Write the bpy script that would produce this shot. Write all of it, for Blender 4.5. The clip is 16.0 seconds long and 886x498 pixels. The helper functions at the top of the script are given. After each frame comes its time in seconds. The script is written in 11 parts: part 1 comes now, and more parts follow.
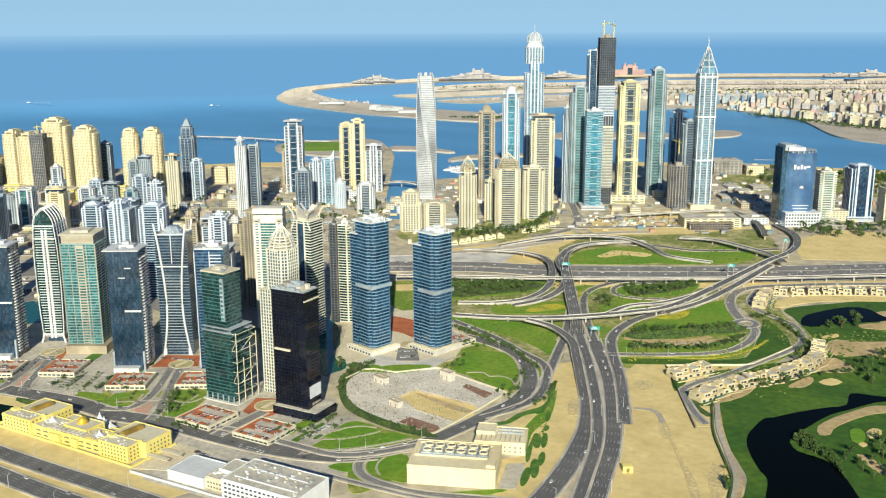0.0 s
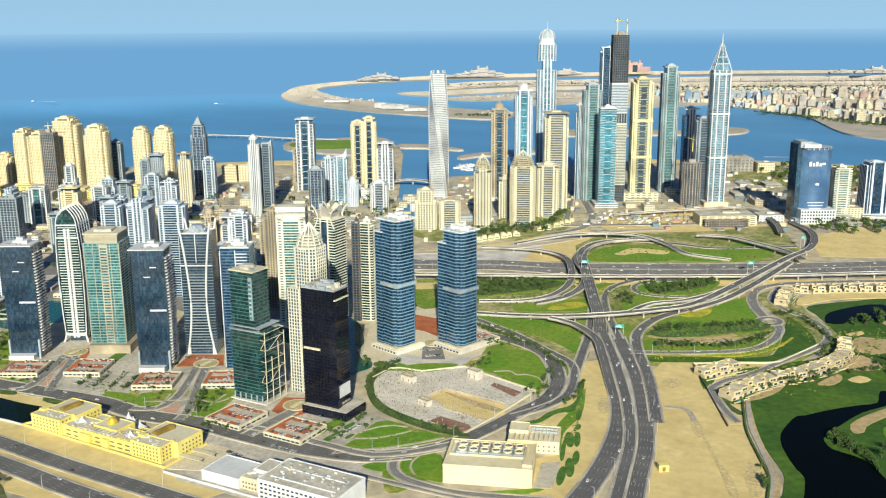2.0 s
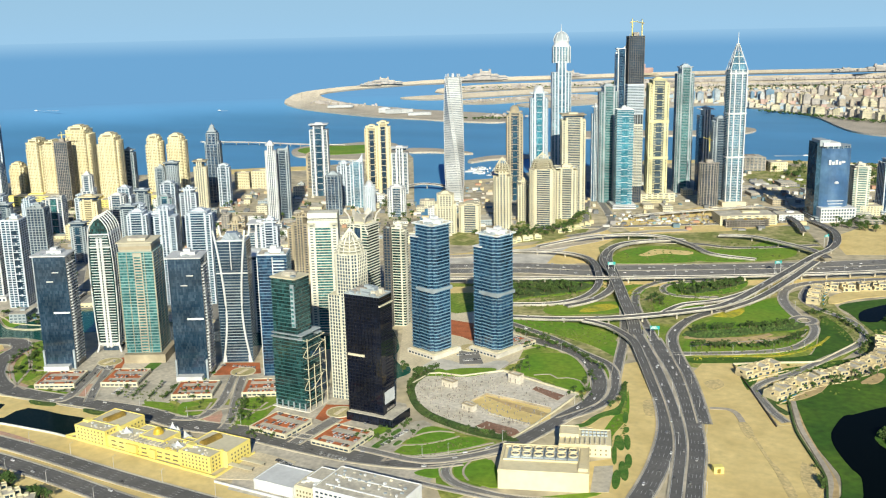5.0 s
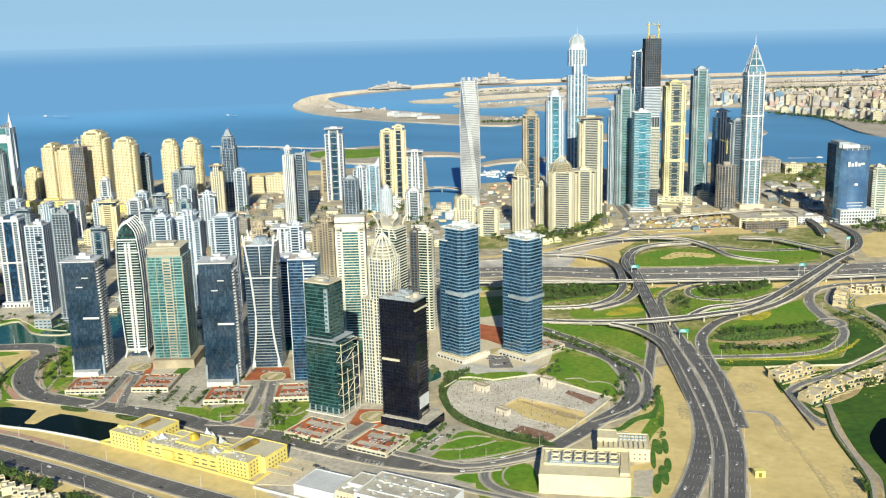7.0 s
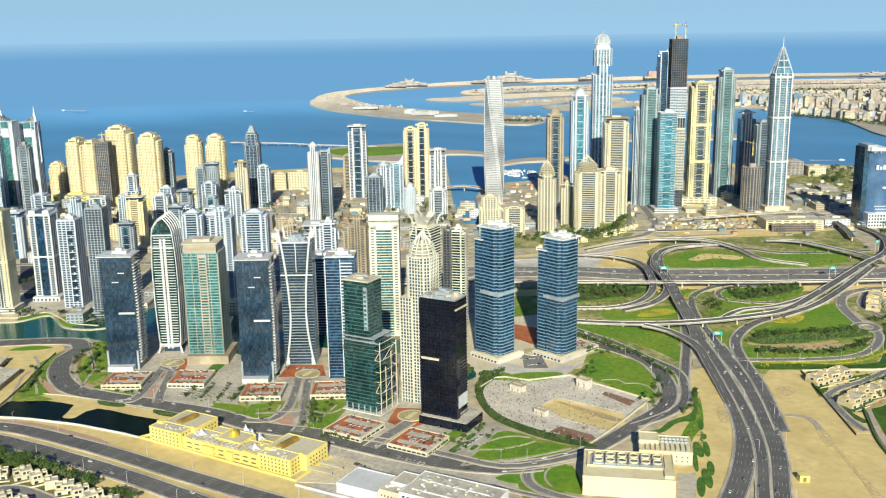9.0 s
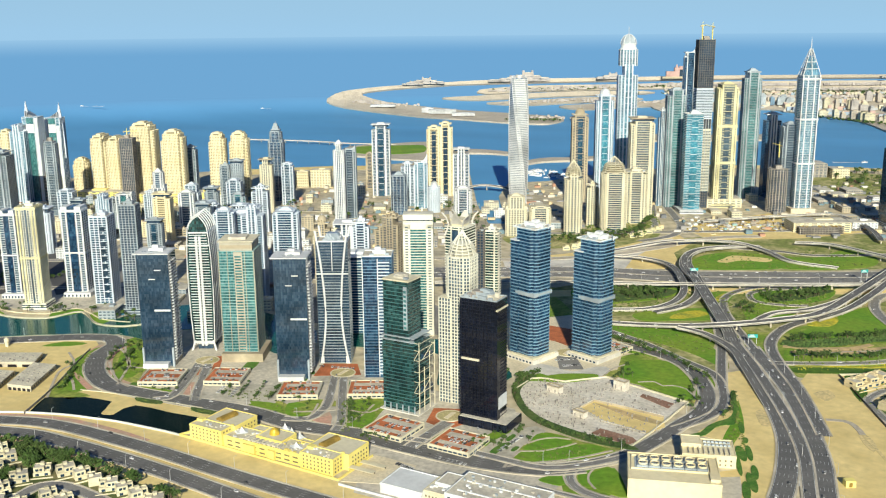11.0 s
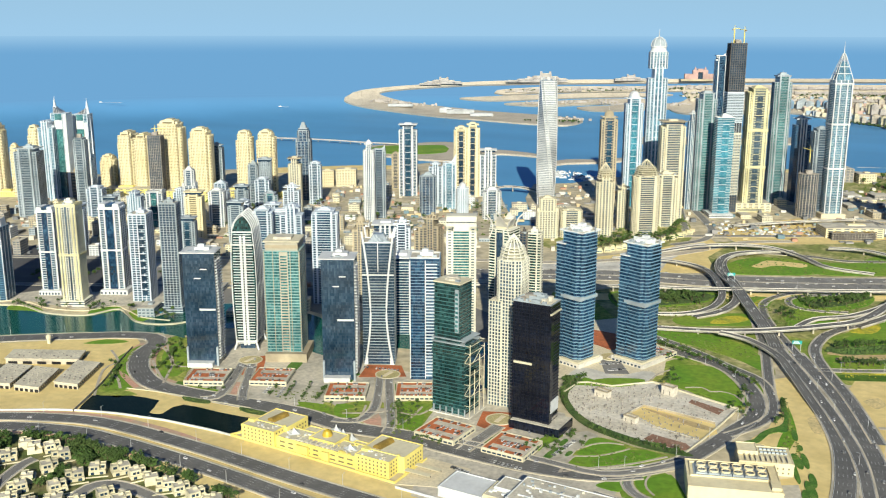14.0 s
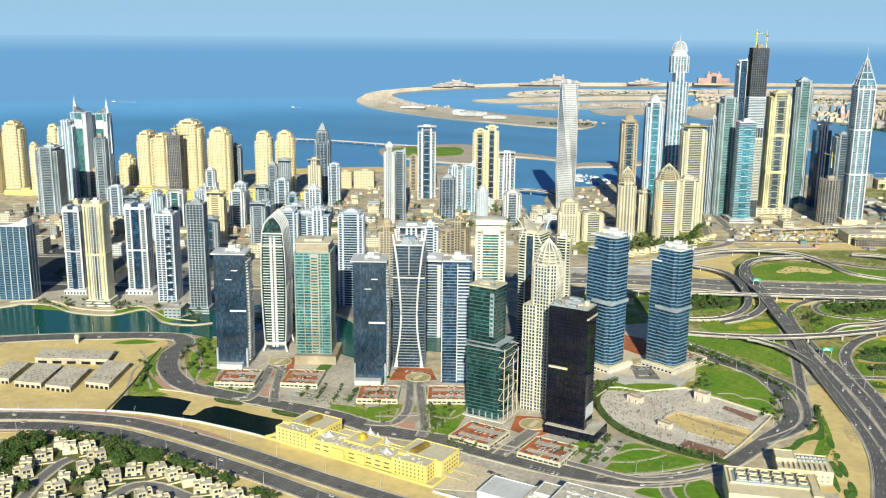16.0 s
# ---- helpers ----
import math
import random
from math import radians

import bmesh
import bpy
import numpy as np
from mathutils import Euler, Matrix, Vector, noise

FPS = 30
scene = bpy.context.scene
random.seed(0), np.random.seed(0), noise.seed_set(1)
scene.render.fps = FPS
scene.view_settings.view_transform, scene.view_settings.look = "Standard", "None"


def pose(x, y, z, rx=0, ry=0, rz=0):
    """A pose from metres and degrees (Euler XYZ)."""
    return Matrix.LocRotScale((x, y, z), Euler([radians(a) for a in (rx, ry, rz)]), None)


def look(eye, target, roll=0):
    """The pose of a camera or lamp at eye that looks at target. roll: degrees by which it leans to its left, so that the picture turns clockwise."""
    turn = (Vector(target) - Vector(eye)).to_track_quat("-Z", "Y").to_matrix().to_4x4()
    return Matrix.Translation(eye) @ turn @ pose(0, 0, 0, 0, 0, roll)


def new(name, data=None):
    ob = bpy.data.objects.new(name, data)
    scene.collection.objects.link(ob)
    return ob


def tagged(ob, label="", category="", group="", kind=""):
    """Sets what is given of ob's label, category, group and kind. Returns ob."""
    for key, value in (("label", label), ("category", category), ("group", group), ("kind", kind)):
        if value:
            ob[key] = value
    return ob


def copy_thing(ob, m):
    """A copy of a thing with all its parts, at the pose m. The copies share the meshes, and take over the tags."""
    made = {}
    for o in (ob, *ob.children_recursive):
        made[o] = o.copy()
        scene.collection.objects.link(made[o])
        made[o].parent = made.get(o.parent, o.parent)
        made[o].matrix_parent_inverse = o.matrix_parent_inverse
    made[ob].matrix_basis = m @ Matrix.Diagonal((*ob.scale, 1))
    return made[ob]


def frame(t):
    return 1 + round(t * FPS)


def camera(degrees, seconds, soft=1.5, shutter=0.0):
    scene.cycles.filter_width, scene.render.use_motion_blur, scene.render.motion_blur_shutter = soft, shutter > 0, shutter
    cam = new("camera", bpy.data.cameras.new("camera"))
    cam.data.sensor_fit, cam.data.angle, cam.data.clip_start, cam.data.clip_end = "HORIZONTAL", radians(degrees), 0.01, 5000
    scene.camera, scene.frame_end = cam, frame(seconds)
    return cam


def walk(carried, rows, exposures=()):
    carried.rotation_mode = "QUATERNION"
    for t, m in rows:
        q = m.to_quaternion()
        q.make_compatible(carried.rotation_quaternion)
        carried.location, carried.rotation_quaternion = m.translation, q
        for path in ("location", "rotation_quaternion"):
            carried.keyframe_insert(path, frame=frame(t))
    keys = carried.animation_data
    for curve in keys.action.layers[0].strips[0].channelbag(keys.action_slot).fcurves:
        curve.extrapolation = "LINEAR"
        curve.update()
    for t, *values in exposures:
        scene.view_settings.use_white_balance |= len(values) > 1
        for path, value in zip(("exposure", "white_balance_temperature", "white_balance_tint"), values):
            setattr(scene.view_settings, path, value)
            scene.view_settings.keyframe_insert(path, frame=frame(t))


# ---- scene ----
cam = camera(50.0, 16.0, soft=1.15)
PATH = [
    (0, (6.166, 2.143, 391.231), (5.2385, 3.8552, 390.7746), -0.29),
    (0.5, (-1.433, -0.584, 391.111), (-2.3596, 1.1289, 390.6556), -0.16),
    (1, (-9.028, -3.359, 390.985), (-9.9552, -1.6464, 390.5298), -0.24),
    (1.5, (-16.617, -6.179, 390.862), (-17.5433, -4.4664, 390.4050), -0.33),
    (2, (-24.200, -9.043, 390.748), (-25.1246, -7.3304, 390.2873), -0.42),
    (2.5, (-31.775, -11.950, 390.649), (-32.6967, -10.2361, 390.1876), -0.55),
    (3, (-39.343, -14.899, 390.572), (-40.2638, -13.1836, 390.1143), -0.74),
    (3.5, (-46.901, -17.887, 390.521), (-47.8210, -16.1709, 390.0642), -0.81),
    (4, (-54.449, -20.915, 390.501), (-55.3692, -19.1991, 390.0441), -0.97),
    (6.5, (-92.012, -36.567, 390.950), (-92.9293, -34.8468, 390.5032), -1.45),
    (7, (-99.482, -39.787, 391.160), (-100.4043, -38.0693, 390.7141), -1.47),
    (7.5, (-106.937, -43.031, 391.409), (-107.8625, -41.3143, 390.9657), -1.31),
    (8, (-114.375, -46.298, 391.697), (-115.3057, -44.5842, 391.2535), -1.24),
    (8.5, (-121.796, -49.584, 392.021), (-122.7305, -47.8730, 391.5748), -1.14),
    (9, (-129.199, -52.888, 392.378), (-130.1368, -51.1796, 391.9286), -0.93),
    (11.5, (-165.910, -69.565, 394.511), (-166.8668, -67.8681, 394.0581), -0.45),
    (12, (-173.187, -72.912, 394.967), (-174.1458, -71.2164, 394.5137), -0.38),
    (12.5, (-180.440, -76.255, 395.416), (-181.4001, -74.5600, 394.9631), -0.31),
    (13, (-187.669, -79.591, 395.850), (-188.6318, -77.8981, 395.3948), -0.20),
    (13.5, (-194.873, -82.916, 396.259), (-195.8367, -81.2236, 395.8041), -0.09),
    (14, (-202.052, -86.227, 396.633), (-203.0170, -84.5349, 396.1794), 0.08),
    (14.5, (-209.204, -89.519, 396.962), (-210.1695, -87.8272, 396.5086), 0.22),
    (15, (-216.329, -92.791, 397.234), (-217.2977, -91.1004, 396.7830), 0.33),
    (15.5, (-223.426, -96.036, 397.437), (-224.3968, -94.3466, 396.9859), 0.42),
    (16, (-230.494, -99.252, 397.559), (-231.4684, -97.5644, 397.1089), 0.52),
]
walk(cam, [(t, look(eye, target, roll)) for t, eye, target, roll in PATH])

# world, sun and exposure
SUN_BEARING, SUN_ELEVATION = 30.0, 25.0
world = bpy.data.worlds.new("sky")
scene.world = world
world.use_nodes = True
wn = world.node_tree.nodes
sky = wn.new("ShaderNodeTexSky")
sky.sky_type, sky.sun_disc = "NISHITA", False
sky.sun_elevation, sky.sun_rotation = radians(SUN_ELEVATION), radians(180 - SUN_BEARING)
sky.altitude, sky.air_density, sky.dust_density, sky.ozone_density = 0, 1.0, 0.4, 4.0
wl = world.node_tree.links
tone = wn.new("ShaderNodeMixRGB")
tone.blend_type, tone.inputs[0].default_value, tone.inputs[2].default_value = "MULTIPLY", 1.0, (0.036, 0.048, 0.064, 1)
wl.new(sky.outputs[0], tone.inputs[1])
# pale haze low over the horizon, all round
way, up = wn.new("ShaderNodeTexCoord"), wn.new("ShaderNodeSeparateXYZ")
wl.new(way.outputs["Generated"], up.inputs[0])
height = wn.new("ShaderNodeMapRange")
height.inputs[1].default_value, height.inputs[2].default_value, height.inputs[3].default_value, height.inputs[4].default_value = 0.0, 0.22, 1.0, 0.0
wl.new(up.outputs["Z"], height.inputs[0])
haze = wn.new("ShaderNodeMixRGB")
haze.inputs[2].default_value = (0.29, 0.50, 0.69, 1)
wl.new(height.outputs[0], haze.inputs[0])
wl.new(tone.outputs[0], haze.inputs[1])
wl.new(haze.outputs[0], wn["Background"].inputs[0])
wn["Background"].inputs[1].default_value = 1.0
sun = new("sun", bpy.data.lights.new("sun", "SUN"))
sun.data.energy, sun.data.angle, sun.data.color = 5.25, radians(0.5), (1.0, 0.955, 0.765)
sb, se = radians(SUN_BEARING), radians(SUN_ELEVATION)
sun_from = Vector((math.sin(sb) * math.cos(se), -math.cos(sb) * math.cos(se), math.sin(se)))
sun.matrix_world = look(sun_from * 1000, (0, 0, 0))
scene.view_settings.exposure = 0.25


# materials
def nodes_of(name):
    m = bpy.data.materials.new(name)
    m.use_nodes = True
    return m, m.node_tree.nodes, m.node_tree.links, m.node_tree.nodes["Principled BSDF"]


def surface(name, colour, rough=0.8, metal=0.0, fine=0.5, coarse=0.02, vary=0.25, bump=0.0, tint=None, each=0.0, spec=0.5):
    """Base colour with a fine grain, coarse stains towards tint, and a shift from piece to piece."""
    m, n, l, b = nodes_of(name)
    pos = n.new("ShaderNodeNewGeometry")
    f1, f2 = n.new("ShaderNodeTexNoise"), n.new("ShaderNodeTexNoise")
    f1.inputs["Scale"].default_value, f2.inputs["Scale"].default_value = fine, coarse
    f1.inputs["Detail"].default_value, f2.inputs["Detail"].default_value = 3, 5
    for f in (f1, f2):
        l.new(pos.outputs["Position"], f.inputs["Vector"])
    stain = n.new("ShaderNodeMixRGB")
    stain.inputs[1].default_value = (*colour, 1)
    stain.inputs[2].default_value = (*(tint or [c * 0.6 for c in colour]), 1)
    ramp = n.new("ShaderNodeMapRange")
    ramp.inputs[1].default_value, ramp.inputs[2].default_value = 0.42, 0.68
    l.new(f2.outputs[0], ramp.inputs[0])
    l.new(ramp.outputs[0], stain.inputs[0])
    grain = n.new("ShaderNodeMixRGB")
    grain.blend_type, grain.inputs[0].default_value = "MULTIPLY", 1.0
    g = n.new("ShaderNodeMapRange")
    g.inputs[1].default_value, g.inputs[2].default_value = 0.25, 0.75
    g.inputs[3].default_value, g.inputs[4].default_value = 1 - vary, 1 + vary
    l.new(f1.outputs[0], g.inputs[0])
    l.new(stain.outputs[0], grain.inputs[1])
    l.new(g.outputs[0], grain.inputs[2])
    last = grain
    if each:
        info = n.new("ShaderNodeObjectInfo")
        e = n.new("ShaderNodeMapRange")
        e.inputs[3].default_value, e.inputs[4].default_value = 1 - each, 1 + each
        l.new(info.outputs["Random"], e.inputs[0])
        last = n.new("ShaderNodeMixRGB")
        last.blend_type, last.inputs[0].default_value = "MULTIPLY", 1.0
        l.new(grain.outputs[0], last.inputs[1])
        l.new(e.outputs[0], last.inputs[2])
    l.new(last.outputs[0], b.inputs["Base Color"])
    b.inputs["Roughness"].default_value, b.inputs["Metallic"].default_value = rough, metal
    b.inputs["Specular IOR Level"].default_value = spec
    if bump:
        bp = n.new("ShaderNodeBump")
        bp.inputs["Strength"].default_value, bp.inputs["Distance"].default_value = bump, 0.3
        l.new(f1.outputs[0], bp.inputs["Height"])
        l.new(bp.outputs[0], b.inputs["Normal"])
    return m


def glazing(name, colour, bright, share=0.3, rough=0.12, bay=1.8, storey=3.6, spec=0.8, frame_tone=0.5):
    """A curtain wall: panes of bay by storey metres, some with pale blinds, between thin frames; coordinates of the mesh itself."""
    m, n, l, b = nodes_of(name)
    tc = n.new("ShaderNodeTexCoord")
    sep = n.new("ShaderNodeSeparateXYZ")
    l.new(tc.outputs["Object"], sep.inputs[0])

    def calc(op, a, c=None):
        x = n.new("ShaderNodeMath")
        x.operation = op
        for k, v in enumerate((a, c)):
            if v is None:
                continue
            if isinstance(v, (int, float)):
                x.inputs[k].default_value = v
            else:
                l.new(v, x.inputs[k])
        return x.outputs[0]

    run = calc("ADD", sep.outputs["X"], sep.outputs["Y"])
    u, v = calc("DIVIDE", run, bay), calc("DIVIDE", sep.outputs["Z"], storey)
    cell = n.new("ShaderNodeCombineXYZ")
    l.new(calc("FLOOR", u), cell.inputs[0])
    l.new(calc("FLOOR", v), cell.inputs[1])
    info = n.new("ShaderNodeObjectInfo")
    l.new(calc("MULTIPLY", info.outputs["Random"], 50.0), cell.inputs[2])
    white = n.new("ShaderNodeTexWhiteNoise")
    l.new(cell.outputs[0], white.inputs["Vector"])
    mix = n.new("ShaderNodeMixRGB")
    mix.inputs[1].default_value, mix.inputs[2].default_value = (*colour, 1), (*bright, 1)
    blind = calc("MULTIPLY", calc("POWER", white.outputs["Value"], 2.0), share * 2)
    l.new(blind, mix.inputs[0])
    fr = calc("ADD", calc("LESS_THAN", calc("FRACT", u), 0.1), calc("LESS_THAN", calc("FRACT", v), 0.06))
    mix2 = n.new("ShaderNodeMixRGB")
    l.new(calc("MULTIPLY", calc("MINIMUM", fr, 1.0), frame_tone), mix2.inputs[0])
    l.new(mix.outputs[0], mix2.inputs[1])
    mix2.inputs[2].default_value = (*[min(1, c * 0.5 + 0.1) for c in bright], 1)
    # uneven reflections painted in: broad noise brightens and darkens the glass colour
    reflection_mottle = n.new("ShaderNodeTexNoise")
    reflection_mottle.inputs["Scale"].default_value, reflection_mottle.inputs["Detail"].default_value = 0.035, 3
    l.new(tc.outputs["Object"], reflection_mottle.inputs["Vector"])
    lift = n.new("ShaderNodeMapRange")
    lift.inputs[1].default_value, lift.inputs[2].default_value, lift.inputs[3].default_value, lift.inputs[4].default_value = 0.3, 0.7, 0.6, 1.5
    l.new(reflection_mottle.outputs[0], lift.inputs[0])
    tone = n.new("ShaderNodeMixRGB")
    tone.blend_type, tone.inputs[0].default_value = "MULTIPLY", 1.0
    l.new(mix2.outputs[0], tone.inputs[1])
    l.new(lift.outputs[0], tone.inputs[2])
    l.new(tone.outputs[0], b.inputs["Base Color"])
    b.inputs["Roughness"].default_value = rough
    b.inputs["Specular IOR Level"].default_value = spec
    bp = n.new("ShaderNodeBump")
    bp.inputs["Strength"].default_value, bp.inputs["Distance"].default_value = 0.018, 0.3
    l.new(white.outputs["Value"], bp.inputs["Height"])
    l.new(bp.outputs[0], b.inputs["Normal"])
    return m


SAND = surface("desert_sand", (0.73, 0.575, 0.25), 0.95, fine=0.12, coarse=0.03, vary=0.14, tint=(0.63, 0.485, 0.20))
PALE_SAND = surface("pale_sand", (0.48, 0.42, 0.335), 0.95, fine=0.2, coarse=0.01, vary=0.2, tint=(0.38, 0.335, 0.27))
URBAN = surface("urban_ground", (0.54, 0.465, 0.31), 0.9, fine=0.06, coarse=0.012, vary=0.35, tint=(0.34, 0.305, 0.235))
EARTH = surface("bare_brown_earth", (0.53, 0.385, 0.19), 0.95, fine=0.15, coarse=0.02, vary=0.25, tint=(0.40, 0.31, 0.15))
TRODDEN = surface("trodden_sand", (0.64, 0.50, 0.235), 0.95, fine=0.3, coarse=0.06, vary=0.3, tint=(0.54, 0.43, 0.21))
IVORY = surface("ivory_render", (0.74, 0.72, 0.60), 0.8, fine=0.2, coarse=0.02, vary=0.08)
LEMON = surface("pale_lemon_render", (0.74, 0.68, 0.40), 0.8, fine=0.2, coarse=0.02, vary=0.08)
TWIN_BAND = surface("pale_blue_panels", (0.18, 0.32, 0.43), 0.35, fine=0.2, coarse=0.02, vary=0.1)
GRASS = surface("mown_grass", (0.115, 0.255, 0.010), 0.95, fine=0.15, coarse=0.012, vary=0.25, tint=(0.20, 0.29, 0.02))
GOLF = surface("golf_turf", (0.031, 0.100, 0.003), 0.95, fine=0.12, coarse=0.012, vary=0.4, tint=(0.072, 0.15, 0.006))
SCRUB = surface("dark_shrubs", (0.05, 0.10, 0.02), 0.95, fine=0.3, coarse=0.05, vary=0.5, tint=(0.09, 0.13, 0.03))
ASPHALT = surface("asphalt", (0.068, 0.068, 0.071), 0.85, fine=0.5, coarse=0.02, vary=0.15, tint=(0.095, 0.092, 0.09))
WORN = surface("worn_pale_asphalt", (0.19, 0.183, 0.172), 0.85, fine=0.4, coarse=0.02, vary=0.15, tint=(0.25, 0.24, 0.22))
ROADWAY = surface("grey_road_asphalt", (0.118, 0.116, 0.112), 0.85, fine=0.4, coarse=0.02, vary=0.2, tint=(0.155, 0.15, 0.142))
CONCRETE = surface("pale_concrete", (0.60, 0.54, 0.42), 0.85, fine=0.3, coarse=0.03, vary=0.1)
PAVING = surface("paving", (0.68, 0.60, 0.43), 0.85, fine=0.35, coarse=0.03, vary=0.18, tint=(0.58, 0.50, 0.35))
BRICK_PAVING = surface("red_paving", (0.50, 0.15, 0.055), 0.85, fine=0.4, coarse=0.04, vary=0.25)
FORECOURT = surface("grey_forecourt_paving", (0.56, 0.51, 0.415), 0.85, fine=0.2, coarse=0.03, vary=0.25, tint=(0.38, 0.355, 0.30))
PARK = surface("pale_parking_paving", (0.52, 0.48, 0.39), 0.85, fine=0.2, coarse=0.03, vary=0.2)
PARAPET = surface("white_parapet_concrete", (0.66, 0.63, 0.56), 0.8, fine=0.3, coarse=0.03, vary=0.1)
WHITE = surface("white_paint", (0.69, 0.71, 0.71), 0.6, fine=0.2, coarse=0.02, vary=0.08, tint=(0.54, 0.55, 0.55))
ROOF = surface("roof_felt", (0.58, 0.54, 0.44), 0.9, fine=0.3, coarse=0.06, vary=0.2, tint=(0.4, 0.37, 0.31))
CREAM = surface("cream_render", (0.64, 0.59, 0.43), 0.8, fine=0.2, coarse=0.02, vary=0.08, tint=(0.54, 0.49, 0.35))
SANDSTONE = surface("warm_sandstone_render", (0.73, 0.65, 0.43), 0.8, fine=0.2, coarse=0.02, vary=0.08, tint=(0.68, 0.58, 0.35))
YELLOW = surface("yellow_render", (0.80, 0.69, 0.22), 0.8, fine=0.2, coarse=0.03, vary=0.06, tint=(0.7, 0.57, 0.15))
TAN = surface("tan_render", (0.46, 0.39, 0.27), 0.8, fine=0.2, coarse=0.02, vary=0.1)
BEIGE = surface("beige_grid_panels", (0.46, 0.43, 0.34), 0.7, fine=0.2, coarse=0.02, vary=0.1)
VILLA = surface("sand_render", (0.66, 0.56, 0.34), 0.85, fine=0.2, coarse=0.03, vary=0.12, each=0.12)
PALE_STONE = surface("pale_pink_stone", (0.44, 0.405, 0.38), 0.85, fine=0.1, vary=0.1)
GREY = surface("grey_panels", (0.37, 0.425, 0.46), 0.6, fine=0.2, coarse=0.02, vary=0.1)
# white panels with the blue of distance haze put into the colour
MIST = surface("haze_tinted_white_panels", (0.57, 0.635, 0.70), 0.6, fine=0.2, coarse=0.02, vary=0.1, tint=(0.47, 0.53, 0.60))
DARK = surface("dark_metal", (0.007, 0.008, 0.015), 0.4, fine=0.3, coarse=0.02, vary=0.2)
BARE = surface("bare_concrete", (0.34, 0.31, 0.27), 0.9, fine=0.3, coarse=0.04, vary=0.3)
RAW = surface("dark_raw_concrete", (0.13, 0.12, 0.11), 0.9, fine=0.3, coarse=0.04, vary=0.3)
VERGE = surface("scrubby_verge", (0.19, 0.22, 0.05), 0.95, fine=0.12, coarse=0.03, vary=0.35, tint=(0.46, 0.40, 0.19))
TURF = surface("rough_turf", (0.15, 0.245, 0.018), 0.95, fine=0.2, coarse=0.025, vary=0.4, tint=(0.36, 0.345, 0.085))
GARDEN = surface("garden_ground", (0.075, 0.105, 0.022), 0.95, fine=0.15, coarse=0.04, vary=0.45, tint=(0.24, 0.20, 0.10))
PLOT_STONE = surface("dusty_plot_paving", (0.66, 0.615, 0.53), 0.9, fine=0.25, coarse=0.04, vary=0.22, tint=(0.55, 0.50, 0.41))
PINK_PAVING = surface("pink_sidewalk_paving", (0.56, 0.32, 0.23), 0.9, fine=0.3, coarse=0.05, vary=0.2, tint=(0.44, 0.34, 0.24))
BLUE_BAND = surface("blue_grey_panels", (0.15, 0.28, 0.41), 0.35, fine=0.2, coarse=0.02, vary=0.1)
GREEN_BAND = surface("dark_green_panels", (0.055, 0.15, 0.15), 0.35, fine=0.2, coarse=0.02, vary=0.1)
TEAL_BAND = surface("teal_panels", (0.30, 0.47, 0.46), 0.4, fine=0.2, coarse=0.02, vary=0.1)
SILVER = surface("silver_metal", (0.66, 0.67, 0.67), 0.4, 0.15, fine=0.2, coarse=0.02, vary=0.08)
LEAF = surface("leaves", (0.042, 0.088, 0.014), 0.9, fine=0.4, coarse=0.05, vary=0.5, tint=(0.07, 0.115, 0.025), each=0.3)
BARK = surface("bark", (0.14, 0.10, 0.07), 0.95)
GL_BLUE = glazing("blue_glass", (0.010, 0.042, 0.078), (0.10, 0.22, 0.31), 0.15, frame_tone=0.3)
GL_NAVY = glazing("navy_glass", (0.005, 0.022, 0.058), (0.06, 0.18, 0.30), 0.2, frame_tone=0.2, bay=2.6)
GL_BRONZE = glazing("shaded_bronze_glass", (0.13, 0.115, 0.070), (0.30, 0.26, 0.16), 0.3, frame_tone=0.3)
GL_SILVER = glazing("silvered_glass", (0.20, 0.24, 0.27), (0.40, 0.44, 0.46), 0.4, frame_tone=0.3)
GL_SKY = glazing("sky_blue_glass", (0.035, 0.115, 0.18), (0.20, 0.36, 0.44), 0.35)
GL_DARK = glazing("dark_glass", (0.012, 0.032, 0.060), (0.07, 0.11, 0.15), 0.2, frame_tone=0.12, spec=0.7, rough=0.08)
GL_BLACK = glazing("black_glass", (0.004, 0.006, 0.014), (0.018, 0.024, 0.042), 0.15, frame_tone=0.1, spec=0.4, rough=0.06)
GL_GREEN = glazing("green_glass", (0.004, 0.022, 0.024), (0.05, 0.15, 0.15), 0.24, frame_tone=0.12, bay=2.6)
GL_TEAL = glazing("teal_glass", (0.016, 0.095, 0.105), (0.14, 0.34, 0.34), 0.3, frame_tone=0.3)
GL_GREY = glazing("grey_glass", (0.028, 0.055, 0.080), (0.17, 0.23, 0.28), 0.25, frame_tone=0.3)
GL_TURQ = glazing("turquoise_glass", (0.012, 0.13, 0.20), (0.12, 0.36, 0.44), 0.35)
CAR_PAINT = surface("car_paint", (0.45, 0.45, 0.46), 0.6, each=0.9, spec=0.2)


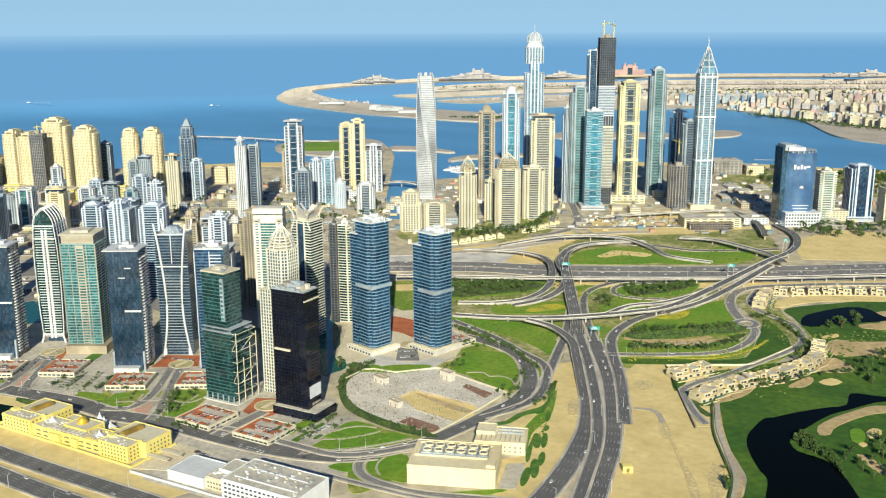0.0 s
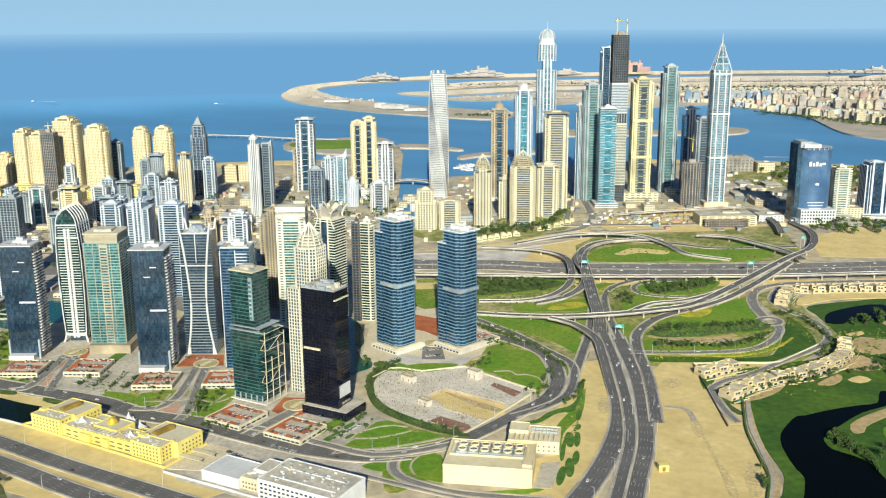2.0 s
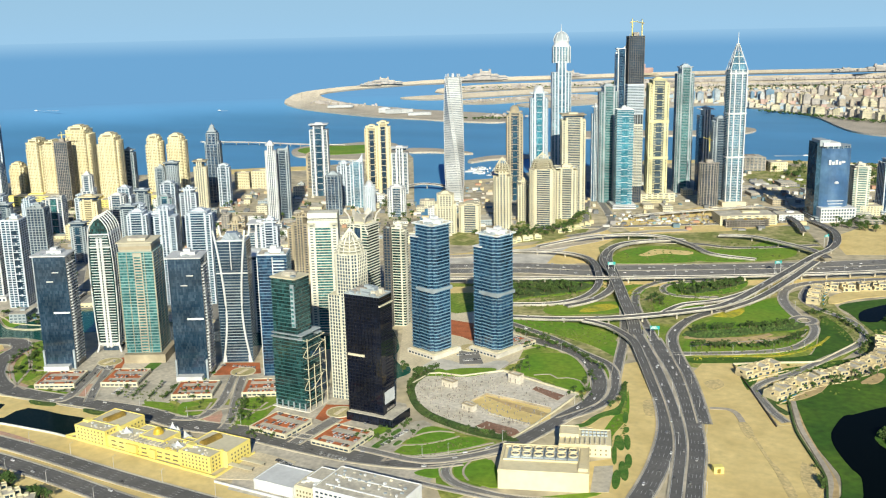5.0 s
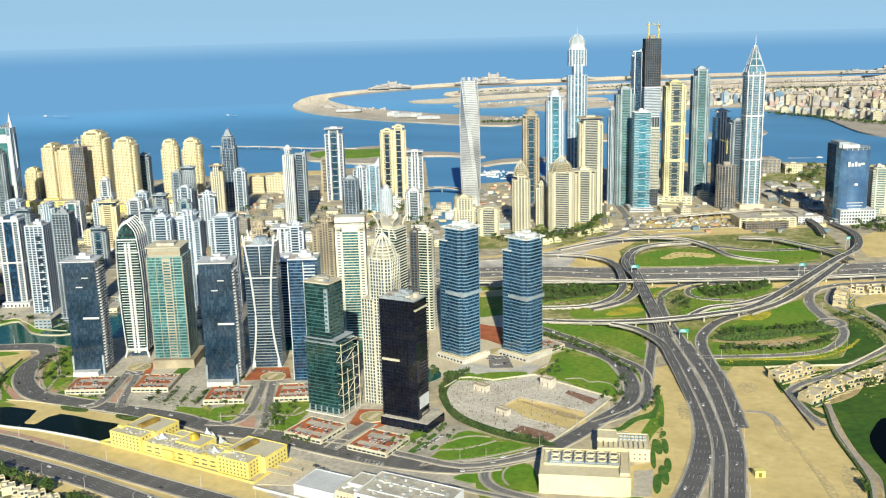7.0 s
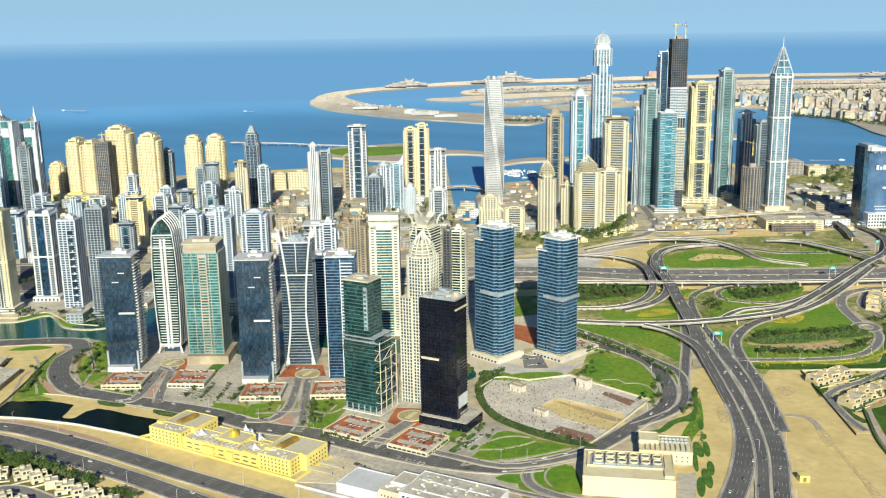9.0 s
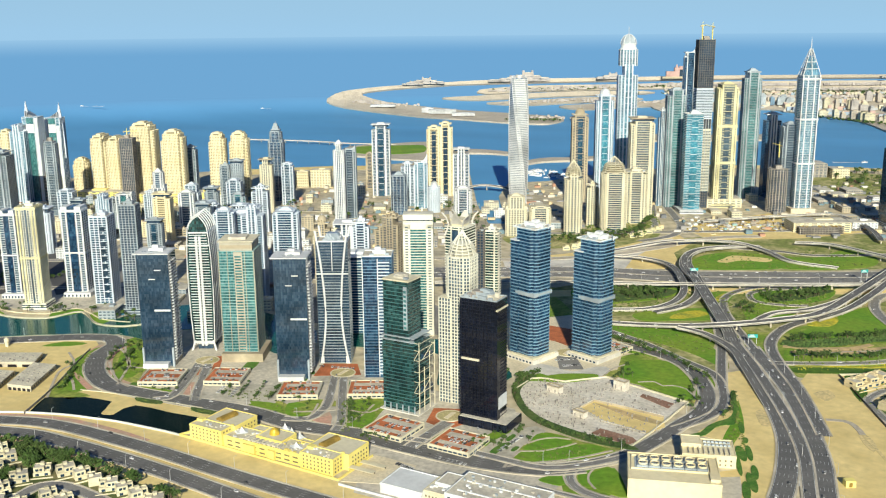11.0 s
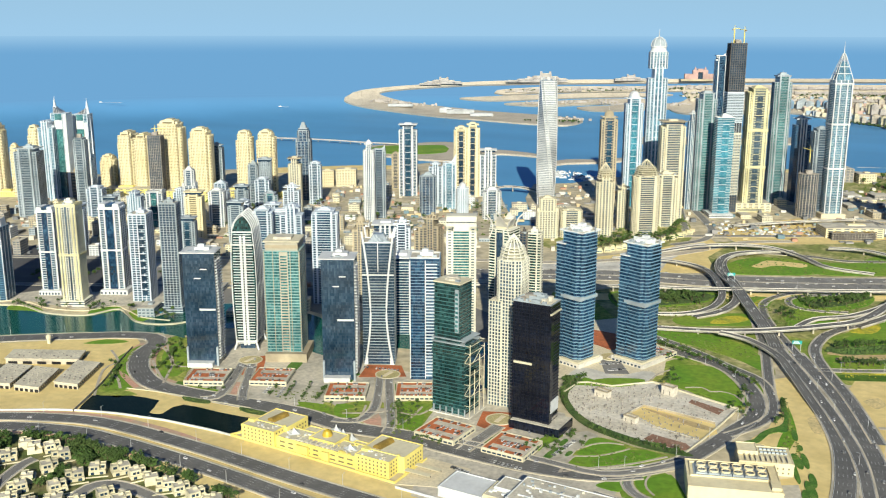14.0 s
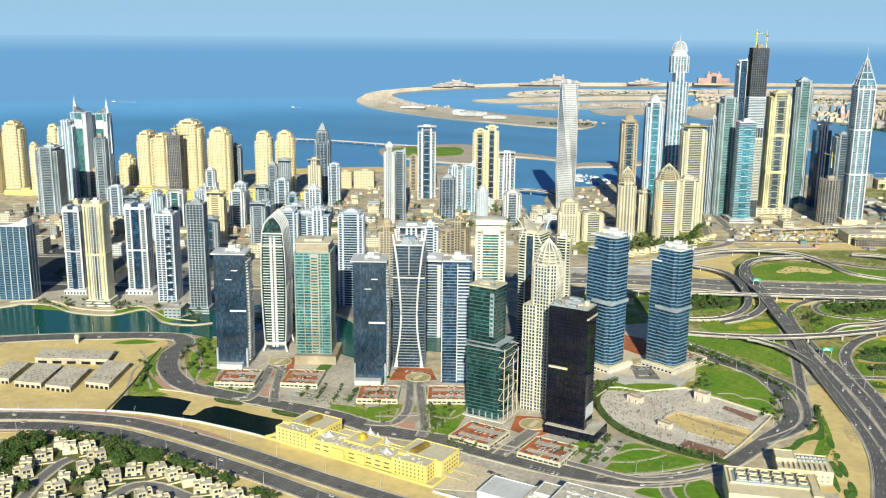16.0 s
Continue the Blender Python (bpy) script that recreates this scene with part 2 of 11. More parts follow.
def water(name, colour, rough, scale, strength, spec=0.5):
    m, n, l, b = nodes_of(name)
    b.inputs["Roughness"].default_value, b.inputs["Specular IOR Level"].default_value = rough, spec
    pos = n.new("ShaderNodeNewGeometry")
    mp = n.new("ShaderNodeMapping")
    mp.inputs["Scale"].default_value = (1, 2.2, 1)
    l.new(pos.outputs["Position"], mp.inputs[0])
    f, f2 = n.new("ShaderNodeTexNoise"), n.new("ShaderNodeTexNoise")
    f.inputs["Scale"].default_value, f.inputs["Detail"].default_value = scale, 4
    f2.inputs["Scale"].default_value, f2.inputs["Detail"].default_value = 0.0012, 5
    l.new(mp.outputs[0], f.inputs["Vector"])
    l.new(mp.outputs[0], f2.inputs["Vector"])
    mix = n.new("ShaderNodeMixRGB")
    mix.inputs[1].default_value, mix.inputs[2].default_value = (*[c * 0.8 for c in colour], 1), (*[c * 1.25 for c in colour], 1)
    l.new(f2.outputs[0], mix.inputs[0])
    l.new(mix.outputs[0], b.inputs["Base Color"])
    bp = n.new("ShaderNodeBump")
    bp.inputs["Strength"].default_value, bp.inputs["Distance"].default_value = strength, 1.0
    l.new(f.outputs[0], bp.inputs["Height"])
    l.new(bp.outputs[0], b.inputs["Normal"])
    return m


SEA = water("sea_water", (0.094, 0.288, 0.52), 0.55, 0.05, 0.25, 0.14)
# far sea with painted haze: emission takes over with height, ending in sky colour
FAR_SEA = water("haze_glow_sea", (0.094, 0.288, 0.52), 0.55, 0.05, 0.25, 0.14)
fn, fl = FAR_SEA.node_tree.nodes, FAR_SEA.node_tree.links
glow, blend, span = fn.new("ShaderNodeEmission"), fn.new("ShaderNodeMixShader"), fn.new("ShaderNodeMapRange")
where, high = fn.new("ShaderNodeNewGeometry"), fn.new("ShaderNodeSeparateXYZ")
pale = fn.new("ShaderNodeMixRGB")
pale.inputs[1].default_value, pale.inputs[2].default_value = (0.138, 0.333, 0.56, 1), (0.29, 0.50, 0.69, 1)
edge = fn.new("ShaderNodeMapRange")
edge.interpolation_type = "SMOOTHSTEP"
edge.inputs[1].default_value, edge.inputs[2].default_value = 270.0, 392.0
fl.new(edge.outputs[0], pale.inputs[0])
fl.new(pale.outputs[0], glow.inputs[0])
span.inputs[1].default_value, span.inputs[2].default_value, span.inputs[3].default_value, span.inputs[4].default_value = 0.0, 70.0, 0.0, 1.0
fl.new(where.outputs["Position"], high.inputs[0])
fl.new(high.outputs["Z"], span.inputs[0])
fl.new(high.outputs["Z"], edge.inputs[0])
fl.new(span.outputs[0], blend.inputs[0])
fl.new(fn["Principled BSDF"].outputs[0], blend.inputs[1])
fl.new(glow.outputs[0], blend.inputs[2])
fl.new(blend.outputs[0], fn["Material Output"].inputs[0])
LAKE = water("lake_water", (0.008, 0.085, 0.065), 0.12, 0.3, 0.08, 0.25)
BANK_POND = water("dark_green_pond_water", (0.005, 0.014, 0.013), 0.15, 0.3, 0.05, 0.03)
POND = water("dark_pond_water", (0.0022, 0.0042, 0.0042), 0.15, 0.3, 0.05, 0.012)


# geometry helpers
def mesh_of(name, bm, material):
    me = bpy.data.meshes.new(name)
    bm.to_mesh(me)
    bm.free()
    if material:
        me.materials.append(material)
    return me


def thing(name, x, y, z=0.0, yaw=0.0, label="", category="", group="", kind=""):
    ob = new(name)
    ob.matrix_world = pose(x, y, z, 0, 0, yaw)
    return tagged(ob, label, category, group, kind)


def part(name, bm, material, parent, label=""):
    ob = new(name, mesh_of(name, bm, material) if isinstance(bm, bmesh.types.BMesh) else bm)
    ob.parent = parent
    return tagged(ob, label)


def again(name, me, parent, x=0.0, y=0.0, z=0.0, yaw=0.0):
    ob = new(name, me)
    ob.parent = parent
    ob.matrix_basis = pose(x, y, z, 0, 0, yaw)
    return ob


def add_box(bm, x, y, z, w, d, h, yaw=0.0, taper=1.0):
    """A box with its foot's centre at x, y, z."""
    m = pose(x, y, z, 0, 0, yaw)
    lo = [bm.verts.new(m @ Vector((sx * w / 2, sy * d / 2, 0))) for sx, sy in ((-1, -1), (1, -1), (1, 1), (-1, 1))]
    hi = [bm.verts.new(m @ Vector((sx * w / 2 * taper, sy * d / 2 * taper, h))) for sx, sy in ((-1, -1), (1, -1), (1, 1), (-1, 1))]
    bm.faces.new(lo[::-1]), bm.faces.new(hi)
    for k in range(4):
        bm.faces.new((lo[k], lo[(k + 1) % 4], hi[(k + 1) % 4], hi[k]))


def one_box(w, d, h, x=0.0, y=0.0, z=0.0, yaw=0.0, taper=1.0):
    bm = bmesh.new()
    add_box(bm, x, y, z, w, d, h, yaw, taper)
    return bm


def ring_wall(w, d, h, thick, z=0.0, x=0.0, y=0.0):
    """Four low walls round a rectangle as one closed ring."""
    bm = bmesh.new()
    rows = []
    for a, c, zz in ((w / 2, d / 2, z), (w / 2, d / 2, z + h), (w / 2 - thick, d / 2 - thick, z + h), (w / 2 - thick, d / 2 - thick, z)):
        rows.append([bm.verts.new((x + sx * a, y + sy * c, zz)) for sx, sy in ((-1, -1), (1, -1), (1, 1), (-1, 1))])
    for r0, r1 in zip(rows, rows[1:] + rows[:1]):
        for k in range(4):
            bm.faces.new((r0[k], r0[(k + 1) % 4], r1[(k + 1) % 4], r1[k]))
    return bm


def add_prism(bm, outline, z0, z1, scale=1.0):
    lo = [bm.verts.new((x, y, z0)) for x, y in outline]
    hi = [bm.verts.new((x * scale, y * scale, z1)) for x, y in outline]
    bm.faces.new(lo[::-1]), bm.faces.new(hi)
    n = len(lo)
    for k in range(n):
        bm.faces.new((lo[k], lo[(k + 1) % n], hi[(k + 1) % n], hi[k]))


def prism(outline, z0, z1, scale=1.0):
    bm = bmesh.new()
    add_prism(bm, outline, z0, z1, scale)
    return bm


def lathe(profile, n=16):
    """A turned form from (radius, height) pairs."""
    bm = bmesh.new()
    rings = []
    for rad, z in profile:
        rings.append([bm.verts.new((max(rad, 0.02) * math.cos(2 * math.pi * k / n), max(rad, 0.02) * math.sin(2 * math.pi * k / n), z)) for k in range(n)])
    for a, c in zip(rings, rings[1:]):
        for k in range(n):
            bm.faces.new((a[k], a[(k + 1) % n], c[(k + 1) % n], c[k]))
    bm.faces.new(rings[0][::-1]), bm.faces.new(rings[-1])
    return bm


def add_rod(bm, a, c, r, n=6):
    a, c = Vector(a), Vector(c)
    q = (c - a).to_track_quat("Z", "Y")
    lo = [bm.verts.new(a + q @ Vector((r * math.cos(2 * math.pi * k / n), r * math.sin(2 * math.pi * k / n), 0))) for k in range(n)]
    hi = [bm.verts.new(c + q @ Vector((r * math.cos(2 * math.pi * k / n), r * math.sin(2 * math.pi * k / n), 0))) for k in range(n)]
    bm.faces.new(lo[::-1]), bm.faces.new(hi)
    for k in range(n):
        bm.faces.new((lo[k], lo[(k + 1) % n], hi[(k + 1) % n], hi[k]))


def add_tube(bm, points, r, n=6):
    """One continuous round bar along points."""
    rings = []
    for k, p in enumerate(points):
        q = (Vector(points[min(k + 1, len(points) - 1)]) - Vector(points[max(k - 1, 0)])).to_track_quat("Z", "Y")
        rings.append([bm.verts.new(Vector(p) + q @ Vector((r * math.cos(2 * math.pi * j / n), r * math.sin(2 * math.pi * j / n), 0))) for j in range(n)])
    for c, d in zip(rings, rings[1:]):
        for j in range(n):
            bm.faces.new((c[j], c[(j + 1) % n], d[(j + 1) % n], d[j]))
    bm.faces.new(rings[0][::-1]), bm.faces.new(rings[-1])


def spline(points, step=12.0, closed=False):
    """A smooth line through points, as evenly fine vectors."""
    ps = [Vector((*p, 0.0)) if len(p) == 2 else Vector(p) for p in points]
    n, out = len(ps), []
    for k in range(n if closed else n - 1):
        get = (lambda i: ps[i % n]) if closed else (lambda i: ps[max(0, min(n - 1, i))])
        p0, p1, p2, p3 = get(k - 1), get(k), get(k + 1), get(k + 2)
        m = max(2, int((p2 - p1).length / step))
        for j in range(m):
            s = j / m
            out.append(0.5 * (2 * p1 + (p2 - p0) * s + (2 * p0 - 5 * p1 + 4 * p2 - p3) * s**2 + (3 * p1 - p0 - 3 * p2 + p3) * s**3))
    if not closed:
        out.append(ps[-1])
    return out


def offsets(line, side):
    out = []
    for k, p in enumerate(line):
        t = line[min(k + 1, len(line) - 1)] - line[max(k - 1, 0)]
        t.z = 0
        t.normalize()
        out.append(p + Vector((t.y, -t.x, 0)) * side)
    return out


def add_ribbon(bm, line, left, right, z=0.0, thick=0.0):
    a, c = offsets(line, left), offsets(line, right)
    up = Vector((0, 0, z))
    rows = [[bm.verts.new(p + up), bm.verts.new(q + up)] for p, q in zip(a, c)]
    for r0, r1 in zip(rows, rows[1:]):
        bm.faces.new((r0[0], r0[1], r1[1], r1[0]))
    if thick:
        dn = Vector((0, 0, z - thick))
        low = [[bm.verts.new(p + dn), bm.verts.new(q + dn)] for p, q in zip(a, c)]
        for (t0, t1), (b0, b1) in zip(zip(rows, rows[1:]), zip(low, low[1:])):
            bm.faces.new((b0[1], b0[0], b1[0], b1[1]))
            bm.faces.new((t0[1], b0[1], b1[1], t1[1]))
            bm.faces.new((b0[0], t0[0], t1[0], b1[0]))


FLATS = []


def flat(points, z, material, name, label, category, kind="structure", smooth=False, parent=None):
    """A flat patch of ground with a smooth or straight outline and a thin edge."""
    z += 0.0022 * (len(FLATS) % 45)
    FLATS.append(name)
    line = spline(points, 10, True) if smooth else [Vector((*p, 0)) for p in points]
    area = sum(p.x * q.y - q.x * p.y for p, q in zip(line, line[1:] + line[:1]))
    if area < 0:
        line.reverse()
    bm = bmesh.new()
    top = [bm.verts.new((p.x, p.y, z)) for p in line]
    low = [bm.verts.new((p.x, p.y, z - 0.6)) for p in line]
    bm.faces.new(top)
    for k in range(len(top)):
        j = (k + 1) % len(top)
        bm.faces.new((low[k], low[j], top[j], top[k]))
    bm.normal_update()
    bmesh.ops.triangulate(bm, faces=[f for f in bm.faces if len(f.verts) > 4])
    ob = new(name, mesh_of(name, bm, material))
    return tagged(ob, label, category, "", kind)


# sea and far islands: beyond REACH the sheet curls up to end at eye level inside the lens's range
HUB, EYE_Z, REACH, CURL = Vector((-112, -48, 0)), 393.0, 4250.0, 600.0


def far(x, y, z=0.0):
    v = Vector((x, y, 0)) - HUB
    d = v.length
    if d < REACH:
        return Vector((x, y, z))
    e = REACH + CURL * (1 - math.exp(-(d - REACH) / CURL))
    k = e / d
    p = HUB + v * k
    p = Vector((p.x, p.y, EYE_Z * (1 - k) + z * k))
    if z > 0:
        # what lies on the sheet stands a little in front of it
        up = Vector((HUB.x, HUB.y, EYE_Z))
        p += (up - p).normalized() * (10.0 if z < 5 else 14.0)
    return p


def sea_sheet():
    bm = bmesh.new()
    radii = [400 * k for k in range(1, 11)] + [4250 + 30 * 1.11**k for k in range(72)]
    n, rings = 144, []
    for rad in radii:
        rings.append([bm.verts.new(far(HUB.x + rad * math.cos(2 * math.pi * k / n), HUB.y + rad * math.sin(2 * math.pi * k / n), -2.5)) for k in range(n)])
    bm.faces.new(rings[0])
    for a, c in zip(rings, rings[1:]):
        for k in range(n):
            bm.faces.new((a[k], c[k], c[(k + 1) % n], a[(k + 1) % n]))
    for f in bm.faces:
        f.smooth = True
    # the faces beyond REACH become the backdrop that carries the painted haze
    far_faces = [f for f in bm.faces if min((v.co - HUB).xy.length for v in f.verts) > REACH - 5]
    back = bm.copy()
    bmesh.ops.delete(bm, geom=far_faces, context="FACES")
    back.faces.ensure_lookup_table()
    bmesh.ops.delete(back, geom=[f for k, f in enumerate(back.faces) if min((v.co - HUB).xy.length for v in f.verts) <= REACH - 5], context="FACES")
    tagged(new("backdrop", mesh_of("backdrop", back, FAR_SEA)), "distant sea backdrop with haze painted in as a pale glow", "sea", "", "structure")
    return tagged(new("water", mesh_of("water", bm, SEA)), "wide calm blue sea reaching to a hazy horizon", "sea", "", "structure")


sea_sheet()


def far_land(name, label, points, z, material, step=8):
    """Low land over the sea: outlined and filled in bearing and nearness, then laid on the sheet."""
    near = 660000.0
    view = []
    for x, y in points:
        v = Vector((x, y, 0)) - HUB
        view.append((math.atan2(-v.x, v.y) * -1681, -near / v.length))
    line = spline(view, step, True)
    area = sum(p.x * q.y - q.x * p.y for p, q in zip(line, line[1:] + line[:1]))
    if area < 0:
        line.reverse()
    bm = bmesh.new()
    bm.faces.new([bm.verts.new((p.x, p.y, 0)) for p in line])
    bm.normal_update()
    bmesh.ops.triangulate(bm, faces=bm.faces[:])
    for _ in range(3):
        long = [e for e in bm.edges if e.calc_length() > 14]
        if long:
            bmesh.ops.subdivide_edges(bm, edges=long, cuts=1)
            bmesh.ops.triangulate(bm, faces=bm.faces[:])
    edge = [e for e in bm.edges if len(e.link_faces) == 1]
    skirt = bmesh.ops.extrude_edge_only(bm, edges=edge)["geom"]
    low = {v for v in skirt if isinstance(v, bmesh.types.BMVert)}
    for v in bm.verts:
        a, d = v.co.x / 1681, -near / v.co.y
        v.co = far(HUB.x + d * math.sin(a), HUB.y + d * math.cos(a), -8 if v in low else z)
    bmesh.ops.recalc_face_normals(bm, faces=bm.faces[:])
    return tagged(new(name, mesh_of(name, bm, material)), label, "island", "", "structure")

# mainland, islands and breakwaters
flat([(-3600, -1500), (-2771.3, 1183.4), (-2536.9, 1497.1), (-1983.2, 2051.1), (-1900.3, 2127.7), (-1815.7, 2205.9), (-1699.4, 2271.2), (-1618.2, 2427.2), (-1683.4, 2725.4), (-1529.8, 2524.7), (-1282.1, 2092.4), (-1140.2, 1843.1), (-1019.7, 1660.3), (-987, 1673.4), (-1143.3, 1963), (-1210.1, 2158.2), (-1131.2, 2227.3), (-1084.9, 2349.3), (-960.5, 2553.2), (-844.9, 2671.8), (-567, 2808.6), (-352.3, 2825.9), (-153.9, 2852), (412.9, 2989), (2600, 1500), (2600, -1500)],
     0, URBAN, "ground", "sandy built-up land with dusty plots and streets", "ground")
far_land("palm_crescent", "long sandy breakwater island curving round a lagoon", [(-3336.3, 4270.6), (-3558.5, 4616), (-3769.2, 5038.6), (-3811.8, 5551.2), (-3702.8, 5971.4), (-3583, 6432.7), (-3291.5, 6820.5), (-2784.3, 7216), (-2038.1, 7813.4), (-819.4, 8408.9), (752.5, 8855), (723.2, 8483.6), (-772.8, 7952.9), (-1904.1, 7306.6), (-2606.1, 6757), (-3363.1, 6038.3), (-3520, 5676.6), (-3597.8, 5239), (-3505.6, 4858.7), (-3082.3, 4431.4), (-2760.6, 4226.5), (-2485.7, 4115.3), (-2315.6, 4046.5), (-2006.4, 3983.8), (-1756.8, 3880), (-1714.6, 3616.6), (-1887.6, 3589.1), (-2140.8, 3640.7), (-2375.6, 3683.3), (-2681.8, 3806.7), (-3020.5, 3986.5)], 4.5, PALE_SAND)
for label, pts in (
    ("sandy island frond with rows of low houses", [(-3016.4, 5492.1), (-2900.9, 6013.5), (-2449, 6352.3), (-2131.7, 6637.6), (-1604.2, 6938), (-1495.8, 6477.6), (-2245.3, 5827.7), (-2639.1, 5472.4), (-2799.9, 5170.2)]),
    ("sandy island frond", [(-2469.1, 4528.4), (-2323.2, 4819.7), (-2122.1, 5152.4), (-1870.2, 5215), (-1796.2, 5010.7), (-2041.3, 4722.2), (-2220.5, 4472.5)]),
    ("narrow sandy island frond", [(-2877.9, 4764.7), (-2759.2, 5024.3), (-2569.3, 5328.3), (-2313.9, 5614.8), (-1991.8, 5755.9), (-1922.4, 5557.6), (-2319.7, 5115.1), (-2611.4, 4690.1)]),
    ("sandy island frond", [(-2029.8, 4479), (-1929.4, 4687.8), (-1768.1, 4933.3), (-1548, 5032.8), (-1478.6, 4810.5), (-1691.1, 4555.8), (-1843.3, 4336.3)]),
    ("broad built-up island trunk with a beach", [(-2088.9, 6505.8), (-1638, 7081.6), (-731, 7543.3), (709.4, 8309.2), (696, 4040), (23.2, 3319.9), (-198.6, 3500.6), (-371.6, 3658.5), (-561.9, 4186.8), (-710.2, 4399.1), (-919.7, 4587.4), (-1074.9, 4689.8), (-1404.7, 4397.1), (-1624.1, 4704), (-1738.3, 5425.3)]),
    ("low sand spit in the bay", [(-1300.6, 3252.4), (-1288.6, 3363.3), (-1098.7, 3454.1), (-900, 3506.8), (-772.5, 3675.4), (-691.9, 3606.5), (-741.2, 3441.4), (-1041.4, 3277.4), (-1233.2, 3165.6)]),
    ("rocky harbour breakwater", [(-1650.1, 2704.6), (-1563.1, 2732.9), (-1418.3, 2689.7), (-1400.4, 2652.2), (-1522.6, 2655.2), (-1603.5, 2628.5)]),
    ("curved rocky harbour breakwater", [(-1335.3, 2523.9), (-1310.6, 2626.1), (-1221.6, 2683.6), (-1163, 2774.1), (-1144, 2723.5), (-1197.1, 2623.7), (-1279.2, 2556.2), (-1307.9, 2482)]),
    ("rounded island with a green lawn", [(-1980.8, 2503.8), (-2025.7, 2614.7), (-1956.5, 2719.8), (-1865, 2834.9), (-1753.3, 2801.3), (-1631.8, 2634), (-1568.2, 2444.3), (-1709.3, 2409.4), (-1842.6, 2418.9), (-1902.8, 2426.9)]),
):
    far_land("island", label, pts, 3.5, PALE_SAND)
far_land("lawn", "green lawn on the rounded island", [(-1969.3, 2522.8), (-1987.7, 2610.8), (-1891, 2690.8), (-1804.5, 2735), (-1717.3, 2590.9), (-1768.2, 2500.7), (-1874.7, 2465)], 4.6, GRASS)
flat([(-1983.2, 2051.1), (-1900.3, 2127.7), (-1815.7, 2205.9), (-1699.4, 2271.2), (-1659.8, 2212.8), (-1759.6, 2130.8), (-1842, 2055.9), (-1915.6, 1974.1)], 0.5, SAND, "beach", "strip of pale beach sand along the sea", "beach")
flat([(-852.3, 2694.5), (-569.5, 2820.4), (-353.9, 2837.4), (-153.9, 2852), (159.4, 2950), (156.9, 2883.1), (-150.1, 2796.6), (-347.6, 2791.8), (-557.1, 2762.2), (-834, 2638.4)], 0.5, SAND, "beach", "strip of pale beach sand along the bay", "beach")

# ground patches
for label, pts in (
    ("bare desert sand beside the highway", [(-384, 1005.4), (-366.7, 1025.5), (-317.8, 929.7), (-282.7, 817.2), (-255, 681.2), (-277.9, 669.2), (-316.7, 799.4)]),
    ("bare desert sand with tyre tracks", [(-304, 1010), (-300.6, 1050), (-269.1, 1061.8), (-228.3, 975.4), (-193.7, 897.5), (-177.8, 905.9), (-167.3, 874), (-144.2, 820.9), (-133.9, 795.5), (-130.1, 766.2), (-126.2, 720), (-219.1, 660), (-226, 717), (-242, 801.5), (-258, 873.6), (-273, 922.9)]),
    ("sandy strip along the highway", [(-1224.4, 428.8), (-1076, 500.6), (-1030.3, 528.4), (-996.2, 543.8), (-962.6, 555.4), (-905.9, 567.4), (-842.3, 573.1), (-700.3, 571), (-544.1, 561), (-584.6, 480), (-755.8, 470), (-900, 480), (-980.8, 482), (-1040, 440), (-1145.5, 375)]),
    ("sandy building plot with low sheds", [(-1326.6, 522.4), (-1292.1, 628.6), (-1143.6, 747.3), (-1120.2, 734.6), (-1005.3, 538.8), (-1213.6, 422.5)]),
    ("sandy construction ground", [(-658.1, 1802.3), (-532.8, 2023.7), (-369.9, 2048.6), (-331.1, 1905.9), (-426.6, 1798.5), (-576, 1705.4)]),
    ("sandy ground beyond the interchange", [(-242, 1809.9), (-183.4, 1980.9), (-93.1, 1968.1), (33.1, 1950.2), (34.3, 1781.9), (-204, 1682.3)]),
    ("sandy verge of the highway", [(-738.4, 1222.3), (-510.4, 1358.5), (-274, 1472.7), (-67.4, 1594.1), (192.1, 1750.8), (189.6, 1718.8), (-65.4, 1565.2), (-267.8, 1442.7), (-498.4, 1327.5), (-719.9, 1191.7)]),
):
    flat(pts, 0.25, SAND, "sand_plot", label, "sand")
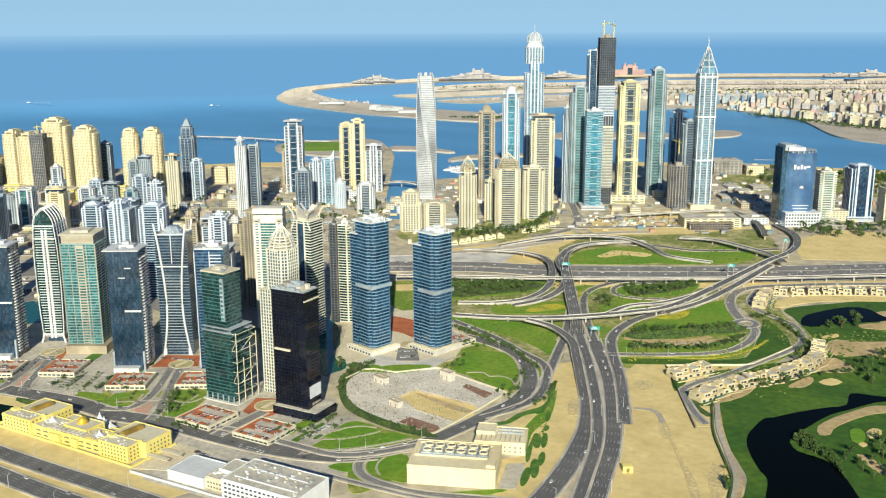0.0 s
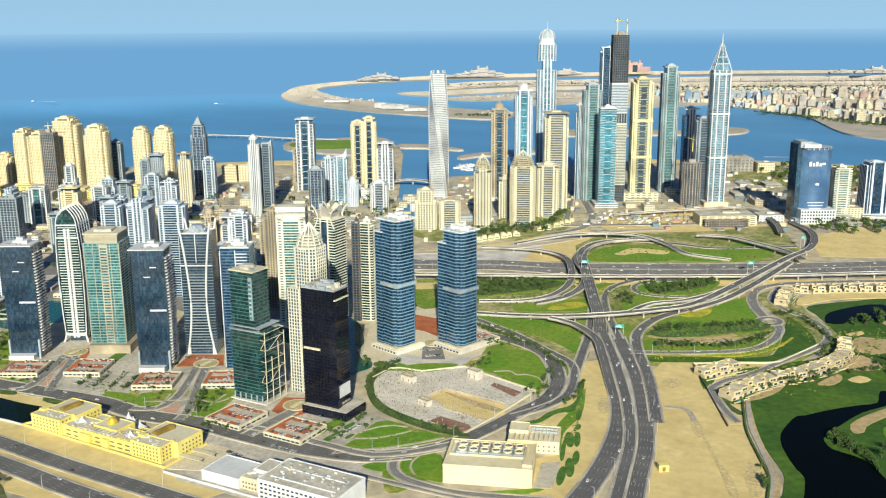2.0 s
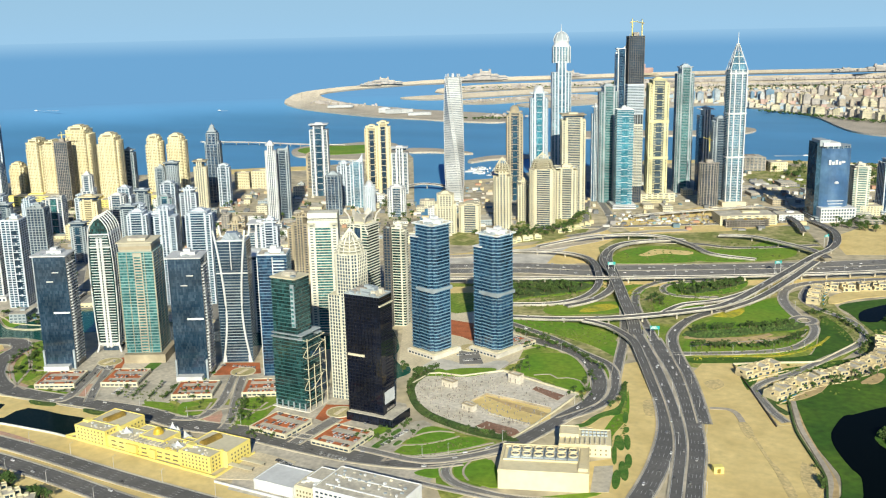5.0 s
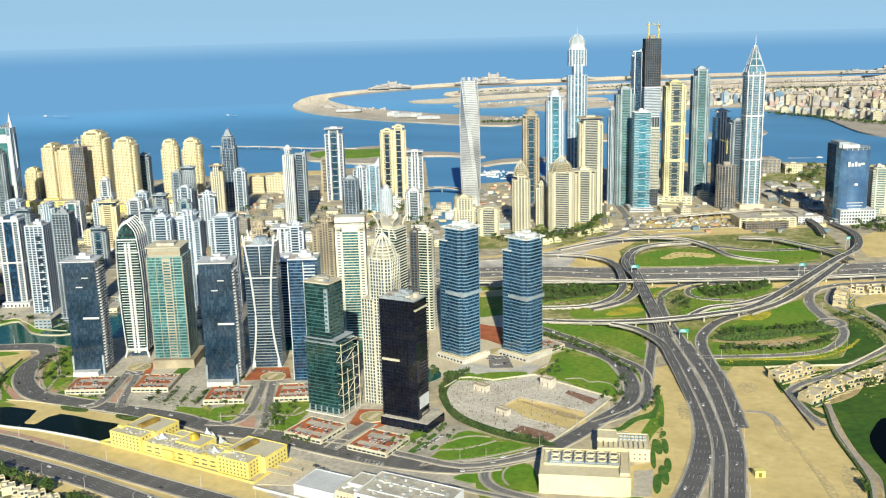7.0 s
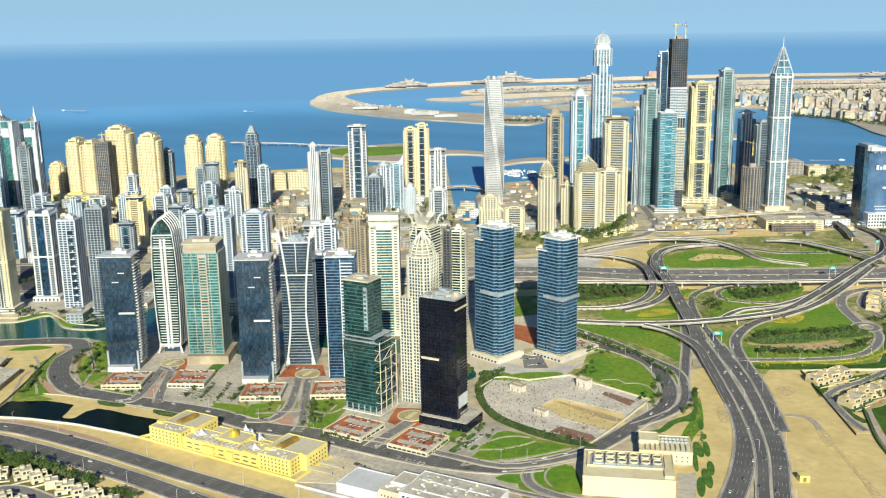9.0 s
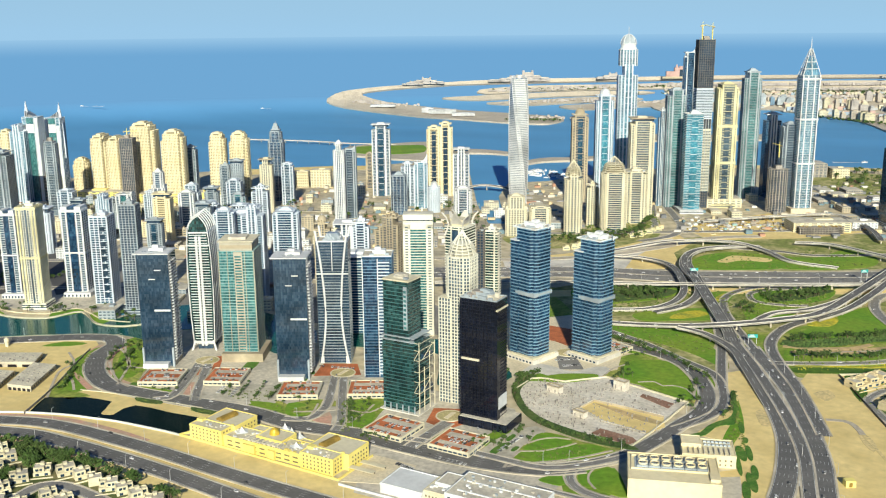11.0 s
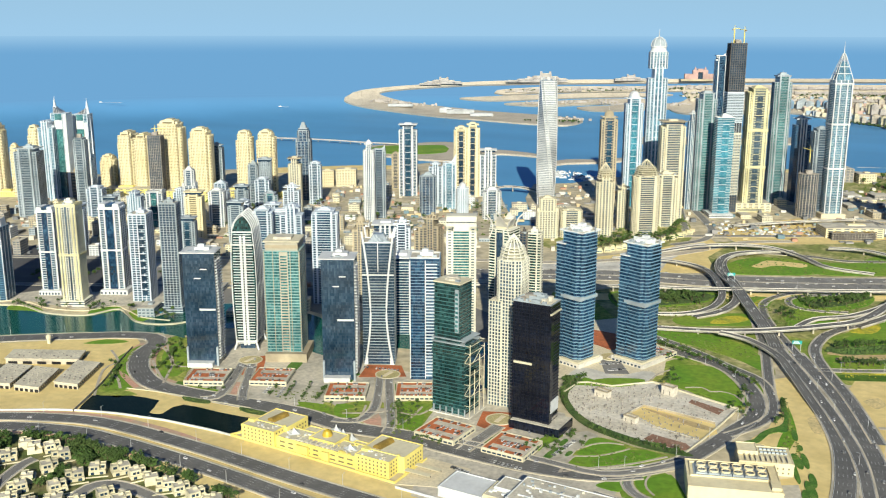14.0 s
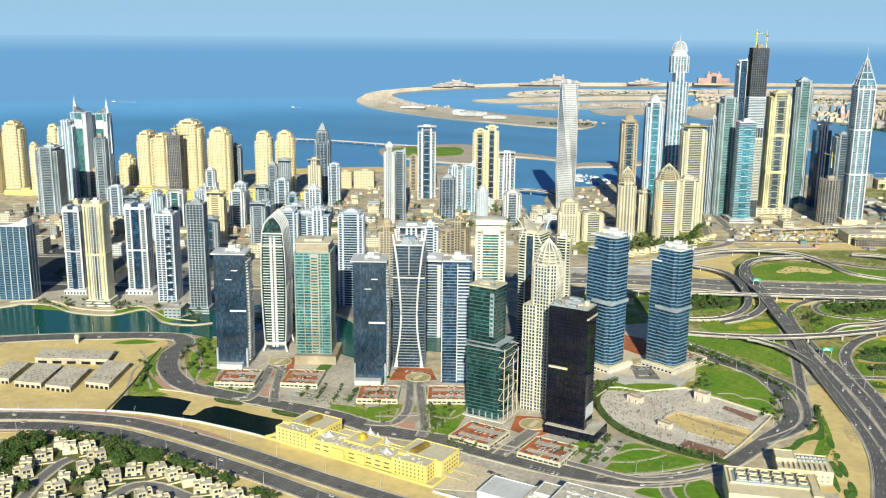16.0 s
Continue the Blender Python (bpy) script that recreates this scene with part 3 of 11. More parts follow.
for label, pts in (
    ("scrubby green verge inside the interchange", [(-696.7, 1274.2), (-508.3, 1382.7), (-445.2, 1190.5), (-480.6, 1154.5), (-589.1, 1127.9), (-653.1, 1177.7)]),
    ("scrubby green verge inside the interchange", [(-498.6, 1364.6), (-269, 1490.4), (-262.7, 1379.3), (-316.5, 1269), (-357.1, 1192.8), (-401.7, 1183.8), (-450.7, 1249.4)]),
    ("scrubby green verge beyond the highway", [(-715.5, 1595.4), (-586.2, 1734.7), (-447.2, 1793.7), (-327.9, 1889.5), (-269.6, 1795.8), (-259.3, 1627), (-552.8, 1467.7), (-699.9, 1465.7)]),
    ("scrubby garden ground below the towers", [(-934.6, 1575.2), (-818.5, 1698), (-751.7, 1885.5), (-692.1, 1779.3), (-680.2, 1640.7), (-808.5, 1509.9), (-884.1, 1498.9)]),
    ("scrubby garden ground by the bay", [(-538.3, 2673.7), (-338.6, 2725.9), (-146.4, 2743.2), (277.3, 2829.9), (250.7, 2493.7), (-123, 2402.4), (-459.3, 2366.5)]),
    ("scrubby green strip beside the slip road", [(-603.2, 1120.7), (-501.7, 1126.3), (-410.9, 1072.8), (-384.7, 1016.1), (-420.7, 997.4), (-506.1, 1048.5), (-573.8, 1066.5)]),
    ("scrubby planting beside the ring road", [(-499.9, 663.8), (-513.9, 710.7), (-509.6, 743.9), (-453.2, 750.1), (-412, 756.7), (-435, 720), (-469, 674.6)]),
    ("scrubby planting beside the golf villas", [(-255.4, 1383.1), (-217, 1437), (-175.8, 1329.9), (-112.1, 1228.1), (-121.9, 1153), (-156, 1205.3), (-205.3, 1285.6)]),
):
    flat(pts, 0.12, VERGE, "verge", label, "ground", smooth=True)
for label, pts in (
    ("wide mown golf course", [(-181.1, 1363.5), (-121.1, 1426.2), (-59.4, 1477.6), (108.8, 1577.8), (353.2, 1494.9), (369.4, 1010.3), (123.1, 875.2), (-40.9, 788.7), (-118.2, 748), (-121.5, 773.6), (-125.2, 806.8), (-132.7, 825.2), (-152.1, 864.3), (-168.8, 906.9), (-186.2, 959.5), (-180, 990.8), (-157.6, 1028.3), (-130.2, 1081.3), (-95.7, 1144.8), (-111.1, 1192.8), (-127.8, 1245), (-163.4, 1321.7)]),
    ("mown lawn in the park", [(-488.2, 929.6), (-482.6, 969.6), (-463.7, 1009.3), (-440.5, 1005.2), (-412.1, 969.3), (-395, 919.5), (-409.2, 900.7), (-442.3, 918.5)]),
    ("grass triangle between ramps", [(-581.7, 1113.8), (-474, 1129.4), (-406.1, 1070.4), (-390.6, 1022), (-437.6, 1054), (-505.2, 1080.4), (-569.7, 1091.1)]),
    ("grass inside the interchange loop", [(-561.4, 1522.4), (-553.2, 1579.5), (-515.4, 1623.8), (-452.1, 1621.3), (-415.6, 1546.9), (-544.3, 1472.1)]),
    ("grass inside the interchange loop", [(-443.2, 1625.9), (-378.9, 1649), (-332.2, 1753.4), (-283, 1679), (-301.5, 1605.4), (-414.5, 1543)]),
    ("grass verge inside a ramp loop", [(-420.9, 1324.8), (-416.9, 1380.5), (-328.4, 1444.6), (-325.4, 1381), (-372.7, 1322.5), (-401.2, 1304.4)]),
    ("green lawn inside the ramp loop", [(-676.7, 1265.4), (-612.8, 1305.9), (-536.6, 1341.2), (-528.2, 1304.9), (-547.1, 1266.7), (-584.3, 1226.8), (-630.9, 1189.2)]),
    ("yellow-green strip between ramps", [(-553, 1180.6), (-518, 1221.1), (-469.3, 1252.8), (-451, 1205.5), (-491, 1178.7), (-533, 1157)]),
    ("green lawn inside the small loop", [(-427.7, 1363.9), (-419.9, 1390), (-366.5, 1421.3), (-366.3, 1374), (-392.9, 1332.4), (-409.7, 1330.6)]),
    ("grass verge beside the ramps", [(-489.9, 1324.6), (-454.4, 1357.5), (-446.3, 1284.5), (-420.9, 1203), (-436.8, 1194.8)]),
    ("grass verge beside the ramps", [(-409.3, 1233.2), (-424.2, 1295.9), (-370.1, 1313.8), (-344.2, 1310.9), (-382.8, 1222.8), (-401.2, 1219.2)]),
    ("open lawn beside the flyover", [(-339.7, 1174.3), (-309.5, 1272.7), (-264.5, 1368.4), (-239.1, 1297.1), (-221, 1217.3), (-264, 1213.6), (-327.4, 1146.5)]),
    ("lawn along a winding road", [(-337.9, 1120.7), (-318.3, 1141), (-249.1, 1152), (-208, 1188.2), (-191.7, 1157.9), (-239, 1110), (-319, 1073)]),
    ("mown lawn beside the villas", [(-316.5, 1060.6), (-206.2, 1113.6), (-188.6, 1159.5), (-195.1, 1290.9), (-150.3, 1203.4), (-170.7, 1116.6), (-256, 1070), (-311, 1043.5)]),
    ("small garden lawn beside the plaza hedge", [(-508.9, 726.2), (-509.3, 741.5), (-501.1, 752), (-477.8, 748.5), (-490.1, 740.5)]),
    ("curved garden lawn with young trees", [(-507.9, 707.3), (-503.3, 724.6), (-495.6, 737.7), (-472.9, 743.4), (-480.6, 730.3), (-491.6, 711.3)]),
    ("wide garden lawn between curving paths", [(-506.5, 678), (-508.7, 696.7), (-485.5, 713), (-465.5, 739.6), (-449.4, 745), (-437.5, 745.2), (-451.2, 723.6), (-462.7, 709.1), (-481.7, 690.8)]),
    ("narrow lawn along the ring road", [(-498.4, 669.8), (-477.2, 687.6), (-460.2, 704.8), (-446.8, 716), (-460.6, 692.1), (-480.9, 674.8)]),
    ("small lawn beside the car park", [(-529.7, 672.9), (-520.8, 681.8), (-511, 682.6), (-509.2, 669.7), (-519.9, 668.3)]),
    ("round lawn inside the loop road", [(-431.9, 681.8), (-428.8, 695.2), (-415.8, 708.6), (-399.5, 685.8), (-387.5, 661.4), (-402.8, 659.4), (-418.4, 663.5)]),
    ("lawn beside the loop road", [(-437.8, 673.5), (-440.5, 685.2), (-433.8, 696.6), (-431.7, 684.5), (-428, 671), (-421.1, 662.1), (-429.7, 663.8)]),
    ("lawn wedge between two roads", [(-468.2, 655.2), (-462.7, 665.8), (-453.8, 673), (-443.4, 658), (-452, 653.5), (-461.4, 652.4)]),
    ("lawn strip beside the plant drive", [(-374.2, 653.2), (-350.8, 660.7), (-310.3, 688.7), (-306.2, 685.1), (-333.7, 658.4), (-360.1, 646.9)]),
    ("lawn behind the plaza wall", [(-565, 895.1), (-552, 912.5), (-519.3, 929.3), (-511, 925), (-528.1, 903.6), (-550.5, 890)]),
    ("small round lawn in the park", [(-432.1, 910.6), (-428.2, 928.4), (-411, 925.4), (-399.3, 912.1), (-408.9, 899.7), (-423.3, 901.7)]),
    ("lawn strip beside the car parks", [(-687.9, 661.2), (-721.7, 717.1), (-703.9, 740.9), (-687.2, 711.5), (-672.3, 662.7)]),
    ("lawn beside the curving road", [(-1027.2, 593.4), (-1051.5, 628.2), (-1050.4, 641.9), (-1026.7, 626.4), (-1005.6, 610.6)]),
    ("lawn beside the canal road", [(-1180, 695), (-1167.7, 721.4), (-1135.9, 730.2), (-1147.5, 712.4)]),
    ("garden lawn beside the towers", [(-1043.1, 696.6), (-1074.9, 738.8), (-1067.5, 756.4), (-1003, 698), (-993.1, 664)]),
    ("lawn strip between road and sand", [(-338.1, 773.7), (-345.1, 838.1), (-344.1, 889), (-353.8, 929.6), (-332.7, 860.9), (-331.5, 806.4), (-321.1, 768.6)]),
    ("grass slope beside the slip road", [(-542.7, 1039.9), (-499.7, 1051.9), (-439.6, 1014.9), (-412.9, 979.5), (-468.1, 1018.8), (-524.7, 1021.2)]),
):
    flat(pts, 0.5, GOLF if "golf" in label or "villas" in label else GRASS, "lawn", label, "lawn", smooth=True)
for label, pts in (
    ("dense dark shrubs beside the ramp", [(-667.2, 1266.5), (-544.2, 1329.8), (-535.6, 1293.8), (-574.6, 1245.5), (-627.7, 1201)]),
    ("dense dark hedge along the lawn", [(-347.3, 1157), (-301.5, 1186.1), (-221.4, 1254.8), (-216.8, 1224.7), (-258.9, 1192.4), (-311.3, 1142.1), (-337.6, 1136.1)]),
    ("dense dark shrubs inside the loop", [(-393.8, 1335.3), (-386, 1396.4), (-322.1, 1436.7), (-358.3, 1360.6)]),
    ("clipped hedge along the ring road", [(-936.9, 625), (-920.3, 627.5), (-902.8, 630.6), (-898.4, 624), (-912.5, 619.1), (-929, 618.4)]),
    ("clipped hedge along the boulevard", [(-862.2, 633.2), (-844, 635.4), (-828, 636.2), (-824.3, 629.7), (-839.8, 625.5), (-855.2, 626.7)]),
    ("clipped hedge round the paved plot", [(-568.4, 817.4), (-583.4, 852.9), (-584.5, 890.1), (-573.6, 891.5), (-574.5, 853.5), (-560.7, 821.5), (-522.2, 783.7), (-462.5, 765.4), (-413.9, 760.2), (-414.7, 752.3), (-460.3, 751), (-525, 771.9)]),
):
    flat(pts, 1.3, SCRUB, "hedge", label, "shrubs", smooth=True)
for label, pts in (
    ("brown bare rough on the golf course", [(-111.3, 1227.3), (-102.1, 1252), (-75.9, 1255.7), (-45.7, 1271.4), (0, 1280.5), (2.1, 1221.1), (-41.3, 1207.4), (-64.8, 1204.2), (-88.2, 1185.1), (-102.3, 1196.2)]),
    ("pale sand bunker on the golf course", [(-101.7, 1084.4), (-90.9, 1103.8), (-78.2, 1096.6), (-88.1, 1079.8)]),
    ("pale sand bunker on the golf course", [(-120.7, 1253.8), (-111.6, 1268.8), (-101.8, 1266.2), (-110.9, 1251.2)]),
    ("pale sand bunker in the interchange lawn", [(-523.9, 1541.6), (-517.7, 1568.4), (-510.5, 1596.4), (-477.5, 1603.5), (-443.3, 1601.7), (-447.7, 1575.9), (-487.3, 1569.7), (-506.4, 1541.2)]),
    ("bare earth beside the winding road", [(-332, 1113.8), (-311.3, 1142.1), (-247.5, 1175.2), (-223.6, 1195.3), (-249.1, 1152), (-304.3, 1118.5)]),
):
    flat(pts, 0.75, EARTH if "rough" in label or "earth" in label else SAND, "bunker", label, "sand", smooth=True)
flat([(39, 1096), (6.9, 1084.3), (-31.8, 1071.2), (-50.1, 1068.8), (-66.6, 1063.8), (-66.9, 1028), (-80.8, 1013.8), (-95.6, 999.2), (-114.7, 977.5), (-128.3, 958.8), (-136.9, 951.1), (-141.5, 924.9), (-143.4, 901.2), (-139.3, 877.3), (-130.7, 854.2), (-118.3, 828.2), (-109.5, 814.4), (-104.8, 779.6), (-100.2, 735), (-60, 755), (-16, 775), (-35.1, 816.4), (-46.9, 845), (-61.5, 870.9), (-74.9, 880.9), (-94.7, 886.8), (-102.7, 899.4), (-105.3, 909.5), (-102.6, 933.2), (-96.2, 944.2), (-88.6, 966.9), (-78.4, 993.3), (-64.3, 1014), (-45.1, 1042.9), (-30.9, 1057.4), (7.4, 1070.5), (39, 1078)], 0.8, POND, "water", "dark still golf lake between mown banks", "lake", smooth=True)
for label, pts, m in (
    ("brown earth bank of the golf lake", [(-86, 955), (-76, 983), (-62, 1008), (-44.8, 1035), (-29.9, 1044), (8, 1058), (9, 1040), (-28.6, 1024.4), (-47.3, 1004.7), (-61, 981.4), (-71.5, 957.1), (-72.3, 941.6), (-81.7, 935)], EARTH),
    ("brown edge of the fairway below the villas", [(-189, 972), (-187, 993.4), (-176.2, 1013.7), (-162, 1040.1), (-164, 1012.7), (-174.2, 989.3), (-180.8, 978.7)], EARTH),
    ("brown edge of the fairway below the villas", [(-129.9, 1056.9), (-113.5, 1097.1), (-107, 1084.5), (-112.8, 1062.1), (-123.6, 1054.5)], EARTH),
    ("brown edge of the fairway below the villas", [(-112.3, 1124.5), (-107.4, 1159.5), (-95, 1177.1), (-70.6, 1146.3), (-79.2, 1129.3), (-102.4, 1119.3)], EARTH),
    ("white sand bunker by the putting green", [(-42, 962), (-37.2, 976), (-29, 974), (-29.5, 958), (-37.3, 950)], SAND),
    ("white sand bunker by the putting green", [(-46.3, 929.7), (-42.8, 935.8), (-37.7, 934.2), (-41.4, 925.2)], SAND),
    ("smooth pale putting green", [(-56.7, 960), (-49.7, 968), (-43, 960), (-42, 938), (-52, 934)], GRASS),
    ("brown rough beside the lake", [(-45.4, 905.2), (-33.2, 903.5), (-19.4, 889.9), (14.5, 880.3), (15.1, 861.6), (-18, 869.3), (-36.7, 888.5)], EARTH),
    ("brown rough beside the upper lake", [(-76.7, 1379.9), (-55.7, 1414.7), (-18.5, 1410.1), (-14.8, 1328.5), (-49.4, 1323.8), (-78.1, 1316.9), (-81.8, 1334.2), (-57.1, 1355.5)], EARTH),
    ("sandy slope below the upper villas", [(-198.4, 1371.6), (-193.6, 1413.1), (-149.5, 1463.1), (-61.5, 1498.4), (-8.3, 1515.9), (-7.4, 1490), (-108.5, 1444.1), (-157.8, 1408.7), (-189.4, 1363.7)], SAND),
    ("white sand bunker on the golf course", [(-104.8, 1276), (-100.6, 1268.1), (-104.5, 1261), (-110, 1268)], SAND),
):
    flat(pts, 0.9, m, "bunker", label, "sand" if m is not GRASS else "lawn", smooth=True)
flat([(-149, 1293.7), (-153.3, 1334.1), (-137.4, 1369.2), (-105.1, 1410.7), (-79.6, 1414.6), (-59.5, 1388.8), (-44.4, 1373.4), (-70.7, 1351.2), (-103.7, 1328.4), (-123.7, 1318), (-128.4, 1298.9)], 0.98, POND, "water", "dark upper golf lake", "lake", smooth=True)
flat([(-1005.3, 540), (-1017.1, 558.4), (-1028.6, 582), (-1008.5, 590.3), (-991.2, 601), (-969.2, 605), (-944.2, 607), (-903, 613.5), (-873.6, 614), (-842.1, 617.5), (-829.1, 620.9), (-823.1, 602.6), (-822.4, 575.5), (-842.3, 575), (-870.3, 572.6), (-905.9, 569.3), (-932.2, 563.6), (-962.6, 557.3), (-996.2, 545.6)], 0.4, BANK_POND, "water", "dark pond beside the road", "pond")
flat([(-952, 606), (-948, 620), (-924, 620), (-921, 607.9), (-925.5, 597.6), (-922.2, 580.5), (-928, 576), (-935.5, 575.4), (-940.8, 586.5)], 0.7, SAND, "bunker", "sand causeway across the pond", "sand", smooth=True)
flat([(-1439.5, 553.7), (-1577.2, 633.7), (-1441.1, 718.3), (-1431.2, 748.2), (-1391.6, 765.9), (-1333.7, 758.5), (-1275.5, 778.5), (-1256.3, 823), (-1191.4, 793.2), (-1147.4, 802.4), (-1129.8, 825.3), (-1081.7, 774.5), (-1125.9, 780.6), (-1147.8, 761.4), (-1218.8, 729), (-1299.5, 667.7)], 0.4, LAKE, "water", "green canal water between the towers", "canal")
for pts in ([(-1174.4, 784.3), (-1185.8, 832.7), (-1167.6, 893.4), (-1128.5, 934.8), (-1043.9, 946.6), (-974, 932.4), (-918.1, 879.6), (-877.5, 821.4), (-897.9, 813.8), (-968.6, 848.5), (-1029.5, 853.3), (-1074.7, 825.4), (-1083.5, 799.9), (-1100.9, 778)],
            [(-918.1, 879.6), (-893.1, 923), (-816.7, 942), (-755.3, 952.7), (-695.9, 963.1), (-654.5, 938.8), (-662, 887.8), (-651.4, 830.2), (-662.6, 815.2), (-711.1, 904.1), (-751.5, 898.7), (-816.6, 883.8), (-867.7, 870.4)],
            [(-750.8, 1029.4), (-703.7, 1010.5), (-653, 944.7), (-645.9, 919.4), (-619.9, 891.5), (-609.3, 892.6), (-598.4, 876.5), (-602.8, 857.3), (-612.4, 844), (-655, 905), (-700, 960)]):
    flat(pts, 0.45, LAKE, "water", "green lake water between the towers", "canal", smooth=True)
flat([(-1190, 840), (-1170, 900), (-1128, 945), (-1040, 962), (-960, 945), (-900, 935), (-800, 960), (-700, 985), (-760, 1060), (-900, 1130), (-1050, 1110), (-1190, 1000), (-1260, 920)], 0.22, WORN, "pavement", "asphalt drives and parking behind the lake", "pavement")
BROWN_BRICK = surface("brown_brick", (0.22, 0.11, 0.07), 0.85, fine=0.5, vary=0.35, tint=(0.32, 0.2, 0.14))
PLOT = [(-565.7, 817.1), (-577.7, 845.9), (-574.8, 880.4), (-565.9, 887.2), (-537.8, 889.3), (-501.4, 925.1), (-465.2, 912.9), (-398.2, 893.6), (-404.4, 840.5), (-410.2, 797.8), (-416.8, 758.8), (-465, 758), (-518, 772.3), (-549.5, 797.7)]
flat(PLOT, 0.6, PLOT_STONE, "plaza", "pale paved plot strewn with posts", "plaza")
flat([(-494.5, 824.8), (-488.1, 850.2), (-409.4, 841.3), (-401.4, 818.6), (-414.3, 795.7), (-461.8, 803.5)], 0.85, SAND, "sand_plot", "sunken bare sand in the plot", "sand")
flat([(-486, 846), (-470, 838), (-440, 826), (-412, 822), (-408, 830), (-440, 838)], 0.95, EARTH, "sand_plot", "dark trodden earth in the sunken plot", "sand", smooth=True)
flat([(-462, 770.6), (-457.6, 785.8), (-422.3, 780.4), (-415.2, 773.3), (-421.2, 761)], 0.95, BROWN_BRICK, "brick_terrace", "red brick terrace", "terrace")
flat([(-449.1, 885.8), (-448.5, 895.8), (-410.4, 883.5), (-412.4, 867.9)], 0.95, BROWN_BRICK, "brick_terrace", "red brick terrace", "terrace")
# paved ground round the towers
flat([(-925.5, 611.2), (-997.2, 701.5), (-1017.9, 813.9), (-832.1, 826.2), (-664.6, 799.2), (-555.1, 792), (-524.9, 744.5), (-541.4, 696.8), (-599.9, 668.6), (-772.3, 668.4), (-855.7, 659.4)], 0.3, FORECOURT, "pavement", "paved forecourts and drives round the towers", "pavement")
flat([(-614.2, 874.6), (-709.8, 1053.5), (-617.6, 1147.2), (-519, 1041.8), (-498.8, 956.7), (-544, 900.5)], 0.2, PAVING, "pavement", "paved forecourt below the blue twin towers", "pavement")
for label, pts in (
    ("red brick roundabout court", [(-931.6, 701.7), (-968, 754.7), (-945.3, 775.9), (-913.1, 730.5)]),
    ("red brick roundabout court", [(-804.2, 771.1), (-818.4, 811.3), (-781.5, 829.3), (-756.6, 800.3)]),
    ("red brick roundabout court", [(-621.1, 717.9), (-632.1, 753.8), (-604.7, 765.3), (-583.7, 732.5), (-592.7, 711.1)]),
):
    flat(pts, 0.45, BRICK_PAVING, "brick_court", label, "paving")


flat([(-851.7, 1379.4), (-775.9, 1447.8), (-719.8, 1516.9), (-680, 1633.5), (-643.4, 1686.5), (-623.1, 1663.1), (-654.4, 1571.6), (-658.7, 1504.1), (-646.9, 1417.7), (-814.1, 1317.2)], 0.3, PARAPET, "pavement", "pale bare concrete apron beside the ramps", "pavement")
flat([(-657.3, 674.6), (-597.1, 682.3), (-526.7, 681.9), (-450.3, 684.4), (-443.9, 603.9), (-486.7, 559.1), (-600.4, 556.8)], 0.28, FORECOURT, "pavement", "grey paved yards of the low buildings", "pavement")
flat([(-533.3, 672.5), (-529.9, 709.3), (-522.3, 745.8), (-507.8, 739.1), (-509.1, 708.1), (-504, 669.6)], 0.4, FORECOURT, "pavement", "grey paved parking beside the black tower", "pavement")
flat([(-1625.4, 620.6), (-1861.5, 751.1), (-1663, 875.9), (-1508.9, 982.3), (-1371.6, 1097.6), (-1218.2, 945.6), (-1152, 848.8), (-1165, 809.5), (-1266.7, 843.6), (-1317.8, 794.9), (-1409.5, 789.8), (-1457.1, 767.3)], 0.2, FORECOURT, "pavement", "grey paved podium ground beside the canal", "pavement")
flat([(-1717.9, 671.7), (-1823.2, 729.9), (-1629, 851.8), (-1478.2, 955.4), (-1349, 1073.4), (-1279.9, 1005.9), (-1415.3, 900.6), (-1553.4, 798.1)], 0.35, WORN, "pavement", "asphalt parking ground behind the canal towers", "pavement")
for pts in ([(-1400.1, 743.7), (-1412, 767.1), (-1377.8, 774.5), (-1339.6, 761.4), (-1365.6, 755.2)], [(-1276.5, 784.3), (-1293.7, 809.8), (-1270.7, 834.3), (-1257, 825.9), (-1262.6, 802.6)], [(-1231.3, 815.6), (-1235.7, 835.8), (-1187, 820.7), (-1184.8, 797.3)]):
    flat(pts, 0.5, GRASS, "lawn", "small canal-side planted lawn", "lawn", smooth=True)
flat([(-846, 1400.5), (-775.4, 1481), (-720.2, 1555.5), (-676, 1665.9), (-642.6, 1729.6), (-600.1, 1659.7), (-606.4, 1572.3), (-564.2, 1470.8), (-637.5, 1424.3), (-803.6, 1330.3)], 0.24, SAND, "sand_plot", "pale sandy ground between the ramps", "sand")
flat([(-1040, 592), (-1005, 616), (-950, 627), (-878.7, 637), (-825.2, 643), (-818, 622), (-829.1, 619.5), (-842.1, 616), (-873.6, 612.5), (-903, 612), (-944.2, 605.5), (-969.2, 603.5), (-991.2, 599.5), (-1008.5, 588.8), (-1029, 580)], 0.5, SAND, "sand_bank", "pale sandy bank between pond and boulevard", "sand")
flat([(-1030, 581), (-1044.2, 608), (-1018.9, 604), (-1001.4, 607), (-985.9, 605), (-987.5, 601), (-1006, 590)], 0.62, TURF, "verge", "grassy bank above the pond", "ground", smooth=True)
flat([(-621.9, 568.8), (-625.8, 628.5), (-578.7, 627.6), (-567.1, 588.8)], 0.55, PAVING, "pavement", "pale paved yard beside the warehouse", "pavement")
flat([(-370, 824.2), (-359.9, 862.5), (-361.4, 905.8), (-375.5, 976.4), (-376.6, 1014.4), (-340.3, 917), (-313, 815.6), (-293.7, 743), (-283.2, 684.1), (-308.6, 670.6), (-339.3, 738.3), (-314.8, 760.7), (-337.1, 814.9), (-362.5, 817)], 0.23, SAND, "sand_plot", "pale sandy ground beside the cooling plant", "sand")
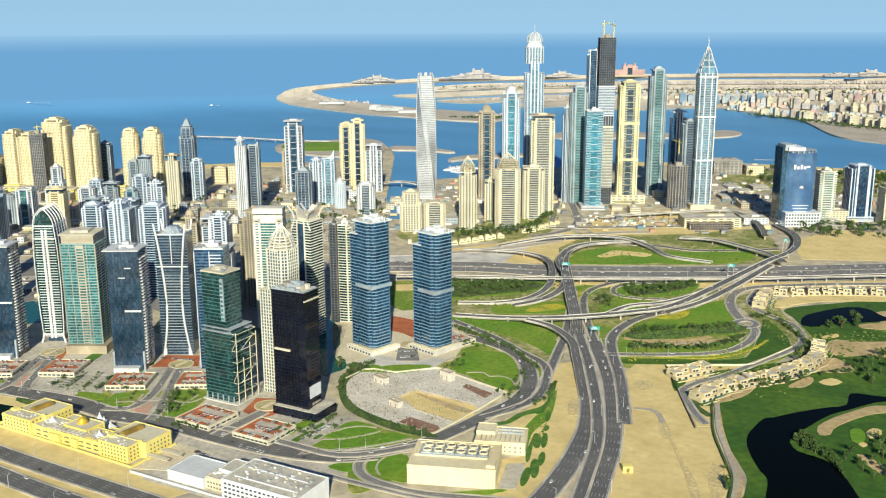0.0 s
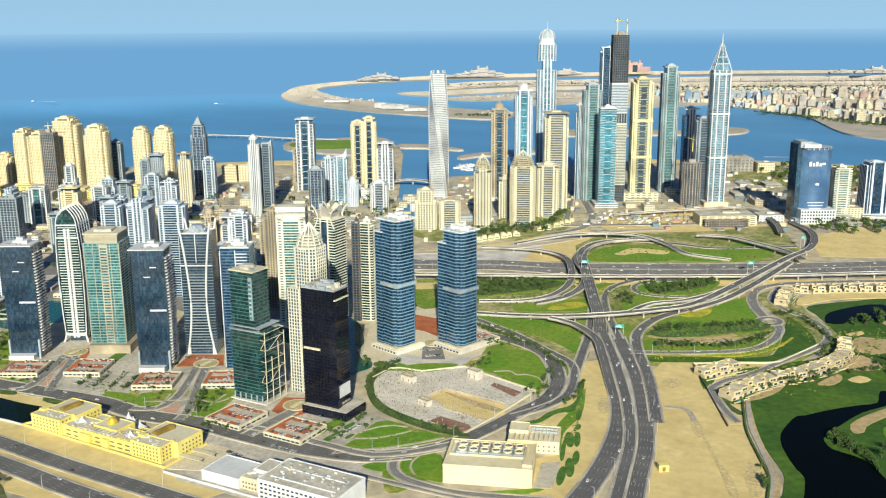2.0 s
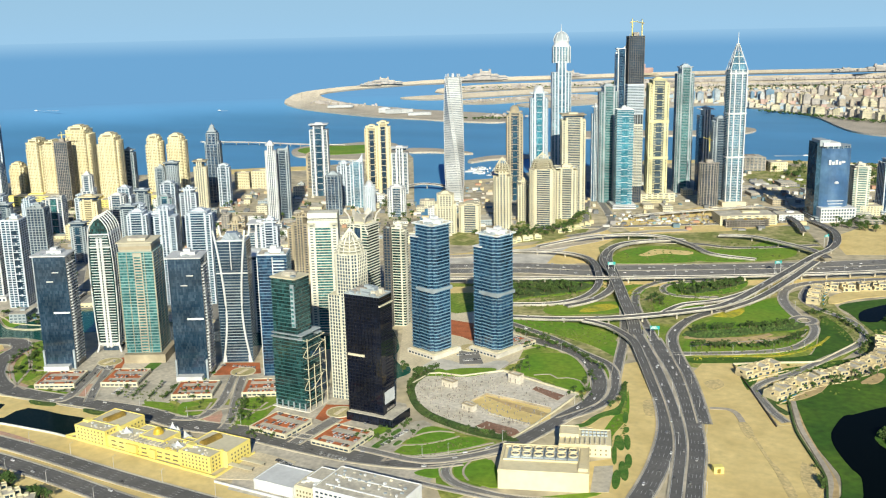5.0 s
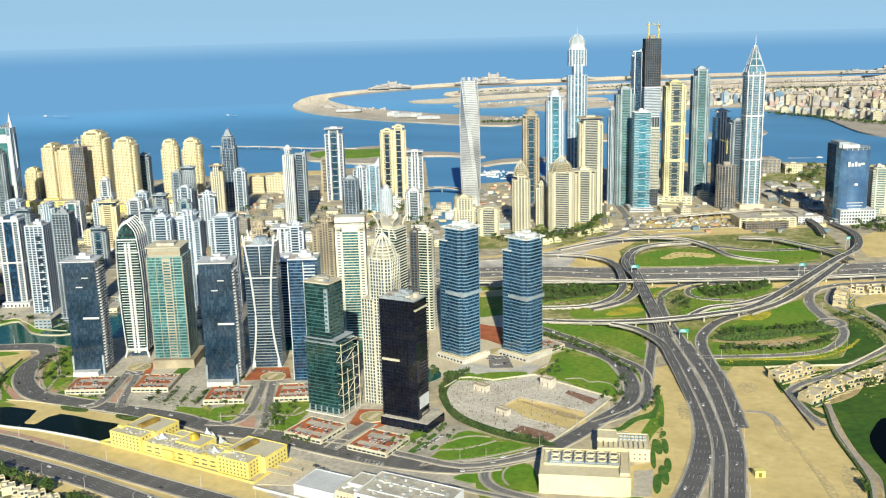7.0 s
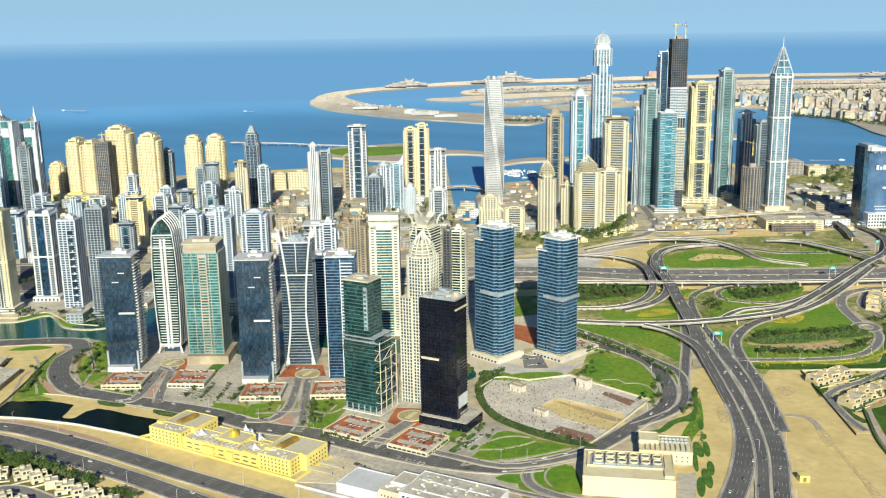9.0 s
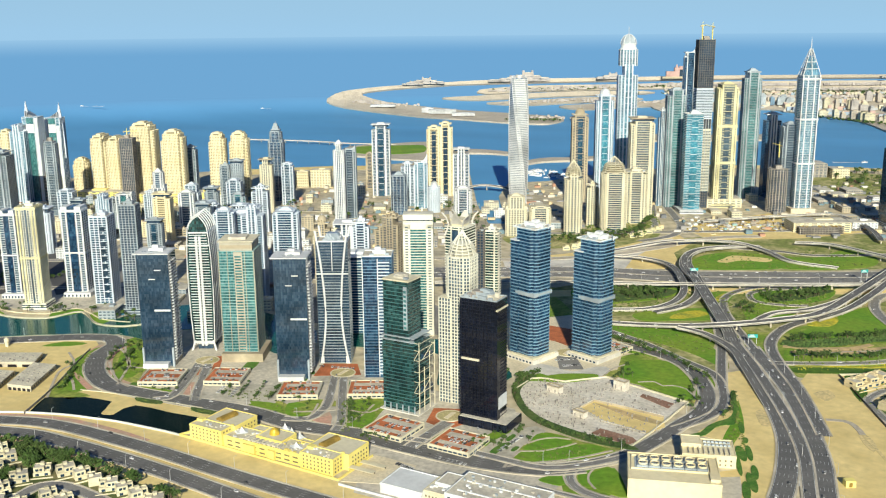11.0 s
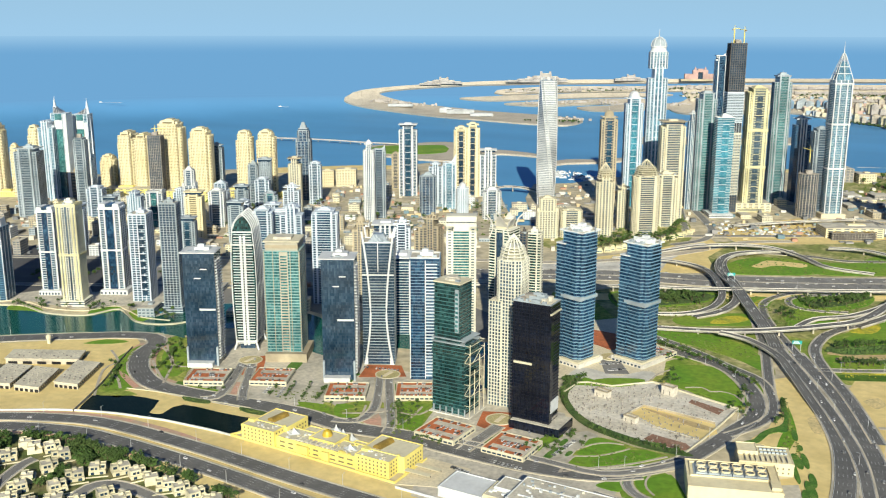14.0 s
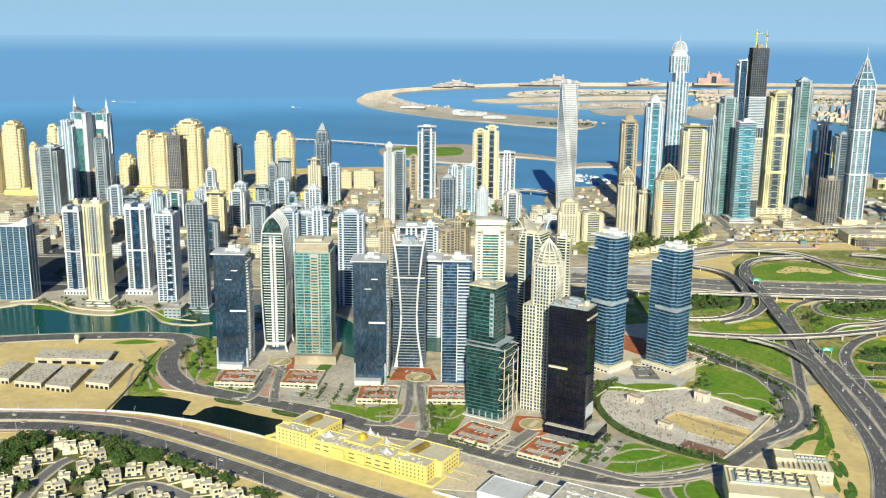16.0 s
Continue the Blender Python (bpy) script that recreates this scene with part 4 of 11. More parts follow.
flat([(-728.2, 666.1), (-730.1, 681.9), (-736.3, 702.8), (-725, 709.7), (-706.4, 686.1), (-683.4, 670.3), (-698, 661.4)], 0.5, PARK, "pavement", "flared paved mouth of a drive", "pavement")
flat([(-902.8, 653.6), (-903.7, 672.9), (-907.4, 686.9), (-895.3, 690.2), (-879.9, 671.5), (-855.7, 659.4), (-873.5, 652.3)], 0.5, PARK, "pavement", "flared paved mouth of a drive", "pavement")
flat([(-583.2, 871.8), (-596.2, 905.9), (-589.8, 932), (-564.5, 929.7), (-542.6, 925.8), (-524.4, 954.2), (-508, 955.6), (-512.5, 914.9), (-548.3, 883)], 0.52, PARAPET, "pavement", "pale curving terrace before the blue towers", "pavement", smooth=True)
flat([(-581.5, 872.8), (-575.2, 901.6), (-560.3, 898.1), (-536.3, 906.6), (-512.9, 927.1), (-512.5, 914.9), (-531.3, 891.3), (-554.4, 881.3), (-569.3, 876.2)], 0.8, GRASS, "lawn", "curved green strip behind the plot wall", "lawn", smooth=True)
flat([(-559, 925.3), (-586, 976.9), (-575.9, 1002.1), (-533.7, 938.5)], 0.6, WORN, "pavement", "asphalt parking court between the blue towers", "pavement")
# green ground under the lawns and planting
for mat, label, pts in (
    (TURF, "scrubby green ground between the ramps of the interchange", [(-754.1, 1229.8), (-667.3, 1274.6), (-521.9, 1349.8), (-394.6, 1423.2), (-287.3, 1471.1), (-258.3, 1413.6), (-238.0, 1296.0), (-205.1, 1242.7), (-190.7, 1185.9), (-199.6, 1111.3), (-256.6, 1070.5), (-314.6, 1046.7), (-335.7, 1074.3), (-351.7, 1031.8), (-436.7, 1192.7), (-419.0, 1091.9), (-429.9, 1071.0), (-532.0, 1099.9), (-674.3, 1115.1)]),
    (TURF, "green strip between the ring road and the slip roads", [(-590.6, 1112.7), (-509.4, 1070.7), (-436.8, 1033.3), (-373.4, 977.4), (-364.8, 922.4), (-403.9, 982.6), (-452.3, 1025.2), (-502.8, 1040.5), (-560.9, 1057.3)]),
    (TURF, "green park ground behind the paved plot", [(-525.5, 940.9), (-515.6, 987.4), (-495.3, 1022.1), (-458.5, 1010.2), (-414.2, 951.9), (-392.2, 896.8), (-418.4, 894.3), (-466.2, 924.7)]),
    (TURF, "green strip along the villa wall", [(-318.8, 1048.9), (-249.2, 1080.9), (-180.2, 1112.6), (-149.3, 1202.6), (-139.2, 1188.6), (-174.2, 1081.6), (-201.3, 1088.6), (-245.3, 1065.6), (-305.7, 1029.7)]),
    (TURF, "green garden ground before the black tower", [(-534.9, 656.8), (-519.3, 702.2), (-518.4, 738.2), (-497.8, 753.8), (-462.0, 748.5), (-428.6, 745.8), (-429.3, 728.7), (-452.9, 701.0), (-480.4, 671.4), (-513.4, 651.4)]),
    (TURF, "green garden ground beside the loop road", [(-446.8, 656.7), (-447.7, 680.8), (-445.5, 697.6), (-424.3, 710.4), (-409.3, 696.5), (-401.8, 660.2), (-418.9, 622.0)]),
    (TURF, "green garden ground beside the divided drive", [(-726.4, 722.5), (-705.6, 746.3), (-685.7, 751.0), (-674.5, 713.2), (-667.5, 679.2), (-677.7, 665.0), (-703.5, 687.0)]),
    (TURF, "green garden ground before the car park", [(-772.8, 687.0), (-763.3, 711.1), (-728.0, 721.6), (-706.5, 695.4), (-717.9, 668.2), (-750.6, 661.8)]),
    (TURF, "green planted bank along the boulevard", [(-814.1, 669.1), (-787.7, 692.6), (-765.3, 677.2), (-763.2, 657.5), (-788.5, 652.5)]),
    (TURF, "planted bank between the curving road and the tower", [(-1065.3, 696.3), (-1103.4, 759.9), (-1081.7, 778.8), (-1010.2, 720.6), (-990.4, 686.7), (-959.6, 642.0), (-979.4, 633.9), (-1022.8, 658.0)]),
    (TURF, "planted bank inside the road's bend", [(-1031.8, 597.8), (-1066.7, 635.6), (-1083.8, 675.4), (-1061.9, 665.5), (-1029.0, 630.5), (-997.7, 610.7), (-998.6, 586.7)]),
    (GARDEN, "dark green garden ground of the villa estate", [(-999.4, 345), (-1035.2, 407.2), (-1032.6, 435.7), (-1022, 458), (-1002, 474), (-980, 482), (-942.6, 488), (-898.3, 486), (-873.4, 486), (-836.3, 484), (-795.8, 481), (-757.3, 478), (-721.5, 475), (-676.7, 411.2), (-885.7, 270)]),
):
    flat(pts, 0.4 if mat is GARDEN or "garden" in label or "bank" in label else 0.1, mat, "verge", label, "ground", smooth=True)
# roads
LAID = []


def road(name, label, pts, width, z=0.7, lanes=4, kerb=True):
    line = spline(pts, 14)
    z += 0.05 * (len(LAID) % 9)
    LAID.append(name)
    root = thing(name, 0, 0, 0, 0, label, "road", "", "structure")
    bm = bmesh.new()
    add_ribbon(bm, line, -width / 2, width / 2, z, 0.5)
    tone = {"highway": WORN, "service_road": WORN, "street": WORN, "ring_road": ROADWAY, "slip_road": ROADWAY, "trunk_road": ROADWAY, "boulevard": ROADWAY, "dual_carriageway": ROADWAY}
    part("carriageway", bm, PALE_SAND if label.startswith("pale") else tone[name], root)
    bm = bmesh.new()
    fine = spline(pts, 6)
    for lane in range(1, lanes):
        s = -width / 2 + width * lane / lanes
        for k in range(0, len(fine) - 1, 3):
            add_ribbon(bm, fine[k : k + 2], s - 0.1, s + 0.1, z + 0.122)
    for s in (-width / 2 + 0.6, width / 2 - 0.6):
        add_ribbon(bm, line, s - 0.15, s + 0.15, z + 0.122)
    tagged(part("lane_markings", bm, WHITE, root, "white painted lane lines"), kind="stuff")
    if kerb:
        for s in (-width / 2 - 0.5, width / 2 + 0.5):
            bm = bmesh.new()
            add_ribbon(bm, line, s - 0.35, s + 0.35, z + 0.163, 0.6)
            add_ribbon(bm, line, s + (0.35 if s > 0 else -1.55), s + (1.55 if s > 0 else -0.35), z + 0.077, 0.6)
            part("kerb", bm, CONCRETE, root, "pale kerb with a paved strip")
    return line


def flyover(name, label, pts, width, lanes=2, pier_step=45.0, lowest=3.0):
    line = spline(pts, 14)
    root = thing(name, 0, 0, 0, 0, label, "bridge", "", "structure")
    bm = bmesh.new()
    add_ribbon(bm, line, -width / 2, width / 2, 0, 1.6)
    part("deck", bm, CONCRETE, root)
    bm = bmesh.new()
    add_ribbon(bm, line, -width / 2 + 0.6, width / 2 - 0.6, 0.12, 0.1)
    part("carriageway", bm, ROADWAY, root, "worn grey carriageway")
    bm = bmesh.new()
    for lane in range(1, lanes):
        s = -width / 2 + width * lane / lanes
        for k in range(0, len(line) - 1, 2):
            add_ribbon(bm, line[k : k + 2], s - 0.14, s + 0.14, 0.25)
    tagged(part("lane_markings", bm, WHITE, root, "white painted lane lines"), kind="stuff")
    for s in (-width / 2 + 0.25, width / 2 - 0.25):
        bm = bmesh.new()
        add_ribbon(bm, line, s - 0.25, s + 0.25, 1.1, 2.9)
        part("parapet", bm, PARAPET, root)
    gone = 0.0
    for a, c in zip(line, line[1:]):
        gone += (c - a).length
        if gone > pier_step and c.z > lowest + 2:
            gone = 0.0
            again("pier", mesh_of("pier", lathe([(1.3, 0), (1.2, c.z - 3.0), (2.6, c.z - 1.5)], 10), CONCRETE), root, c.x, c.y, 0)
    return line


HIGHWAY_UP = [(-1111.8, 1121), (-952.4, 1215.4), (-789.7, 1307.3), (-663.1, 1368.1), (-528.2, 1404.4), (-284.9, 1525.3), (-71.6, 1655.2), (281.8, 1886.9)]
HIGHWAY_DOWN = [(-1139.3, 1149.5), (-973.8, 1243.1), (-805.7, 1333.7), (-676.6, 1395.5), (-541.2, 1437.8), (-292.4, 1561.3), (-74.3, 1694.4), (287.4, 1933.9)]
ROADS = {}
ROADS["up"] = road("highway", "straight many-laned highway carriageway with light traffic", HIGHWAY_UP, 33, lanes=8)
ROADS["down"] = road("highway", "straight many-laned highway carriageway beyond the median", HIGHWAY_DOWN, 33, lanes=8)
ROADS["service"] = road("service_road", "pale service road beside the highway", [(-1030.2, 1316), (-841.6, 1393.2), (-722.1, 1488.3), (-646, 1593.4), (-581.1, 1719.9), (-498.5, 1779.2)], 16, lanes=3)
ROADS["trunk_w"] = road("trunk_road", "wide curving trunk road carriageway", [(-273, 591.4), (-272.1, 720.3), (-280.2, 803.8), (-294.9, 869.7), (-327.9, 956.6), (-375.7, 1057.9), (-408, 1138)], 19, lanes=5)
ROADS["trunk_e"] = road("trunk_road", "wide curving trunk road carriageway", [(-211.3, 621.5), (-236.6, 737.4), (-252.7, 816.8), (-277.5, 893.7), (-312.1, 982.8), (-354.1, 1067.7), (-377.3, 1113.6)], 16, lanes=5)
ROADS["ramp_n"] = road("slip_road", "slip road curving away under the flyovers", [(-372, 1104), (-420.1, 1201.3), (-446.9, 1265.3), (-458.7, 1316.8), (-454.2, 1354.9), (-438.5, 1389.1), (-411.3, 1418.4), (-373.9, 1445.5)], 9, lanes=2)
ROADS["ramp_loop"] = road("slip_road", "small looping slip road round shrubs", [(-368.3, 1425.4), (-413.1, 1394.8), (-429.6, 1367.7), (-426.8, 1340.3), (-411.4, 1320.5), (-381, 1319.3), (-342.6, 1332.5)], 7, lanes=2)
ROADS["trunk_m"] = road("slip_road", "slip road between the trunk carriageways", [(-236.5, 663.8), (-251.7, 741.6), (-269.5, 822.6), (-297.2, 900.7), (-329.1, 975), (-360.3, 1042.7), (-398.6, 1119.1)], 11, lanes=2)
ROADS["ramp_e"] = road("slip_road", "slip road climbing beside the trunk road", [(-257.8, 871.8), (-282.5, 941.6), (-307.3, 1004.5), (-331.2, 1055.9), (-353.9, 1114.6), (-360.2, 1161.9), (-352, 1219.5), (-325.1, 1274.6)], 12, lanes=3)
ROADS["left_slip"] = road("slip_road", "slip road under the flyovers", [(-372.6, 936), (-394.2, 1027.2), (-414.9, 1111.8), (-444.4, 1207), (-482, 1317)], 10, lanes=2)
ROADS["ring"] = road("ring_road", "ring road sweeping round the lawn", [(-554.8, 1043.7), (-512.1, 1043.1), (-453.2, 1022.7), (-414.8, 985.7), (-386.6, 929.5), (-379.6, 879.1), (-390.3, 832.9), (-399.3, 790.2), (-415.1, 739.9), (-443.8, 699.4), (-468.6, 678.6)], 17, lanes=4)
ROADS["ring_w"] = road("boulevard", "broad boulevard past the pond with steady traffic", [(-442.9, 697.3), (-477.4, 673.1), (-541.8, 659.5), (-630, 657.8), (-663.2, 660.4), (-703.6, 653.2), (-726.1, 649.2), (-751.7, 650.1), (-778.4, 652.5), (-803, 653.2), (-838, 649.8), (-873.5, 644.8), (-910.5, 641.1), (-953.6, 636.4), (-999.4, 638.9), (-1048.8, 665.3), (-1086.3, 706.4), (-1098.4, 742.7), (-1126, 758.1), (-1167.8, 740.7), (-1203.7, 715.7), (-1262.4, 673.9), (-1314.4, 628.2), (-1413, 538.3)], 24, lanes=6)
ROADS["ring2"] = road("slip_road", "slip road joining the ring road", [(-573.3, 1098.6), (-496.4, 1062.5), (-439.5, 1024.4), (-395.8, 994.4), (-373.2, 945.1), (-364, 895), (-373.9, 856.7), (-392.2, 820.9)], 9, lanes=2)
ROADS["khail_n"] = road("dual_carriageway", "curving dual carriageway beside villas", [(-1210, 398), (-1150, 439), (-1093, 472.6), (-1041.9, 502), (-984.3, 525.8), (-951, 533), (-914, 536), (-876, 536.5), (-839, 536.6), (-805, 536), (-766, 534.2), (-725.8, 532.2), (-675, 531), (-600, 530.5), (-533.9, 530)], 18.5, lanes=5)
ROADS["khail_s"] = road("dual_carriageway", "curving dual carriageway beside villas", [(-1180, 383), (-1122, 424), (-1071, 456), (-1020.6, 484.5), (-960.4, 504.5), (-923, 507.3), (-886.5, 509), (-849, 508.7), (-813, 508.4), (-784.6, 507.3), (-757, 506.2), (-702.8, 502.3), (-664.7, 500), (-600, 498)], 19, lanes=5)
ROADS["winding"] = road("service_road", "narrow winding road through lawns", [(-345, 1062), (-332.5, 1068), (-308.7, 1079.1), (-277.1, 1095.6), (-235.5, 1121.9), (-213.4, 1145.2), (-202.4, 1174.9), (-197.8, 1204.7), (-199.1, 1237.7), (-206, 1256)], 9, lanes=2)
ROADS["winding2"] = road("service_road", "road curving round the villa rows", [(-226.5, 1282), (-243.9, 1317), (-256.5, 1354.3), (-261.8, 1391.2), (-258.6, 1427.4), (-238.8, 1462.8), (-194.6, 1496.6), (-134.1, 1535.3), (-66.5, 1570.3), (-11.1, 1595.2), (112, 1660)], 12, lanes=2)
ROADS["circle"] = road("service_road", "small roundabout of the villa road", [(-217 + 13 * math.cos(k * math.pi / 6), 1266.6 + 16 * math.sin(k * math.pi / 6)) for k in range(13)], 8, lanes=1)
ROADS["far_road"] = road("street", "street between marina towers", [(-832.4, 2166.8), (-759.8, 2028.5), (-687, 1877.2), (-655.6, 1793.9), (-651.7, 1707.4), (-690, 1636.7)], 15, lanes=4)
ROADS["far_road2"] = road("slip_road", "slip road round the far lawn", [(-584.9, 1578.3), (-551.1, 1641.8), (-454.9, 1666.6), (-376.3, 1665.2), (-254.2, 1740.1)], 12, lanes=2)
ROADS["villa_road"] = road("service_road", "service road along the villa rows", [(-185.4, 909.7), (-200.4, 929.2), (-215.2, 955.4), (-227.9, 981.1), (-230, 997), (-219.1, 1026), (-203, 1050), (-179.6, 1105), (-146.3, 1186.2), (-140.5, 1238.4), (-162.8, 1293.6), (-205.8, 1329.4), (-234.2, 1377.5), (-234.9, 1445.3)], 7, lanes=2)
ROADS["drive_a"] = road("street", "divided street to a tower forecourt", [(-690, 655), (-697, 674.5), (-713.6, 700), (-734.8, 731), (-757.6, 765), (-771, 786)], 9, lanes=2)
ROADS["drive_d"] = road("street", "divided street to a tower forecourt", [(-757, 656), (-738, 663), (-731, 676), (-736, 702), (-751, 731), (-768, 760), (-782, 783)], 8.5, lanes=2)
ROADS["drive_b"] = road("street", "divided street to a tower forecourt", [(-872.9, 649.2), (-889.8, 670.2), (-911.6, 702.1), (-941.2, 744.2), (-955.1, 764.2)], 9, lanes=2)
ROADS["drive_e"] = road("street", "divided street to a tower forecourt", [(-916.7, 629.4), (-904.6, 641.9), (-909.9, 661.1), (-925.4, 692.0), (-950.4, 735.8), (-964.9, 759.9)], 9, lanes=2)
ROADS["drive_c"] = road("street", "short divided street to a tower forecourt", [(-604, 657.4), (-603.2, 681.5), (-600.2, 727.4)], 12, lanes=4)
ROADS["front"] = road("street", "street in front of the low yellow building", [(-652.2, 669.2), (-592.6, 677), (-522.8, 676.8), (-471.7, 678.5), (-434.6, 709), (-410.6, 742.8)], 8, lanes=2)
ROADS["plant_loop"] = road("street", "narrow loop road round a lawn", [(-417.6, 725.5), (-435.9, 707.7), (-444.5, 695.1), (-447.8, 680.1), (-440.1, 663.4), (-423.9, 652.1), (-394.4, 648.4), (-362.8, 651.1), (-289.2, 675)], 8, lanes=2)
ROADS["plant_lane"] = road("street", "narrow lane past the white office block", [(-465.3, 641.6), (-449.4, 640.1), (-421.5, 640.2), (-377.7, 642.2), (-348.1, 644.3)], 5, lanes=2)
ROADS["villa_street"] = road("street", "villa estate street", [(-885, 318), (-906.7, 350.4), (-919.9, 373.8), (-932.3, 394.7), (-939.7, 412.2), (-946, 430), (-945.9, 442)], 10, lanes=1)
ROADS["villa_street2"] = road("street", "villa estate street with a turning circle", [(-851.5, 408), (-855, 428), (-848, 440), (-832.9, 445), (-811.6, 444.5), (-783.6, 441.8), (-757.5, 434.7), (-720, 424)], 11, lanes=1)
FLY = {}
FLY["cross"] = flyover("flyover", "slender concrete flyover crossing the trunk road", [(-581.6, 1118.8, 2), (-519.6, 1127.3, 5), (-460.9, 1139.5, 9), (-409.2, 1172.8, 10), (-360.1, 1220.1, 10), (-318.4, 1276.8, 10), (-285.2, 1410.9, 11), (-249, 1592.1, 11), (-224.7, 1709.9, 9), (-240.4, 1844.5, 6), (-295.4, 1947.5, 4)], 13)
FLY["cross2"] = flyover("flyover", "curved concrete flyover descending to the trunk road", [(-475.5, 1124.7, 9), (-439.1, 1117.7, 8), (-395.9, 1081, 6), (-367.9, 1027, 4), (-339.2, 964.6, 2), (-319.6, 921.6, 1)], 11)
FLY["loop"] = flyover("flyover", "curved concrete ramp over the highway", [(-604.3, 1174.2, 2), (-546.3, 1202.3, 3), (-517.6, 1242.3, 5), (-516.1, 1305.4, 8), (-549.9, 1399.2, 9), (-587.8, 1458.2, 9), (-636.1, 1482.5, 8), (-688.3, 1483.7, 6), (-749.5, 1476.6, 3)], 11)
FLY["loop2"] = flyover("flyover", "curved concrete ramp over the highway", [(-528.1, 1198.6, 2), (-500.2, 1240.9, 4), (-493.3, 1301.9, 7), (-516.5, 1374.4, 9), (-551.5, 1435, 10), (-570.9, 1514.4, 10), (-565.9, 1582.8, 9), (-530.5, 1641.7, 6), (-477.8, 1678.2, 4)], 13)
FLY["main"] = flyover("flyover", "wide road bridge rising over the highway", [(-403.9, 1122.5, 1.5), (-422.6, 1172, 3.5), (-458.1, 1248, 7), (-494.7, 1329.3, 9), (-527.6, 1402.2, 10), (-555.3, 1465.6, 10), (-570.8, 1532.5, 9), (-563.8, 1590.6, 7), (-538.3, 1634.1, 5), (-496, 1676.1, 3)], 17, 5)
FLY["far"] = flyover("flyover", "long curving concrete flyover beyond the highway", [(-707, 1532.8, 2), (-671.4, 1583.4, 5), (-630.4, 1622.3, 9), (-576.2, 1655.4, 10), (-516.8, 1668.8, 9), (-458.6, 1636.6, 6), (-410.3, 1590.8, 3), (-335.2, 1582.9, 2)], 12)
FLY["far2"] = flyover("flyover", "long concrete flyover beyond the highway", [(-427.8, 1730.6, 6), (-368, 1729.9, 9), (-305.1, 1690.9, 10), (-255.5, 1655.3, 10), (-224.7, 1606.8, 10)], 12)
FLY["ramp"] = flyover("flyover", "concrete ramp merging into the flyover", [(-394.4, 1222, 2), (-377.6, 1266.8, 4), (-336.8, 1295.1, 7), (-301.4, 1360.7, 9), (-269.5, 1476.2, 10)], 10)
FLY["ramp_e"] = flyover("flyover", "concrete ramp merging into the flyover", [(-322.9, 1261.8, 3), (-288.3, 1325.8, 7), (-263.1, 1424.5, 10), (-238.5, 1571.5, 11)], 12)
FLY["metro"] = flyover("metro_viaduct", "straight pale elevated rail viaduct on piers", [(-980.9, 1109.5, 9), (-749.1, 1240.4, 9), (-627.3, 1295.2, 9), (-507.1, 1349.4, 9), (-273.8, 1469.3, 9), (-68.5, 1598.1, 9), (272.3, 1817.1, 9)], 10, 1, 32)
FLY["high"] = flyover("flyover", "slim cream viaduct curving past the building site", [(-629.4, 1854.4, 5), (-541.3, 1919.7, 9), (-472.8, 1975.3, 10), (-407.2, 2022.8, 10), (-357.9, 1979.0, 10), (-314.1, 1893.2, 9), (-290.2, 1812.7, 8)], 11)
# pier far left, over the sea
FLY["pier"] = flyover("sea_bridge", "long low bridge over the sea on piers", [(-2446.2, 2591.7, 9), (-2238.1, 2639.1, 9), (-2048.2, 2647.1, 9), (-1884.9, 2682.1, 9)], 12, 1, 40)
FLY["canal"] = flyover("canal_bridge", "white arched bridge over the marina canal", [(-1260.9, 1986.3, 6), (-1225.7, 2025.1, 12), (-1171, 2026.8, 12), (-1127.9, 2018.1, 6)], 16, 2, 60)



# towers
def rect(w, d, cut=0.0):
    if not cut:
        return [(-w / 2, -d / 2), (w / 2, -d / 2), (w / 2, d / 2), (-w / 2, d / 2)]
    a, b = w / 2, d / 2
    return [(-a + cut, -b), (a - cut, -b), (a, -b + cut), (a, b - cut), (a - cut, b), (-a + cut, b), (-a, b - cut), (-a, -b + cut)]


def teeth(w, d, n, depth):
    """A rectangle whose sides fold in and out like a screen."""
    corners = rect(w, d)
    out = []
    for (x0, y0), (x1, y1) in zip(corners, corners[1:] + corners[:1]):
        length = math.hypot(x1 - x0, y1 - y0)
        nx, ny = (y1 - y0) / length, -(x1 - x0) / length
        for k in range(2 * n):
            s, o = k / (2 * n), depth if k % 2 else 0.0
            out.append((x0 + (x1 - x0) * s - nx * o, y0 + (y1 - y0) * s - ny * o))
    return out


def facets(w, d):
    """A broad front between two folded flanks, with a shallow fold down the front."""
    a, b = w / 2, d / 2
    return [(-a + 7, -b), (-a + 9, -b + 1.2), (a - 8, -b), (a - 5.6, -b + 3.4), (a - 2.6, -b + 3.2), (a, -b + 8), (a, b - 7), (a - 7, b), (-a + 7, b), (-a, b - 7), (-a + 1.6, 3), (-a, -2), (-a + 1.2, -b + 7.5)]


def oval(w, d, n=20):
    return [(w / 2 * math.cos(2 * math.pi * k / n), d / 2 * math.sin(2 * math.pi * k / n)) for k in range(n)]


def grown(outline, by):
    w = max(abs(p[0]) for p in outline)
    d = max(abs(p[1]) for p in outline)
    return [(x * (w + by) / w, y * (d + by) / d) for x, y in outline]


def faces_of(outline):
    n = len(outline)
    for k in range(n):
        (x0, y0), (x1, y1) = outline[k], outline[(k + 1) % n]
        length = math.hypot(x1 - x0, y1 - y0)
        yield x0, y0, (x1 - x0) / length, (y1 - y0) / length, length


